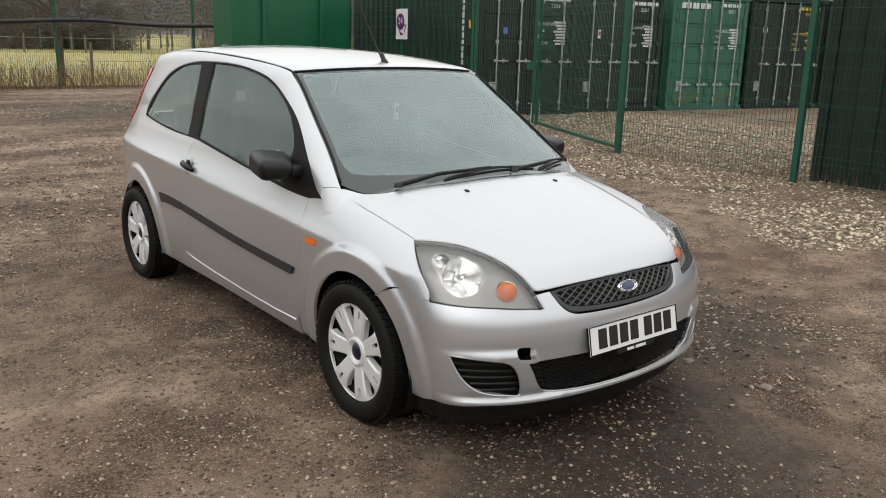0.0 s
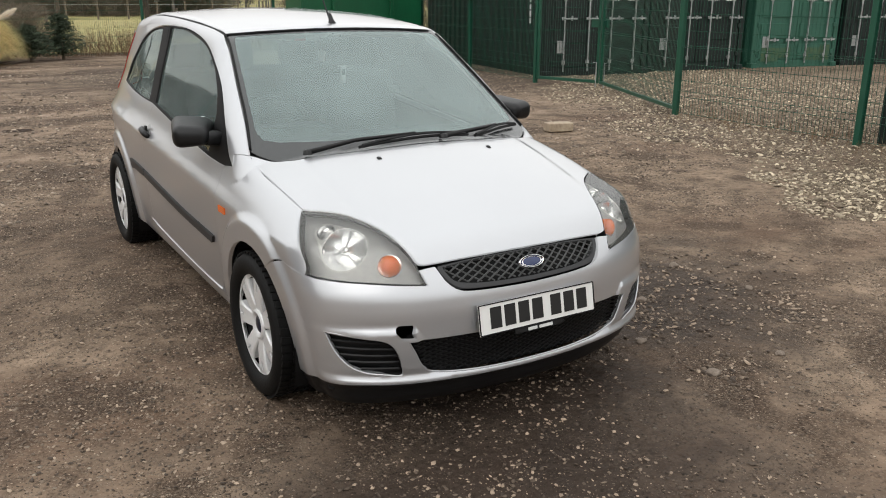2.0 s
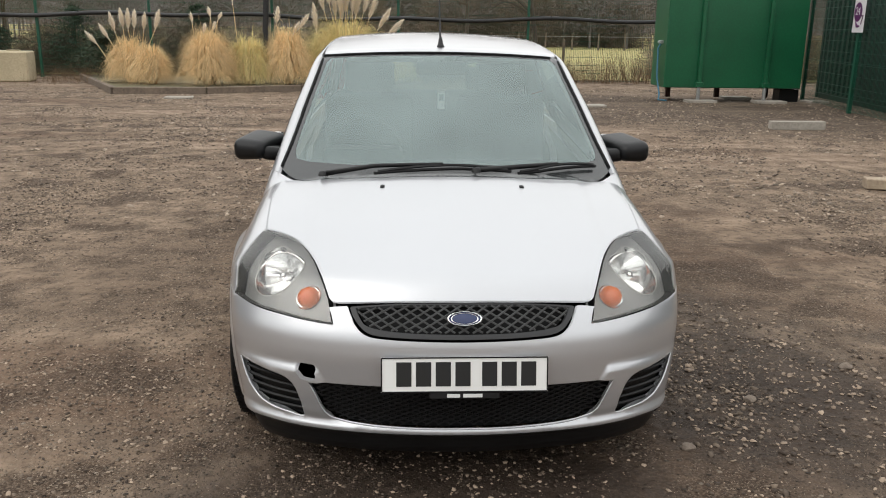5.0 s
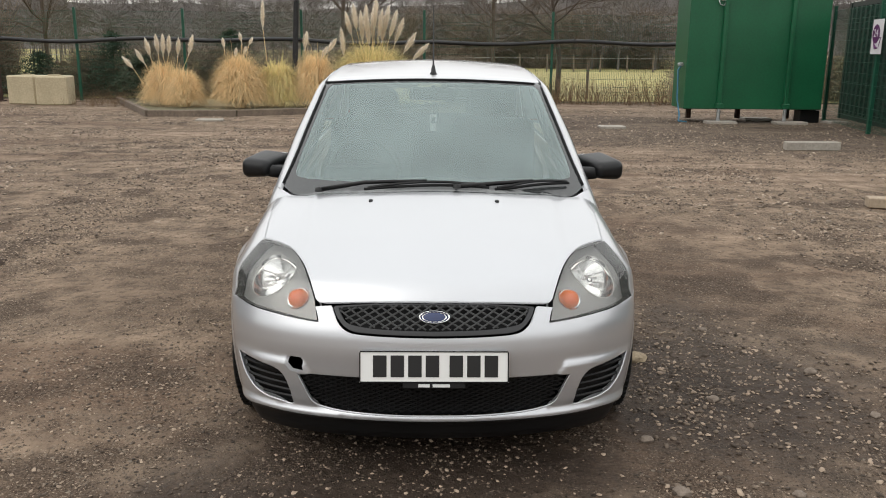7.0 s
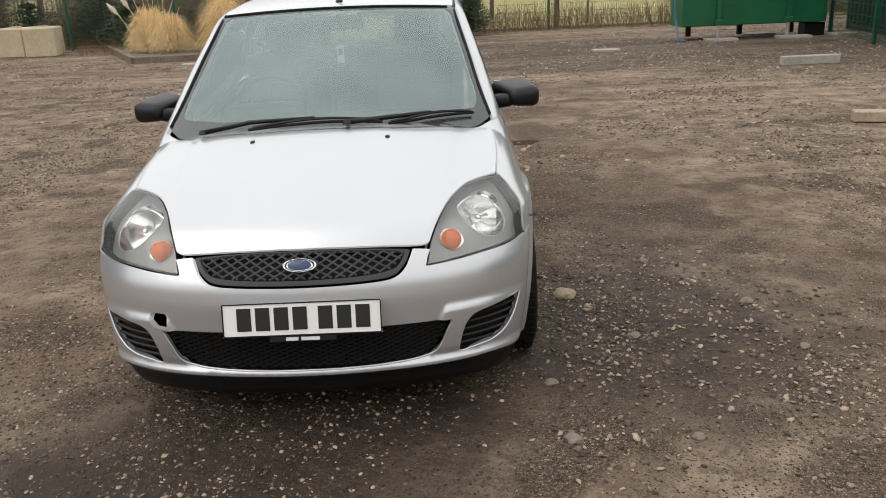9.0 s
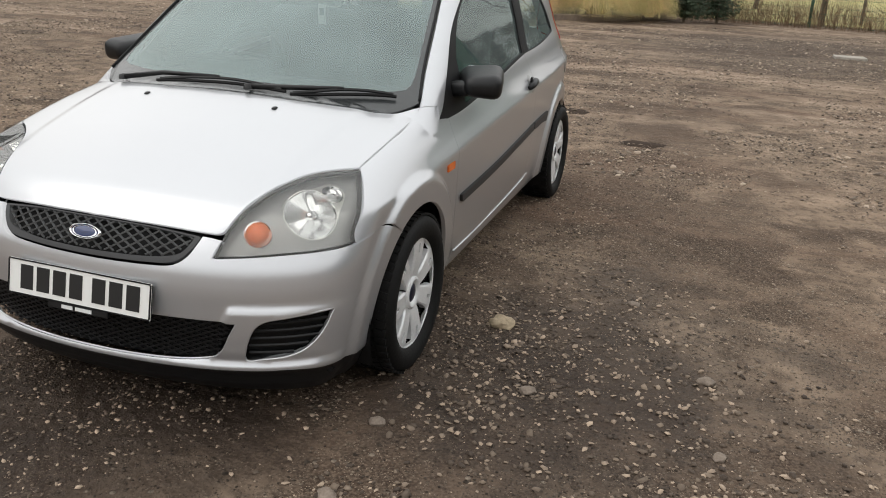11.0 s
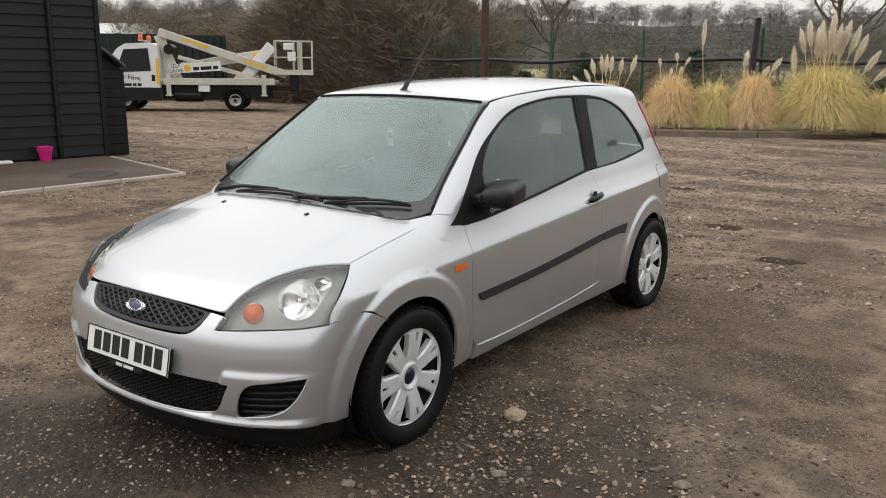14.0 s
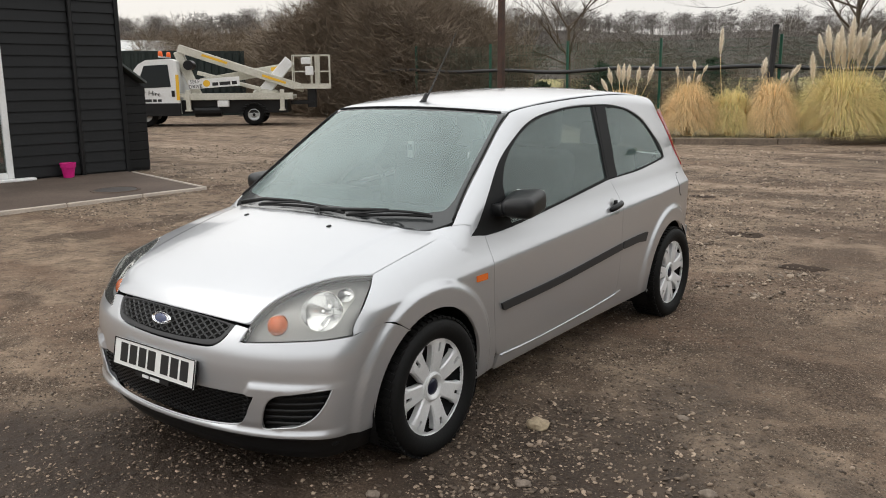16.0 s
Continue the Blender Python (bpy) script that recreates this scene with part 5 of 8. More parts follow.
# ---- platform lift truck on the track ----
def lift_truck():
    u = math.degrees(math.atan2(16.13 - 14.23, -18.2 + 20.27))
    t = thing("lift_truck", "white flatbed truck with a folded cherry-picker boom", "truck", pose(-18.2, 16.13, 0, 0, 0, u) @ pose(0, 0.25, 0) @ Matrix.Diagonal((0.97, 0.97, 0.95, 1)))
    # local x runs to the rear; the rear axle is at x = 0 and the near side at y = -0.25
    cab = [(-4.95, 0.42), (-4.9, 0.95), (-4.6, 1.2), (-4.1, 1.32), (-3.55, 2.02), (-3.3, 2.16), (-2.6, 2.2), (-2.35, 2.12), (-2.3, 0.42)]
    s = Soup()
    s.slab([(x, z) for x, z in cab], 0, 1.95, pose(0, 1.6, 0, 90, 0, 0))
    cabo = part("cab", s, WHITE_PAINT, t)
    win = [(-3.66, 1.25), (-3.36, 1.98), (-2.62, 2.02), (-2.56, 1.3)]
    part("side_window", Soup().slab(win, 0, 0.01, pose(0, -0.352, 0, 90, 0, 0)), DARK_GLASS, cabo)
    part("windscreen", Soup().slab([(-4.06, 1.36), (-3.56, 2.0), (-3.54, 1.98), (-4.02, 1.35)], 0.05, 1.9, pose(0, 1.6, 0, 90, 0, 0) @ pose(-0.02, 0.01, 0)), DARK_GLASS, cabo)
    part("lower_trim", Soup().box((-3.3, -0.36, 0.56), (2.05, 0.03, 0.42), bevel=0.01), BLACK_PLASTIC, cabo, "black lower panel")
    part("door_handle", Soup().box((-2.5, -0.365, 1.08), (0.1, 0.03, 0.2), bevel=0.02), BLACK_PLASTIC, cabo)
    part("reflective_stripe", Soup().box((-2.35, -0.357, 1.28), (0.1, 0.012, 0.82)), YELLOW, cabo, "yellow stripe")
    part("mirror", Soup().box((-3.75, -0.5, 1.4), (0.12, 0.2, 0.3), bevel=0.03), BLACK_PLASTIC, cabo)
    me = letters("for Hire", 0.215, 0.006)
    me.transform(pose(-3.25, -0.358, 1.1, 0, 7, 0))
    part("wording", me, BLACK_MARK, cabo, "black lettering")
    q = Soup()
    bars(q, -3.75, 0.86, 0.95, 0.085, 1, -0.358, random.Random(2))
    bar_parts("wording_bar", q, BLACK_MARK, cabo, "black lettering")
    part("beacon_bar", Soup().box((-2.9, 0.6, 2.27), (0.08, 1.5, 0.04), bevel=0.01), GALV, cabo)
    for y in (0.0, 1.2):
        part("beacon", Soup().lathe([(0.0, 0), (0.075, 0), (0.07, 0.14), (0.04, 0.18), (0, 0.18)], 14), ORANGE, cabo, "orange beacon", at=pose(-2.9, y, 2.28), smooth=True)
    part("chassis", Soup().box((-0.7, 0.62, 0.64), (3.6, 1.5, 0.44), bevel=0.01), BLACK_PLASTIC, t)
    part("flatbed", Soup().box((-0.45, 0.62, 0.92), (3.5, 1.9, 0.12), bevel=0.012), CREAM, t, "cream flatbed")
    part("side_rail", Soup().box((-0.5, -0.3, 1.02), (3.6, 0.05, 0.12), bevel=0.008), CREAM, t)
    for x, y in ((0, -0.05), (0, 1.35), (-3.45, -0.05), (-3.45, 1.35)):
        w = part("wheel", Soup().lathe([(0.17, -0.09), (0.25, -0.11), (0.32, -0.1), (0.36, -0.06), (0.36, 0.06), (0.32, 0.1), (0.2, 0.1)], 26), TYRE, t, "black tyre", at=pose(x, y, 0.36, 90, 0, 0), smooth=True)
        part("rim", Soup().lathe([(0.0, 0.05), (0.06, 0.09), (0.08, 0.06), (0.15, 0.06), (0.19, 0.1), (0.2, 0.09)], 20), GALV, w, "grey steel rim", smooth=True)
        part("rim_hub", Soup().tube([(0, 0, 0.05), (0, 0, 0.11)], 0.05, 8), BLACK_PLASTIC, w)
    q = Soup()
    for i in range(13):
        a = math.pi * i / 12
        q.box((0.42 * math.cos(a), -0.1, 0.33 + 0.42 * math.sin(a)), (0.13, 0.36, 0.025), None)
    part("mudguard", q, BLACK_PLASTIC, t)
    part("fuel_tank", Soup().tube([(-1.9, 0.0, 0.5), (-1.05, 0.0, 0.5)], 0.2, 14), BLACK_PLASTIC, t)
    part("tool_box", Soup().box((-0.95, -0.22, 0.74), (0.36, 0.2, 0.22), bevel=0.02), WHITE_PAINT, t)
    for x in (-2.05, 0.95):
        part("outrigger", Soup().box((x, -0.28, 0.86), (0.14, 0.14, 0.66), bevel=0.012).box((x, -0.28, 0.52), (0.2, 0.2, 0.04)), CREAM, t)
    # folded boom: turret, rising mast, long upper arm, lower arm
    def arm(name, p, q_, w, d, m, y, label=""):
        p, q_ = Vector((p[0], 0, p[1])), Vector((q_[0], 0, q_[1]))
        ln = (q_ - p).length
        a = math.degrees(math.atan2(q_.z - p.z, q_.x - p.x))
        return part(name, Soup().box((ln / 2, 0, 0), (ln, d, w), bevel=0.015), m, t, label, at=pose(p.x, y, p.z, 0, -a, 0))
    a1 = arm("upper_boom", (-2.35, 2.55), (1.65, 1.2), 0.26, 0.2, CREAM, 0.15, "cream steel boom")
    part("warning_decal", Soup().box((1.2, -0.104, 0.03), (0.85, 0.004, 0.08)), YELLOW, a1, "yellow decal")
    part("warning_decal", Soup().box((3.2, -0.104, 0.0), (0.8, 0.004, 0.08)), YELLOW, a1, "yellow decal")
    a2 = arm("lower_boom", (-1.75, 1.42), (1.3, 1.95), 0.3, 0.2, CREAM, 0.55, "cream steel boom")
    board = part("sign_board", Soup().box((0, 0, 0), (1.62, 0.02, 0.3), bevel=0.004), WHITE_PAINT, t, "white board with black lettering", at=pose(-1.2, -0.3, 1.42, 0, -4, 0))
    me = letters("SELF\nDRIVE", 0.16, 0.004)
    me.transform(pose(-0.6, -0.013, 0.0))
    part("wording", me, BLACK_MARK, board, "black lettering")
    part("logo_disc", Soup().tube([(-0.24, -0.011, 0), (-0.24, -0.016, 0)], 0.11, 20), YELLOW, board, "yellow round mark")
    q = Soup()
    bars(q, -0.06, -0.04, 0.8, 0.11, 1, -0.013, random.Random(8))
    bar_parts("wording_bar", q, BLACK_MARK, board, "black lettering")
    part("warning_decal", Soup().box((2.6, -0.104, 0.03), (0.5, 0.004, 0.12)), YELLOW, a2, "yellow decal")
    arm("mast", (-2.4, 2.45), (-1.85, 1.0), 0.28, 0.24, CREAM, 0.3, "cream steel mast")
    arm("boom_cylinder", (-1.75, 1.75), (0.25, 1.2), 0.13, 0.13, CREAM, -0.05)
    arm("link_arm", (0.25, 1.05), (1.2, 2.15), 0.36, 0.3, WHITE_PAINT, 0.35, "white link arm")
    part("turret", Soup().lathe([(0, 0.96), (0.45, 0.96), (0.42, 1.12), (0.3, 1.2), (0, 1.2)], 18), CREAM, t, at=pose(0.35, 0.5, 0))
    part("pivot_pin", Soup().tube([(-2.05, 0.0, 2.0), (-2.05, 0.6, 2.0)], 0.16, 16), BLACK_PLASTIC, t)
    b = part("basket", Soup().box((1.9, 0.3, 1.22), (1.25, 0.75, 0.05), bevel=0.01).box((1.9, -0.06, 1.3), (1.25, 0.02, 0.14)), CREAM, t, "cream work platform")
    q = Soup()
    for x in (1.3, 1.9, 2.15, 2.5):
        for y in (-0.06, 0.66):
            q.tube([(x, y, 1.24), (x, y, 2.3)], 0.02, 6)
    for z in (1.77, 2.3):
        for y in (-0.06, 0.66):
            q.tube([(1.3, y, z), (2.5, y, z)], 0.02, 6)
        for x in (1.3, 2.5):
            q.tube([(x, -0.06, z), (x, 0.66, z)], 0.02, 6)
    part("guard_rail", q, CREAM, b)
    part("control_box", Soup().box((1.75, -0.02, 2.12), (0.32, 0.2, 0.22), bevel=0.02).box((1.85, -0.02, 1.8), (0.26, 0.16, 0.3), bevel=0.02), WHITE_PAINT, b)
    part("basket_post", Soup().box((2.1, 0.2, 1.75), (0.16, 0.12, 1.1), bevel=0.012), CREAM, b)
    part("basket_mount", Soup().box((1.9, 0.25, 0.95), (0.3, 0.3, 0.75), bevel=0.02).box((1.6, 0.2, 0.75), (0.8, 0.25, 0.14), bevel=0.02), BLACK_PLASTIC, t)


lift_truck()
c7 = container("dark green container standing behind the lift truck", pose(-30.3, 17.9, -0.02, 0, 0, -35.5), CONT_DARK, rng, numbers=False)
t = thing("workshop", "low building with a pale grey sheet roof behind the truck", "building", pose(-45, 27, 0, 0, 0, 50))
part("wall", Soup().box((0, 0, 1.25), (11, 5, 2.5)), CONT_DARK, t)
part("roof", Soup().add([(-5.8, -2.7, 2.5), (5.8, -2.7, 2.5), (5.8, 2.7, 2.5), (-5.8, 2.7, 2.5), (-4.6, 0, 3.75), (4.6, 0, 3.75)], [(0, 1, 5, 4), (2, 3, 4, 5), (1, 2, 5), (3, 0, 4), (0, 3, 2, 1)]), mat("pale_sheet_roof", (0.66, 0.66, 0.64), None, 0.6, mix=0.2), t, "pale grey sheet roof")
for k, (z, dz) in enumerate(((13.2, 0), (12.2, 0.6))):
    pts = [(-95 + i * 8, 62 + 3.0 * i + k, z + 0.012 * (i - 8) ** 2) for i in range(17)]
    tagged(part("overhead_cable", Soup().tube(pts, 0.03, 4), RUBBER), "thin overhead power cable against the sky", "cable", "overhead cables")


# ---- the car's shape: x across, front at y = 0, wheels on z = 0 ----
HUB_F, HUB_R, HUB_Z = 0.797, 3.29, 0.272


def smooth_curve(*keys):
    """A monotone cubic through (position, value) keys."""
    ks = np.array(keys, float)
    xs, ys = ks[:, 0], ks[:, 1]
    h, d = np.diff(xs), np.diff(ys) / np.diff(xs)
    m = np.concatenate([[d[0]], (d[1:] * h[:-1] + d[:-1] * h[1:]) / (h[1:] + h[:-1]), [d[-1]]])
    m[1:-1] = np.where(d[1:] * d[:-1] <= 0, 0, m[1:-1])

    def at(q):
        q = np.clip(q, xs[0], xs[-1])
        i = np.clip(np.searchsorted(xs, q) - 1, 0, len(h) - 1)
        t = (q - xs[i]) / h[i]
        return (ys[i] * (1 + 2 * t) * (1 - t) ** 2 + h[i] * m[i] * t * (1 - t) ** 2 + ys[i + 1] * t * t * (3 - 2 * t) + h[i] * m[i + 1] * t * t * (t - 1))
    return at


def smax(a, b, k):
    h = np.maximum(k - np.abs(a - b), 0) / k
    return np.maximum(a, b) + h * h * k / 4


SIDE = smooth_curve((0.12, 0.715), (0.2, 0.752), (0.3, 0.772), (0.45, 0.790), (0.6, 0.800), (0.698, 0.803), (0.710, 0.801), (0.722, 0.796), (0.76, 0.779), (0.82, 0.757), (0.9, 0.734), (0.97, 0.713), (1.1, 0.676), (1.25, 0.624), (1.36, 0.590), (1.45, 0.565))
TAPER = smooth_curve((0.0, 0.045), (0.5, 0.016), (0.9, 0.004), (1.5, 0.0), (2.6, 0.0), (3.1, 0.01), (3.5, 0.04), (3.9, 0.11))
HOOD = smooth_curve((0.0, 0.60), (0.1, 0.645), (0.18, 0.695), (0.3, 0.753), (0.45, 0.808), (0.6, 0.852), (0.76, 0.893), (0.95, 0.93), (1.2, 0.965), (2.4, 1.0), (3.9, 1.02))
ROOF = smooth_curve((1.2, 1.28), (1.5, 1.335), (1.7, 1.372), (2.0, 1.407), (2.4, 1.433), (2.8, 1.44), (3.2, 1.42), (3.6, 1.37), (3.9, 1.31))
NOSE = smooth_curve((0.1, 0.14), (0.15, 0.10), (0.195, 0.080), (0.207, 0.066), (0.218, 0.050), (0.230, 0.047), (0.256, 0.062), (0.28, 0.062), (0.33, 0.057), (0.40, 0.055), (0.49, 0.057), (0.535, 0.067), (0.57, 0.086), (0.62, 0.119), (0.7, 0.16), (1.5, 0.5))
TAIL = smooth_curve((0.1, 3.74), (0.25, 3.86), (0.5, 3.9), (0.65, 3.88), (0.8, 3.84), (1.0, 3.78), (1.2, 3.68), (1.32, 3.6), (1.45, 3.5))


def shape(x, y, z):
    """Below nought inside the car's outer skin."""
    x = np.abs(x)
    # the shoulder crease climbs towards the rear
    mid = np.clip((z - 0.3) / 0.4, 0, 1) * np.clip((1.05 - z) / 0.25, 0, 1)
    side = SIDE(z - 0.055 * np.clip(y - 1.25, -0.6, 2.2) * mid) - TAPER(y)
    for hub in (HUB_F, HUB_R):
        r = np.hypot(y - hub, z - HUB_Z)
        a, b = np.clip((0.447 - r) / 0.042, 0, 1), np.clip((0.85 - z) / 0.12, 0, 1)
        side = side + 0.019 * a * a * (3 - 2 * a) * b * b * (3 - 2 * b)
    fs = x - side
    # the fog lamp pods stand proud under a soft ledge
    a, b = np.clip((0.436 - z) / 0.03, 0, 1), np.clip((x - 0.393 - 0.35 * np.maximum(z - 0.25, 0)) / 0.03, 0, 1)
    pod = 0.014 * np.clip((0.86 - x) / 0.24, 0, 1) * a * a * (3 - 2 * a) * b * b * (3 - 2 * b) * np.clip((z - 0.24) / 0.04, 0, 1)
    ff = (NOSE(z) - pod + 0.27 * x ** 2 + 0.55 * x ** 6 - y) * 0.95
    fr = y - TAIL(z) + 0.18 * x ** 2
    c = np.clip((0.505 + 0.05 * y - x) / 0.05, 0, 1)
    hood = (z - HOOD(y) + 0.165 * x ** 2 - 0.006 * c * c * (3 - 2 * c) * np.clip((y - 0.25) / 0.25, 0, 1)) * 0.92
    ws = (0.86 + 1.79 * (np.maximum(z, 0.8) - 0.915) + x ** 2 * (0.5 - 0.55 * (z - 0.9)) - y) * 0.5
    roof = z - ROOF(y) + 0.10 * x ** 2
    green = smax(smax(ws, roof, 0.03), fs, 0.06)
    low = smax(hood, fs, 0.085)
    return smax(np.minimum(low, green), smax(ff, fr, 0.05), 0.05)


# ---- panels laid on the car's shape ----
from mathutils.geometry import delaunay_2d_cdt


def slope(p):
    """The outward unit normals of the car's shape at points p."""
    e = 0.003
    g = np.stack([shape(*(p + d).T) - shape(*(p - d).T) for d in np.eye(3) * e], 1)
    return g / np.maximum(np.linalg.norm(g, axis=1, keepdims=True), 1e-9)


def onto(start, way, reach, off):
    """The first points of the skin, raised by off, met from start along way."""
    n = 90
    lo, hi = np.zeros(len(start)), np.full(len(start), reach)
    found = np.zeros(len(start), bool)
    for i in range(n):
        s = reach * (i + 1) / n
        inside = shape(*(start + way * s).T) - off < 0
        new_ = inside & ~found
        hi[new_], lo[new_] = s, reach * i / n
        found |= inside
    for _ in range(16):
        mid = (lo + hi) / 2
        inside = shape(*(start + way * mid[:, None]).T) - off < 0
        hi, lo = np.where(inside, mid, hi), np.where(inside, lo, mid)
    return start + way * hi[:, None]


class Flat:
    """A chart seen from far off along a direction."""

    def __init__(self, d, centre=(0, 1.9, 0.7)):
        d = Vector(d).normalized()
        a = Vector((0, 1, 0)) if abs(d.x) > 0.6 else Vector((1, 0, 0))
        a = (a - d * a.dot(d)).normalized()
        self.d, self.a, self.b, self.c = (np.array(v) for v in (d, a, d.cross(a), Vector(centre)))

    def to2d(self, p):
        q = np.array(p, float) - self.c
        return np.stack([q @ self.a, q @ self.b], 1)

    def to3d(self, uv, off):
        start = self.c + uv[:, :1] * self.a + uv[:, 1:] * self.b + self.d * 3.0
        return onto(start, np.broadcast_to(-self.d, start.shape), 4.2, off)


class Round:
    """A chart seen from all round an upright axis at y = yc."""

    def __init__(self, yc, radius=0.8):
        self.yc, self.r = yc, radius

    def to2d(self, p):
        p = np.array(p, float)
        return np.stack([np.arctan2(p[:, 0], self.yc - p[:, 1]) * self.r, p[:, 2]], 1)

    def to3d(self, uv, off):
        a = uv[:, 0] / self.r
        w = np.stack([np.sin(a), -np.cos(a), 0 * a], 1)
        axis = np.stack([0 * a, 0 * a + self.yc, uv[:, 1]], 1)
        return onto(axis + w * 1.6, -w, 1.6, off)


SIDE_CHART, SHOULDER, TOP, FRONT = Flat((1, 0, 0.12)), Flat((1, 0, 0.75)), Flat((0, -0.1, 1)), Round(0.95)
SCREEN, LAMP = Flat((0, -0.55, 0.83)), Flat((0.5, -0.72, 0.48))


def bend(pts, step):
    """A smooth line through points, in even steps."""
    p = np.array(pts, float)
    out = []
    for i in range(len(p) - 1):
        a, b = p[max(i - 1, 0)], p[i]
        c, d = p[i + 1], p[min(i + 2, len(p) - 1)]
        n = max(1, int(np.linalg.norm(c - b) / step + 0.5))
        for t in np.arange(n) / n:
            m0, m1 = (c - a) / 2 if i else c - b, (d - b) / 2 if i + 2 < len(p) else c - b
            out.append(b * (1 + 2 * t) * (1 - t) ** 2 + m0 * t * (1 - t) ** 2 + c * t * t * (3 - 2 * t) + m1 * t * t * (t - 1))
    return out


def loop(segments, step=0.016):
    """A closed outline of smooth runs that meet at corners; each run starts where the last one ends."""
    pts = []
    for i, s in enumerate(segments):
        nxt = segments[(i + 1) % len(segments)][0]
        pts += bend(list(s) + [nxt], step)
    return np.array(pts)


def inside(poly, q):
    """Which points q lie in a polygon."""
    res = np.zeros(len(q), bool)
    a, b = poly, np.roll(poly, -1, 0)
    for (x0, y0), (x1, y1) in zip(a, b):
        if y0 != y1:
            cross = ((y0 > q[:, 1]) != (y1 > q[:, 1])) & (q[:, 0] < (x1 - x0) * (q[:, 1] - y0) / (y1 - y0) + x0)
            res ^= cross
    return res


def shrink(poly, d):
    """Moves a polygon's edge inwards by d."""
    area = np.sum(poly[:, 0] * np.roll(poly[:, 1], -1) - np.roll(poly[:, 0], -1) * poly[:, 1])
    t = np.roll(poly, -1, 0) - np.roll(poly, 1, 0)
    t /= np.maximum(np.linalg.norm(t, axis=1, keepdims=True), 1e-9)
    n = np.stack([-t[:, 1], t[:, 0]], 1) * (1 if area > 0 else -1)
    return poly + n * d


def skin(chart, outline, holes=(), step=0.022, off=0.0, gap=0.002, rim=0.012, flip=False):
    """A mesh of one panel: the outline filled in, laid on the shape, its edge turned in by rim. flip: on the other side of the car."""
    o = shrink(chart.to2d(outline), gap)
    hs = [shrink(chart.to2d(h), -gap) for h in holes]
    pts, edges = [], []
    for poly in [o] + hs:
        k = len(pts)
        pts += poly.tolist()
        edges += [(k + i, k + (i + 1) % len(poly)) for i in range(len(poly))]
    lo, hi = o.min(0), o.max(0)
    gx, gy = np.meshgrid(np.arange(lo[0], hi[0], step), np.arange(lo[1], hi[1], step * 0.87))
    gx = gx + (np.arange(gx.shape[0]) % 2)[:, None] * step / 2
    g = np.stack([gx.ravel(), gy.ravel()], 1)
    keep = inside(o, g)
    for h in hs:
        keep &= ~inside(h, g)
    g = g[keep]
    rimpts = np.array(pts)
    if len(g):
        far = np.array([np.min(np.sum((rimpts - p) ** 2, 1)) for p in g]) > (0.55 * step) ** 2
        g = g[far]
    vs, _, fs, *_ = delaunay_2d_cdt([Vector(p) for p in pts + g.tolist()], edges, [], 0, 1e-7)
    v2 = np.array([tuple(v) for v in vs])
    f = np.array([tuple(t) for t in fs])
    mid = v2[f].mean(1)
    ok = inside(o, mid)
    for h in hs:
        ok &= ~inside(h, mid)
    f = f[ok]
    p = chart.to3d(v2, off)
    nrm = slope(p)
    fn = np.cross(p[f[:, 1]] - p[f[:, 0]], p[f[:, 2]] - p[f[:, 0]])
    wrong = np.sum(fn * nrm[f[:, 0]], 1) < 0
    f[wrong] = f[wrong][:, ::-1]
    if rim:
        count = {}
        for t in f:
            for a, b in ((t[0], t[1]), (t[1], t[2]), (t[2], t[0])):
                count[(int(a), int(b))] = 1
        border = [e for e in count if (e[1], e[0]) not in count]
        ids = sorted({i for e in border for i in e})
        at = {i: len(p) + k for k, i in enumerate(ids)}
        at2 = {i: len(p) + len(ids) + k for k, i in enumerate(ids)}
        p = np.concatenate([p, p[ids] - nrm[ids] * min(0.003, rim / 2), p[ids] - nrm[ids] * rim])
        nrm = np.concatenate([nrm, nrm[ids], nrm[ids]])
        quads = [(b, a, at[a], at[b]) for a, b in border] + [(at[b], at[a], at2[a], at2[b]) for a, b in border]
        faces = [tuple(int(i) for i in t) for t in f] + quads
    else:
        faces = [tuple(int(i) for i in t) for t in f]
    used = sorted({i for t in faces for i in t})
    where = {i: k for k, i in enumerate(used)}
    p, nrm = p[used], nrm[used]
    faces = [tuple(where[i] for i in t) for t in faces]
    if flip:
        p, nrm = p * (-1, 1, 1), nrm * (-1, 1, 1)
        faces = [t[::-1] for t in faces]
    me = bpy.data.meshes.new("panel")
    me.from_pydata(p.tolist(), [], faces)
    me.shade_smooth()
    me.normals_split_custom_set_from_vertices(nrm.tolist())
    return me


def lift(points2, axis="x", off=0.0):
    """Lays (y, z) points on the side, or (x, y) points on the top, or (x, z) points on the front of the car."""
    q = np.array(points2, float)
    if axis == "x":
        s, w = np.stack([0 * q[:, 0] + 1.6, q[:, 0], q[:, 1]], 1), (-1.0, 0, 0)
    elif axis == "z":
        s, w = np.stack([q[:, 0], q[:, 1], 0 * q[:, 0] + 2.2], 1), (0, 0, -1.0)
    else:
        s, w = np.stack([q[:, 0], 0 * q[:, 0] - 0.8, q[:, 1]], 1), (0, 1.0, 0)
    return [tuple(v) for v in onto(s, np.broadcast_to(np.array(w), s.shape), 2.4, off)]


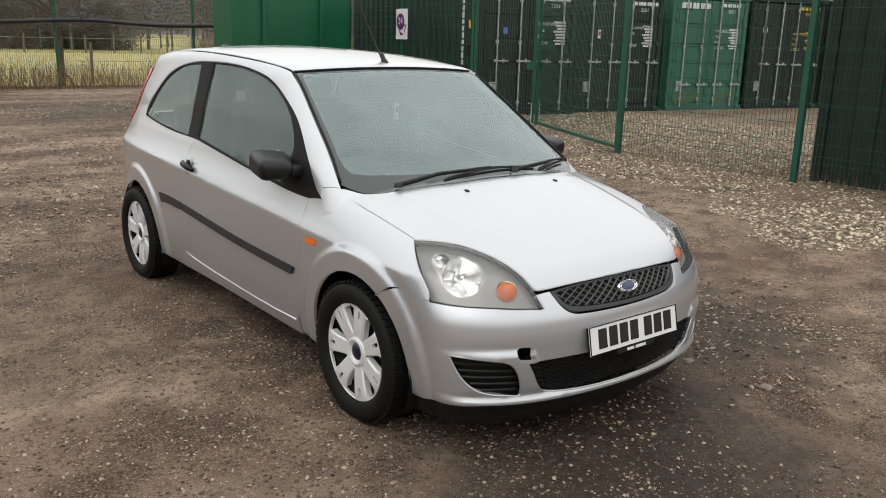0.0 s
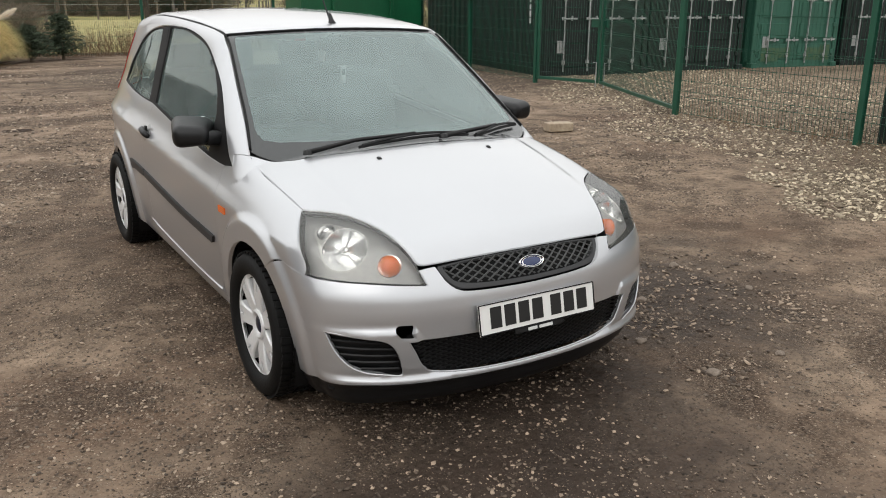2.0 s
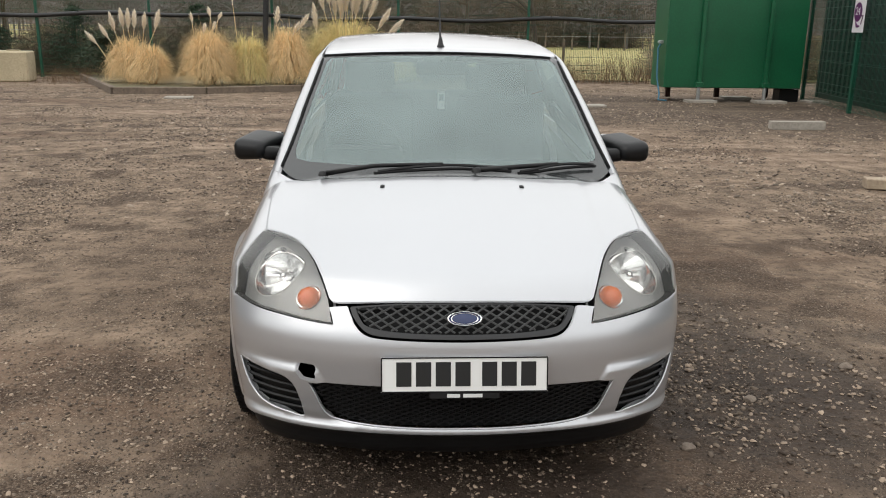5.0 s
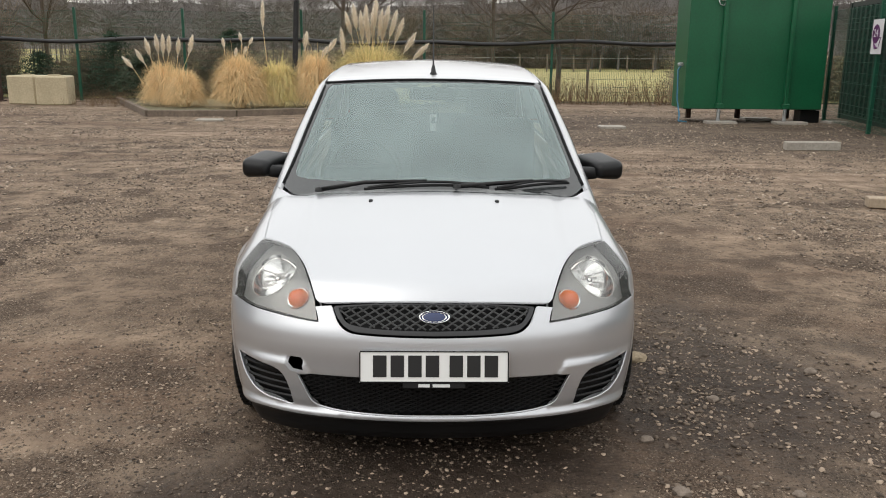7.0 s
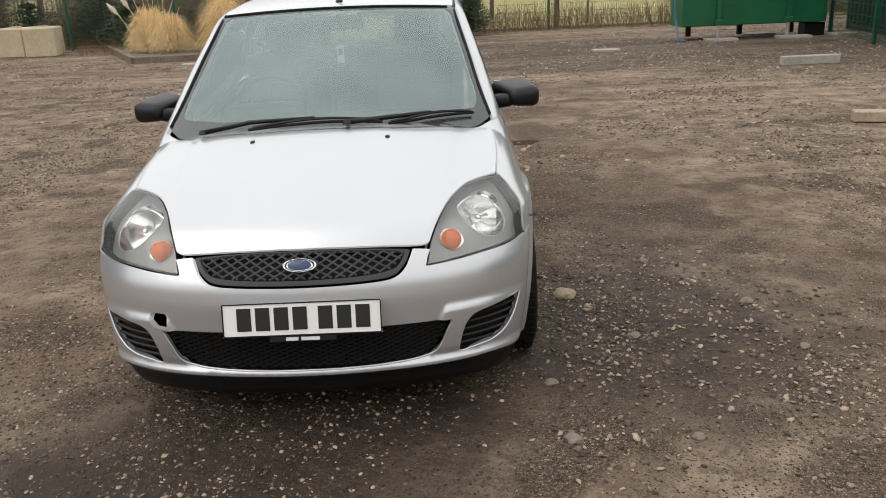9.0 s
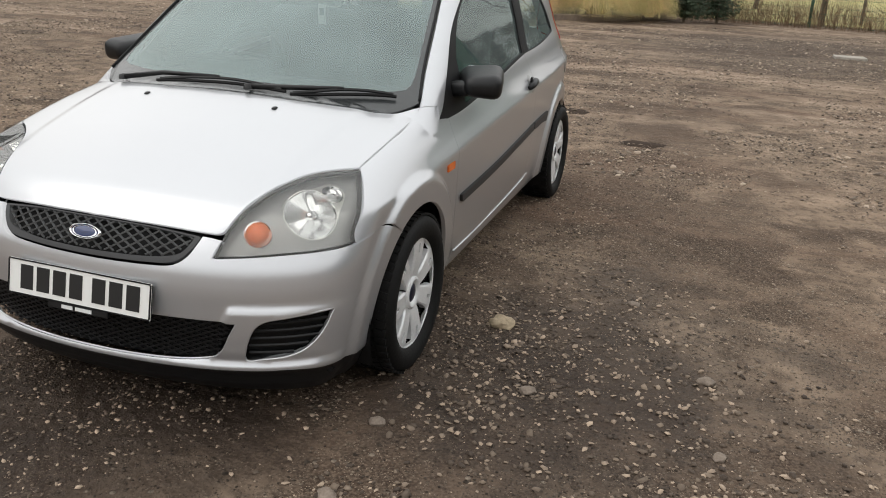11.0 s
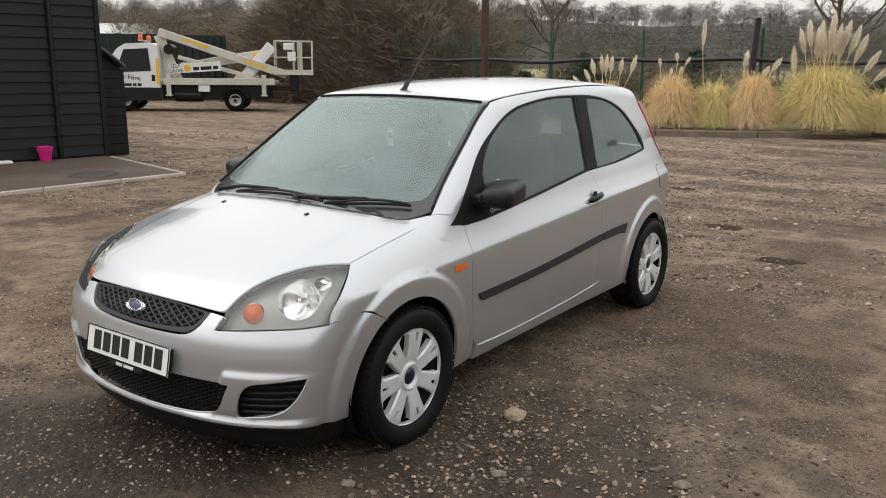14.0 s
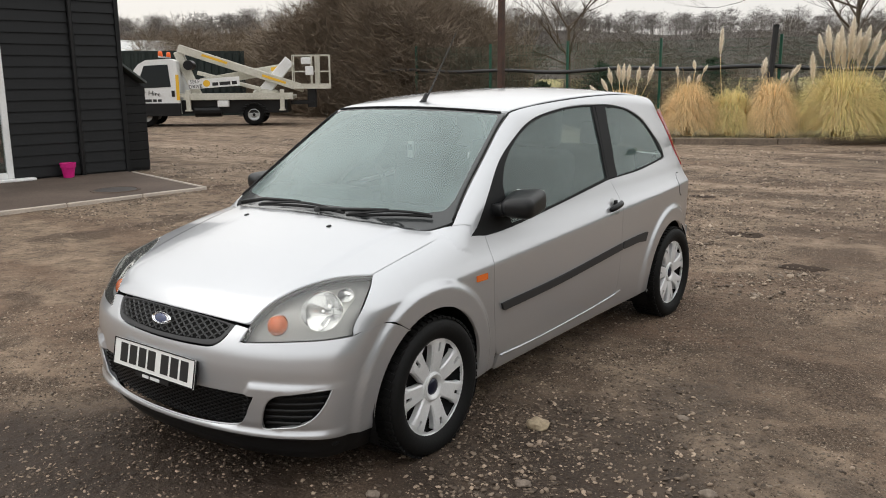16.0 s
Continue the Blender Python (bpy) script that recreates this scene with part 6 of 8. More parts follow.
def cushion(size, r, seg=4):
    """A box with generously rounded edges, centred."""
    bm = bmesh.new()
    bmesh.ops.create_cube(bm, size=1)
    for v in bm.verts:
        v.co = Vector((v.co.x * size[0], v.co.y * size[1], v.co.z * size[2]))
    bmesh.ops.bevel(bm, geom=bm.edges[:] + bm.verts[:], offset=min(r, min(size) * 0.49), segments=seg, profile=0.6, affect="EDGES")
    me = bpy.data.meshes.new("cushion")
    bm.to_mesh(me)
    bm.free()
    me.shade_smooth()
    return me


def mirrored(me):
    """The same mesh on the other side of x = 0."""
    m2 = me.copy()
    m2.transform(Matrix.Diagonal((-1, 1, 1, 1)))
    m2.flip_normals()
    return m2


def car_paint():
    """Silver metallic lacquer over fine flake, with a film of road dust."""
    m = mat("silver_car_paint", (0.545, 0.553, 0.573), (0.505, 0.513, 0.532), 0.33, 0.66, scale=1.2, fine=380, bump=0.0, coat=0.9)
    m.node_tree.nodes["Principled BSDF"].inputs["Coat Roughness"].default_value = 0.035
    return m


PAINT = car_paint()
TRIM = mat("dark_grey_bumper_plastic", (0.030, 0.031, 0.033), (0.022, 0.022, 0.024), 0.5, scale=5, fine=200, bump=0.1, dist=0.001)
SEAL = plain("black_rubber_seal", (0.007, 0.007, 0.0075), 0.6)
SEAL.node_tree.nodes["Principled BSDF"].inputs["Specular IOR Level"].default_value = 0.25
GLASS = thin_glass("car_window_glass", (0.60, 0.69, 0.66), dust_sheen=0.09, ior=1.55)
SCREEN_GLASS = thin_glass("windscreen_glass", (0.50, 0.60, 0.575), dust_sheen=0.17, rough=0.16)
LENS = thin_glass("headlamp_lens", (0.96, 0.955, 0.93), 0.9, 0.06, False, 1.5)
NET = mat("grey_grille_net", (0.085, 0.088, 0.09), (0.06, 0.062, 0.064), 0.4, scale=6, fine=120, bump=0.05)
CHROME = plain("bright_reflector", (0.93, 0.935, 0.94), 0.12, 1.0)
REFLECTOR = plain("hazed_reflector", (0.86, 0.865, 0.87), 0.16, 1.0)
SATIN = plain("satin_bezel", (0.62, 0.62, 0.60), 0.3, 0.8)
LAMP_GREY = mat("lamp_housing_grey", (0.36, 0.362, 0.36), (0.28, 0.283, 0.282), 0.35, 0.3, scale=8, fine=90, bump=0.02)
AMBER = plain("amber_indicator", (0.84, 0.17, 0.018), 0.2, 0.0, 0.6)
RED_LENS = plain("red_tail_lens", (0.42, 0.012, 0.012), 0.15, 0.0, 0.8)
CABIN = mat("dark_grey_cabin_plastic", (0.045, 0.046, 0.048), (0.03, 0.03, 0.032), 0.6, scale=6, fine=120, bump=0.1)
CLOTH = mat("charcoal_seat_cloth", (0.052, 0.054, 0.058), (0.03, 0.031, 0.034), 0.9, scale=8, fine=160, bump=0.3)
HEADLINING = mat("pale_grey_headlining", (0.42, 0.42, 0.40), (0.36, 0.36, 0.34), 0.9, scale=5, fine=120, bump=0.1)
WHEEL_SILVER = mat("silver_wheel_cover", (0.78, 0.785, 0.79), (0.68, 0.685, 0.69), 0.4, 0.25, scale=6, fine=120, bump=0.03, coat=0.4)
HUB_BLUE = plain("dark_blue_hub_cap", (0.004, 0.007, 0.022), 0.3, 0.0, 0.3)
BADGE_BLUE = plain("blue_enamel_oval", (0.010, 0.022, 0.085), 0.2, 0.2, 0.8)
PLATE_WHITE = plain("white_reflective_plate", (0.74, 0.74, 0.72), 0.35)

car = thing("car", "silver three-door hatchback with black mirrors and silver wheel covers", "car")

# ---- outlines, on the x > 0 side ----
arc = lambda hub, a0, a1, r=0.331, n=14: [(hub - r * math.cos(radians(a)), HUB_Z + r * math.sin(radians(a))) for a in np.linspace(a0, a1, n)]
hood_side = lift([(0.674, 0.572), (0.688, 0.76), (0.692, 0.92), (0.694, 1.062)], "z")
lamp_top = lift([(0.427, 0.182), (0.447, 0.225), (0.474, 0.295), (0.502, 0.362), (0.548, 0.448), (0.605, 0.512), (0.674, 0.572)], "z")
lamp_out = lift([(0.575, 0.768), (0.508, 0.734), (0.422, 0.676), (0.380, 0.624), (0.371, 0.593)], "x")
lamp_low = lift([(0.735, 0.590), (0.69, 0.585), (0.6, 0.580), (0.5, 0.572), (0.411, 0.566)], "y")
lamp_in = lift([(0.411, 0.566), (0.418, 0.59), (0.427, 0.612)], "y")
seam_bumper = lift([(0.371, 0.593), (0.456, 0.607), (0.524, 0.611), (0.581, 0.589), (0.640, 0.553)], "x")
door_front = [(1.223, 0.828), (1.229, 0.748), (1.227, 0.624), (1.248, 0.464), (1.287, 0.300), (1.319, 0.258)]
door_low = [(1.319, 0.262), (1.727, 0.257), (2.231, 0.276), (2.493, 0.298), (2.530, 0.325)]
door_rear = [(2.530, 0.325), (2.538, 0.391), (2.534, 0.572), (2.525, 0.717), (2.531, 0.851), (2.488, 0.945)]
belt = [(2.488, 0.945), (1.825, 0.873), (1.443, 0.836), (1.223, 0.828)]
window_top = [(2.507, 1.106), (2.541, 1.258), (2.544, 1.349), (2.294, 1.349), (2.030, 1.329), (1.815, 1.289), (1.626, 1.212), (1.461, 1.119), (1.303, 0.977), (1.196, 0.881), (1.127, 0.839)]


def both(name, build, material, label="", parent=car):
    """The same part on either side of the car; build(flip) gives its mesh."""
    return [part(name, build(f), material, parent, label) for f in (False, True)]


# front bumper, one moulding across the car
def bumper():
    half = []
    arch = lift(arc(HUB_F, -12, 61), "x")
    half += [bend(lift([(x, 0.220) for x in (0.0, 0.2, 0.4, 0.55, 0.65)], "y") + [arch[0]], 0.02)]
    half += [bend(arch, 0.016)]
    half += [bend(seam_bumper[::-1], 0.016), bend([seam_bumper[0]] + lamp_low[1:], 0.016), bend(lamp_in, 0.016)]
    top = lift([(0.427, 0.612), (0.40, 0.617), (0.366, 0.620)], "y")
    half += [bend(top, 0.016), bend(lift([(0.366, 0.620), (0.352, 0.590), (0.338, 0.566), (0.30, 0.541), (0.22, 0.533), (0.1, 0.530), (0, 0.529)], "y"), 0.016)]
    right = np.array([p for h in half for p in h] + [lift([(0, 0.529)], "y")[0]])
    left = right[::-1][1:-1] * (-1, 1, 1)
    out = np.concatenate([right, left])
    low = bend(lift([(0, 0.240), (0.136, 0.240), (0.28, 0.243), (0.38, 0.250)], "y") + lift([(0.425, 0.262), (0.452, 0.292), (0.472, 0.335), (0.494, 0.377)], "y"), 0.014)
    low = np.array(low + bend(lift([(0.492, 0.377), (0.3, 0.379), (0.0, 0.380)], "y"), 0.014))
    low = np.concatenate([low, low[::-1][1:-1] * (-1, 1, 1)])
    fog = loop([lift([(0.733, 0.410), (0.710, 0.343), (0.675, 0.293), (0.625, 0.265)], "y"), lift([(0.562, 0.255), (0.510, 0.253)], "y"), lift([(0.518, 0.308), (0.538, 0.357), (0.572, 0.386)], "y"), lift([(0.64, 0.398), (0.70, 0.406)], "y")], 0.010)
    hole = loop([lift([(-0.470, 0.390), (-0.470, 0.425)], "y"), lift([(-0.478, 0.434), (-0.520, 0.434)], "y"), lift([(-0.530, 0.425), (-0.530, 0.407)], "y"), lift([(-0.515, 0.388), (-0.478, 0.386)], "y")], 0.008)
    fog2 = fog[::-1] * (-1, 1, 1)
    b = part("front_bumper", skin(FRONT, out, [low, fog, fog2, hole], 0.0125, rim=0.022), PAINT, car, "silver front bumper with a missing towing-eye cover")
    return b, low, fog


front_bumper, LOW_GRILLE, FOG = bumper()


def lattice(outline, chart, off, pitch_u, pitch_v, r, thick=0.006, wave=0.0):
    """A net of diamond bars over an outline, laid on the shape."""
    o = chart.to2d(outline)
    lo, hi = o.min(0), o.max(0)
    s = Soup()
    span = hi[0] - lo[0] + (hi[1] - lo[1]) * pitch_u / pitch_v
    for sign in (1, -1):
        u0 = lo[0] - (hi[1] - lo[1]) * pitch_u / pitch_v
        while u0 < hi[0] + span:
            t = np.linspace(0, 1, 26)
            q = np.stack([u0 + sign * t * (hi[1] - lo[1]) * pitch_u / pitch_v, lo[1] + t * (hi[1] - lo[1])], 1)
            ok = inside(o, q)
            run = []
            for k in range(len(q) + 1):
                if k < len(q) and ok[k]:
                    run.append(q[k])
                elif len(run) > 1:
                    p3 = chart.to3d(np.array(run), off + (thick if sign > 0 else 0) * 0.3)
                    s.tube([tuple(v) for v in p3], r, 4, False)
                    run = []
                else:
                    run = []
            u0 += pitch_u
    return s


def grilles():
    # upper grille: dark band, diamond net and a backing
    top = [(0, 0.634), (0.2, 0.630), (0.355, 0.617)]
    bot = [(0.362, 0.612), (0.345, 0.580), (0.30, 0.545), (0.2, 0.536), (0, 0.533)]
    half = bend(lift(top, "y") + lift(bot[:1], "y"), 0.014) + bend(lift(bot, "y"), 0.014)
    half = np.array(half + [lift([(0, 0.533)], "y")[0]])
    out = np.concatenate([half, half[::-1][1:-1] * (-1, 1, 1)])
    inn = [(0, 0.629), (0.2, 0.625), (0.342, 0.612), (0.329, 0.587), (0.30, 0.565), (0.2, 0.553), (0, 0.549)]
    h = np.array(bend(lift(inn[:3], "y"), 0.014) + bend(lift(inn[2:], "y"), 0.014) + [lift(inn[-1:], "y")[0]])
    hole = np.concatenate([h, h[::-1][1:-1] * (-1, 1, 1)])
    g = part("upper_grille", skin(FRONT, out, [hole], 0.014, -0.006, 0.001, 0.03), TRIM, car, "dark grey plastic grille surround")
    part("grille_net", lattice(hole, FRONT, -0.010, 0.040, 0.023, 0.0034), NET, g, "black diamond mesh", fix=False)
    part("grille_backing", skin(FRONT, out, [], 0.03, -0.045, 0.0, 0), SEAL, g)
    # lower grille
    g = part("lower_grille", skin(FRONT, LOW_GRILLE, [], 0.03, -0.05, -0.012, 0), SEAL, car, "black lower air intake")
    part("grille_net", lattice(LOW_GRILLE, FRONT, -0.018, 0.034, 0.0155, 0.0034), BLACK_PLASTIC, g, "black diamond mesh", fix=False)
    edge = FRONT.to3d(shrink(FRONT.to2d(LOW_GRILLE), -0.001), -0.006)
    part("intake_lip", Soup().tube([tuple(v) for v in edge] + [tuple(edge[0])], 0.0035, 8, False), PAINT, g, "silver rounded lip of the intake", smooth=True)
    for f in (False, True):
        g = part("fog_insert", skin(FRONT, FOG, [], 0.02, -0.04, -0.01, 0, f), BLACK_PLASTIC, car, "black slatted blank in the fog lamp recess")
        o = FRONT.to2d(FOG)
        edge = FRONT.to3d(shrink(o, -0.001), -0.005) * ((-1, 1, 1) if f else (1, 1, 1))
        part("recess_lip", Soup().tube([tuple(v) for v in edge] + [tuple(edge[0])], 0.0045, 8, False), PAINT, g, "bright rounded lip of the recess", smooth=True)
        for z in (0.275, 0.300, 0.325, 0.35, 0.375, 0.397):
            us = np.arange(o[:, 0].min(), o[:, 0].max(), 0.012)
            q = np.stack([us, 0 * us + z + 0.06 * (us - us.mean()) * 0.4], 1)
            q = q[inside(o, q)]
            if len(q) > 1:
                p = FRONT.to3d(q, -0.022) * ((-1, 1, 1) if f else (1, 1, 1))
                part("slat", Soup().tube([tuple(v) for v in p], 0.0055, 6), BLACK_PLASTIC, g)
    # black chin lip
    lip = np.array(bend(lift([(x, 0.214) for x in (0, 0.3, 0.55, 0.66)], "y") + lift([(0.50, 0.212)], "x"), 0.02) + bend(lift([(0.52, 0.125)], "x") + lift([(x, 0.118) for x in (0.6, 0.4, 0.2, 0)], "y"), 0.02))
    lip = np.concatenate([lip, lip[::-1][1:-1] * (-1, 1, 1)])
    part("chin_spoiler", skin(FRONT, lip, [], 0.025, -0.006, 0.0, 0.02), BLACK_PLASTIC, car, "black plastic chin spoiler")


grilles()


def plate():
    p = part("number_plate", Soup().box((0, 0, 0), (0.52, 0.004, 0.111), bevel=0.0015), PLATE_WHITE, car, "white number plate", at=pose(0.0, 0.040, 0.433, -11, 0, 0))
    s = Soup()
    for z in (-0.0535, 0.0535):
        s.box((0, -0.003, z), (0.516, 0.003, 0.004))
    for x in (-0.258, 0.258):
        s.box((x, -0.003, 0), (0.004, 0.003, 0.103))
    part("plate_border", s, SEAL, p, "thin black border")
    x = -0.214
    for k in range(7):
        part("character_bar", Soup().box((x + 0.025, -0.003, 0.002), (0.047, 0.002, 0.076), bevel=0.0008), BLACK_MARK, p, "black bar")
        x += 0.061 + (0.022 if k == 3 else 0)
    part("plate_holder", Soup().box((0, 0.012, 0.0), (0.5, 0.022, 0.1), bevel=0.004).box((0, 0.004, -0.066), (0.22, 0.01, 0.02), bevel=0.002), BLACK_PLASTIC, p)
    for x, w in ((-0.035, 0.04), (0.025, 0.06)):
        part("dealer_bar", Soup().box((x, -0.003, -0.066), (w, 0.002, 0.011)), WHITE_MARK, p, "small white bar")
    b = part("badge", Soup().lathe([(0, 0.006), (0.6, 0.0055), (0.9, 0.003), (0.93, 0)], 32), BADGE_BLUE, car, "blue oval badge", smooth=True, at=pose(0, 0.094, 0.596, 62, 0, 0) @ Matrix.Diagonal((0.056, 0.023, 1, 1)))
    part("badge_rim", Soup().lathe([(0.86, 0.002), (0.9, 0.007), (0.98, 0.007), (1.02, 0.0)], 32), CHROME, b, "chrome rim", smooth=True)
    part("badge_line", Soup().lathe([(0.70, 0.005), (0.72, 0.0065), (0.76, 0.0062), (0.78, 0.004)], 32), CHROME, b, "thin pale line", smooth=True)


plate()

# hood
half = bend(lift([(0.0, 0.133), (0.15, 0.138), (0.3, 0.152), (0.40, 0.168), (0.427, 0.180)], "z"), 0.018) + bend(lamp_top, 0.018) + bend(hood_side, 0.02) + bend([hood_side[-1]] + lift([(0.60, 0.965), (0.45, 0.897), (0.25, 0.848), (0, 0.832)], "z"), 0.02)
half = np.array(half + lift([(0, 0.832)], "z"))
hood_out = np.concatenate([half, half[::-1][1:-1] * (-1, 1, 1)])
hood = part("bonnet", skin(TOP, hood_out, [], 0.015, gap=0.0028, rim=0.018), PAINT, car)
for sx in (-1, 1):
    j = part("washer_jet", cushion((0.018, 0.022, 0.014), 0.006, 2), BLACK_PLASTIC, car, "black washer jet", at=pose(0.264 * sx, 0.76, 0.886, 12, 0, 0))


def fender(f):
    segs = [hood_side, [hood_side[-1]] + lift([(1.125, 0.888)], "x"), lift([(1.125, 0.888), (1.098, 0.846)], "x"), lift([(1.098, 0.846), (1.178, 0.838)], "x"), lift(door_front[:-1] + [(1.285, 0.20)], "x"), lift([(1.285, 0.20), (1.12, 0.195)], "x"), lift(arc(HUB_F, 193, 61), "x"), seam_bumper[::-1], lamp_out[::-1][:-1]]
    return skin(SHOULDER, loop(segs), [], 0.0105, gap=0.0022, rim=0.016, flip=f)


both("front_wing", fender, PAINT)
for f in (False, True):
    ind = lift([(1.088, 0.678), (1.170, 0.678), (1.170, 0.649), (1.091, 0.650)], "x")
    part("side_repeater", skin(SIDE_CHART, loop([[ind[0]], [ind[1]], [ind[2]], [ind[3]]], 0.008), [], 0.01, 0.006, 0.001, 0.008, f), AMBER, car, "amber side repeater lamp")


# doors: skin, black window frame, glass, trim
def door(f):
    sx = -1 if f else 1
    out = loop([lift(door_front, "x"), lift(door_low, "x"), lift(door_rear, "x"), lift(belt, "x")])
    d = part("door", skin(SIDE_CHART, out, [], 0.014, gap=0.0024, rim=0.016, flip=f), PAINT, car)
    glass = [[(1.446, 0.852), (1.448, 1.016)], [(1.448, 1.022), (1.505, 1.108), (1.645, 1.206), (1.868, 1.289), (2.225, 1.336), (2.518, 1.341)], [(2.518, 1.341), (2.494, 1.144), (2.463, 0.961)], [(2.463, 0.957), (1.859, 0.889), (1.446, 0.849)]]
    go = loop([lift(s, "x") for s in glass])
    fr = loop([lift(belt, "x"), lift([(1.223, 0.828), (1.127, 0.839)], "x"), lift(window_top[::-1], "x")[:-3], lift([(2.544, 1.349), (2.541, 1.258), (2.507, 1.106), (2.488, 0.945)], "x")])
    part("window_frame", skin(SIDE_CHART, fr, [go], 0.02, 0.001, 0.0015, 0.02, f), SEAL, d, "black window frame")
    g = part("window_glass", skin(SIDE_CHART, go, [], 0.03, -0.008, -0.004, 0, f), GLASS, d, "clear tinted glass")
    g.visible_shadow = False
    st = loop([lift([(1.290, 0.511), (1.833, 0.532), (2.525, 0.584)], "x"), lift([(2.525, 0.584), (2.527, 0.547)], "x"), lift([(2.527, 0.547), (1.832, 0.496), (1.313, 0.476)], "x"), lift([(1.306, 0.479)], "x")])
    part("rub_strip", skin(SIDE_CHART, st, [], 0.02, 0.012, 0.0, 0.013, f), TRIM, d, "dark grey rubbing strip")
    # handle: bar over a round dished recess, its shade put into darker silver
    c = lift([(2.436, 0.800)], "x")[0]
    ring = [lift([(2.444 + 0.044 * math.cos(a), 0.803 + 0.044 * math.sin(a)) for a in np.linspace(0, math.tau, 21)[:-1]], "x")]
    part("handle_recess", skin(SIDE_CHART, loop(ring, 0.01), [], 0.012, 0.0012, 0.0, 0.003, f), mat("shaded_silver", (0.42, 0.425, 0.43), None, 0.35, 0.7, coat=0.8, mix=0.15) if not f else bpy.data.materials["shaded_silver"], d, "dished handle recess")
    p = [(2.371, 0.794), (2.407, 0.804), (2.449, 0.810), (2.490, 0.814), (2.514, 0.818)]
    q = [(sx * (a[0] + 0.022 * h), a[1], a[2]) for a, h in zip(lift(p, "x"), (0.5, 1, 1.1, 1, 0.6))]
    part("handle", Soup().tube(q, [0.012, 0.017, 0.017, 0.016, 0.012], 10), BLACK_PLASTIC, d, "black pull handle", smooth=True)
    part("lock_pad", cushion((0.010, 0.034, 0.028), 0.004, 2), BLACK_PLASTIC, d, at=pose(sx * (c[0] + 0.001), 2.446, 0.826))
    # mirror on the front corner of the window
    me = cushion((0.178, 0.26, 0.108), 0.048, 5)
    for v in me.vertices:
        # lower towards the car, narrower towards the front
        inn, fore = max(0, -sx * v.co.x / 0.0875), max(0, -v.co.y / 0.125)
        v.co.z *= (1 - 0.25 * inn) * (1 - 0.18 * fore)
        v.co.x *= 1 - 0.22 * fore
    m = part("mirror", me, BLACK_PLASTIC, d, "black plastic door mirror", at=pose(sx * 0.822, 1.42, 0.947, 3, 0, 18 * sx))
    part("mirror_glass", Soup().box((0, 0, 0), (0.125, 0.004, 0.084), bevel=0.0015), CHROME, d, "mirror glass", at=pose(sx * 0.822, 1.42, 0.947, 3, 0, 18 * sx) @ pose(0.006 * sx, 0.1295, 0))
    part("mirror_arm", cushion((0.15, 0.10, 0.06), 0.026, 4), BLACK_PLASTIC, d, at=pose(sx * 0.735, 1.365, 0.922, 0, -8 * sx, -12 * sx))
    card = loop([lift([(1.245, 0.820), (1.276, 0.290)], "x"), lift([(1.276, 0.290), (2.504, 0.291)], "x"), lift([(2.504, 0.291), (2.482, 0.932)], "x"), lift([(2.482, 0.932), (1.824, 0.866)], "x")], 0.05)
    part("door_card", skin(SIDE_CHART, card, [], 0.06, -0.07, 0.0, 0, f), CABIN, d, "dark grey door trim")


door(False)
door(True)


# body side: windscreen pillar, roof rail, rear quarter, sill
def body_side(f):
    pillar = [hood_side[-1]] + lift([(0.655, 1.22), (0.615, 1.42), (0.578, 1.60), (0.560, 1.715)], "z")
    ditch = lift([(0.560, 1.715), (0.563, 1.9), (0.566, 2.3), (0.562, 2.7), (0.548, 3.1), (0.515, 3.42)], "z")
    rear = [lift([(0.515, 3.42)], "z")[0]] + lift([(3.45, 1.285), (3.535, 1.175), (3.62, 1.015), (3.66, 0.925)], "x")
    low = lift([(3.66, 0.925), (3.68, 0.80), (3.69, 0.62), (3.68, 0.45), (3.65, 0.28)], "x")
    sill = lift([(3.65, 0.28), (3.615, 0.235)], "x")
    arch = lift(arc(HUB_R, 187, -12), "x")
    front = lift([(3.00, 0.212), (2.24, 0.198), (1.31, 0.183)], "x")
    sill_end = lift([(1.306, 0.195)], "x")
    quarter = lift([(2.488, 0.945), (2.916, 0.960), (3.360, 0.993)], "x")
    window = lift([(3.360, 0.995), (3.362, 1.057), (3.269, 1.153), (3.150, 1.248), (2.976, 1.308), (2.772, 1.339), (2.568, 1.351), (2.292, 1.351)] + window_top[4:], "x")
    tri = lift([(1.127, 0.839), (1.147, 0.883)], "x")
    out = loop([pillar[:-1], ditch[:-1], rear[:-1], low[:-1], sill[:-1], arch, front, sill_end, lift(door_low, "x")[:-1], lift(door_rear, "x")[:-1], quarter, window[:-1], tri[:1], tri[1:]], 0.018)
    return skin(SHOULDER, out, [], 0.0135, gap=0.0018, rim=0.016, flip=f)


def pillar_foot(f):
    """The panel behind the joint of wing and pillar."""
    return skin(SIDE_CHART, loop([lift([(1.09, 0.80), (1.09, 0.885)], "x"), lift([(1.10, 0.90), (1.20, 0.925)], "x"), lift([(1.21, 0.90), (1.19, 0.80)], "x")], 0.02), [], 0.015, -0.005, 0, 0, f)


both("body_side", body_side, PAINT)
both("pillar_foot", pillar_foot, PAINT)


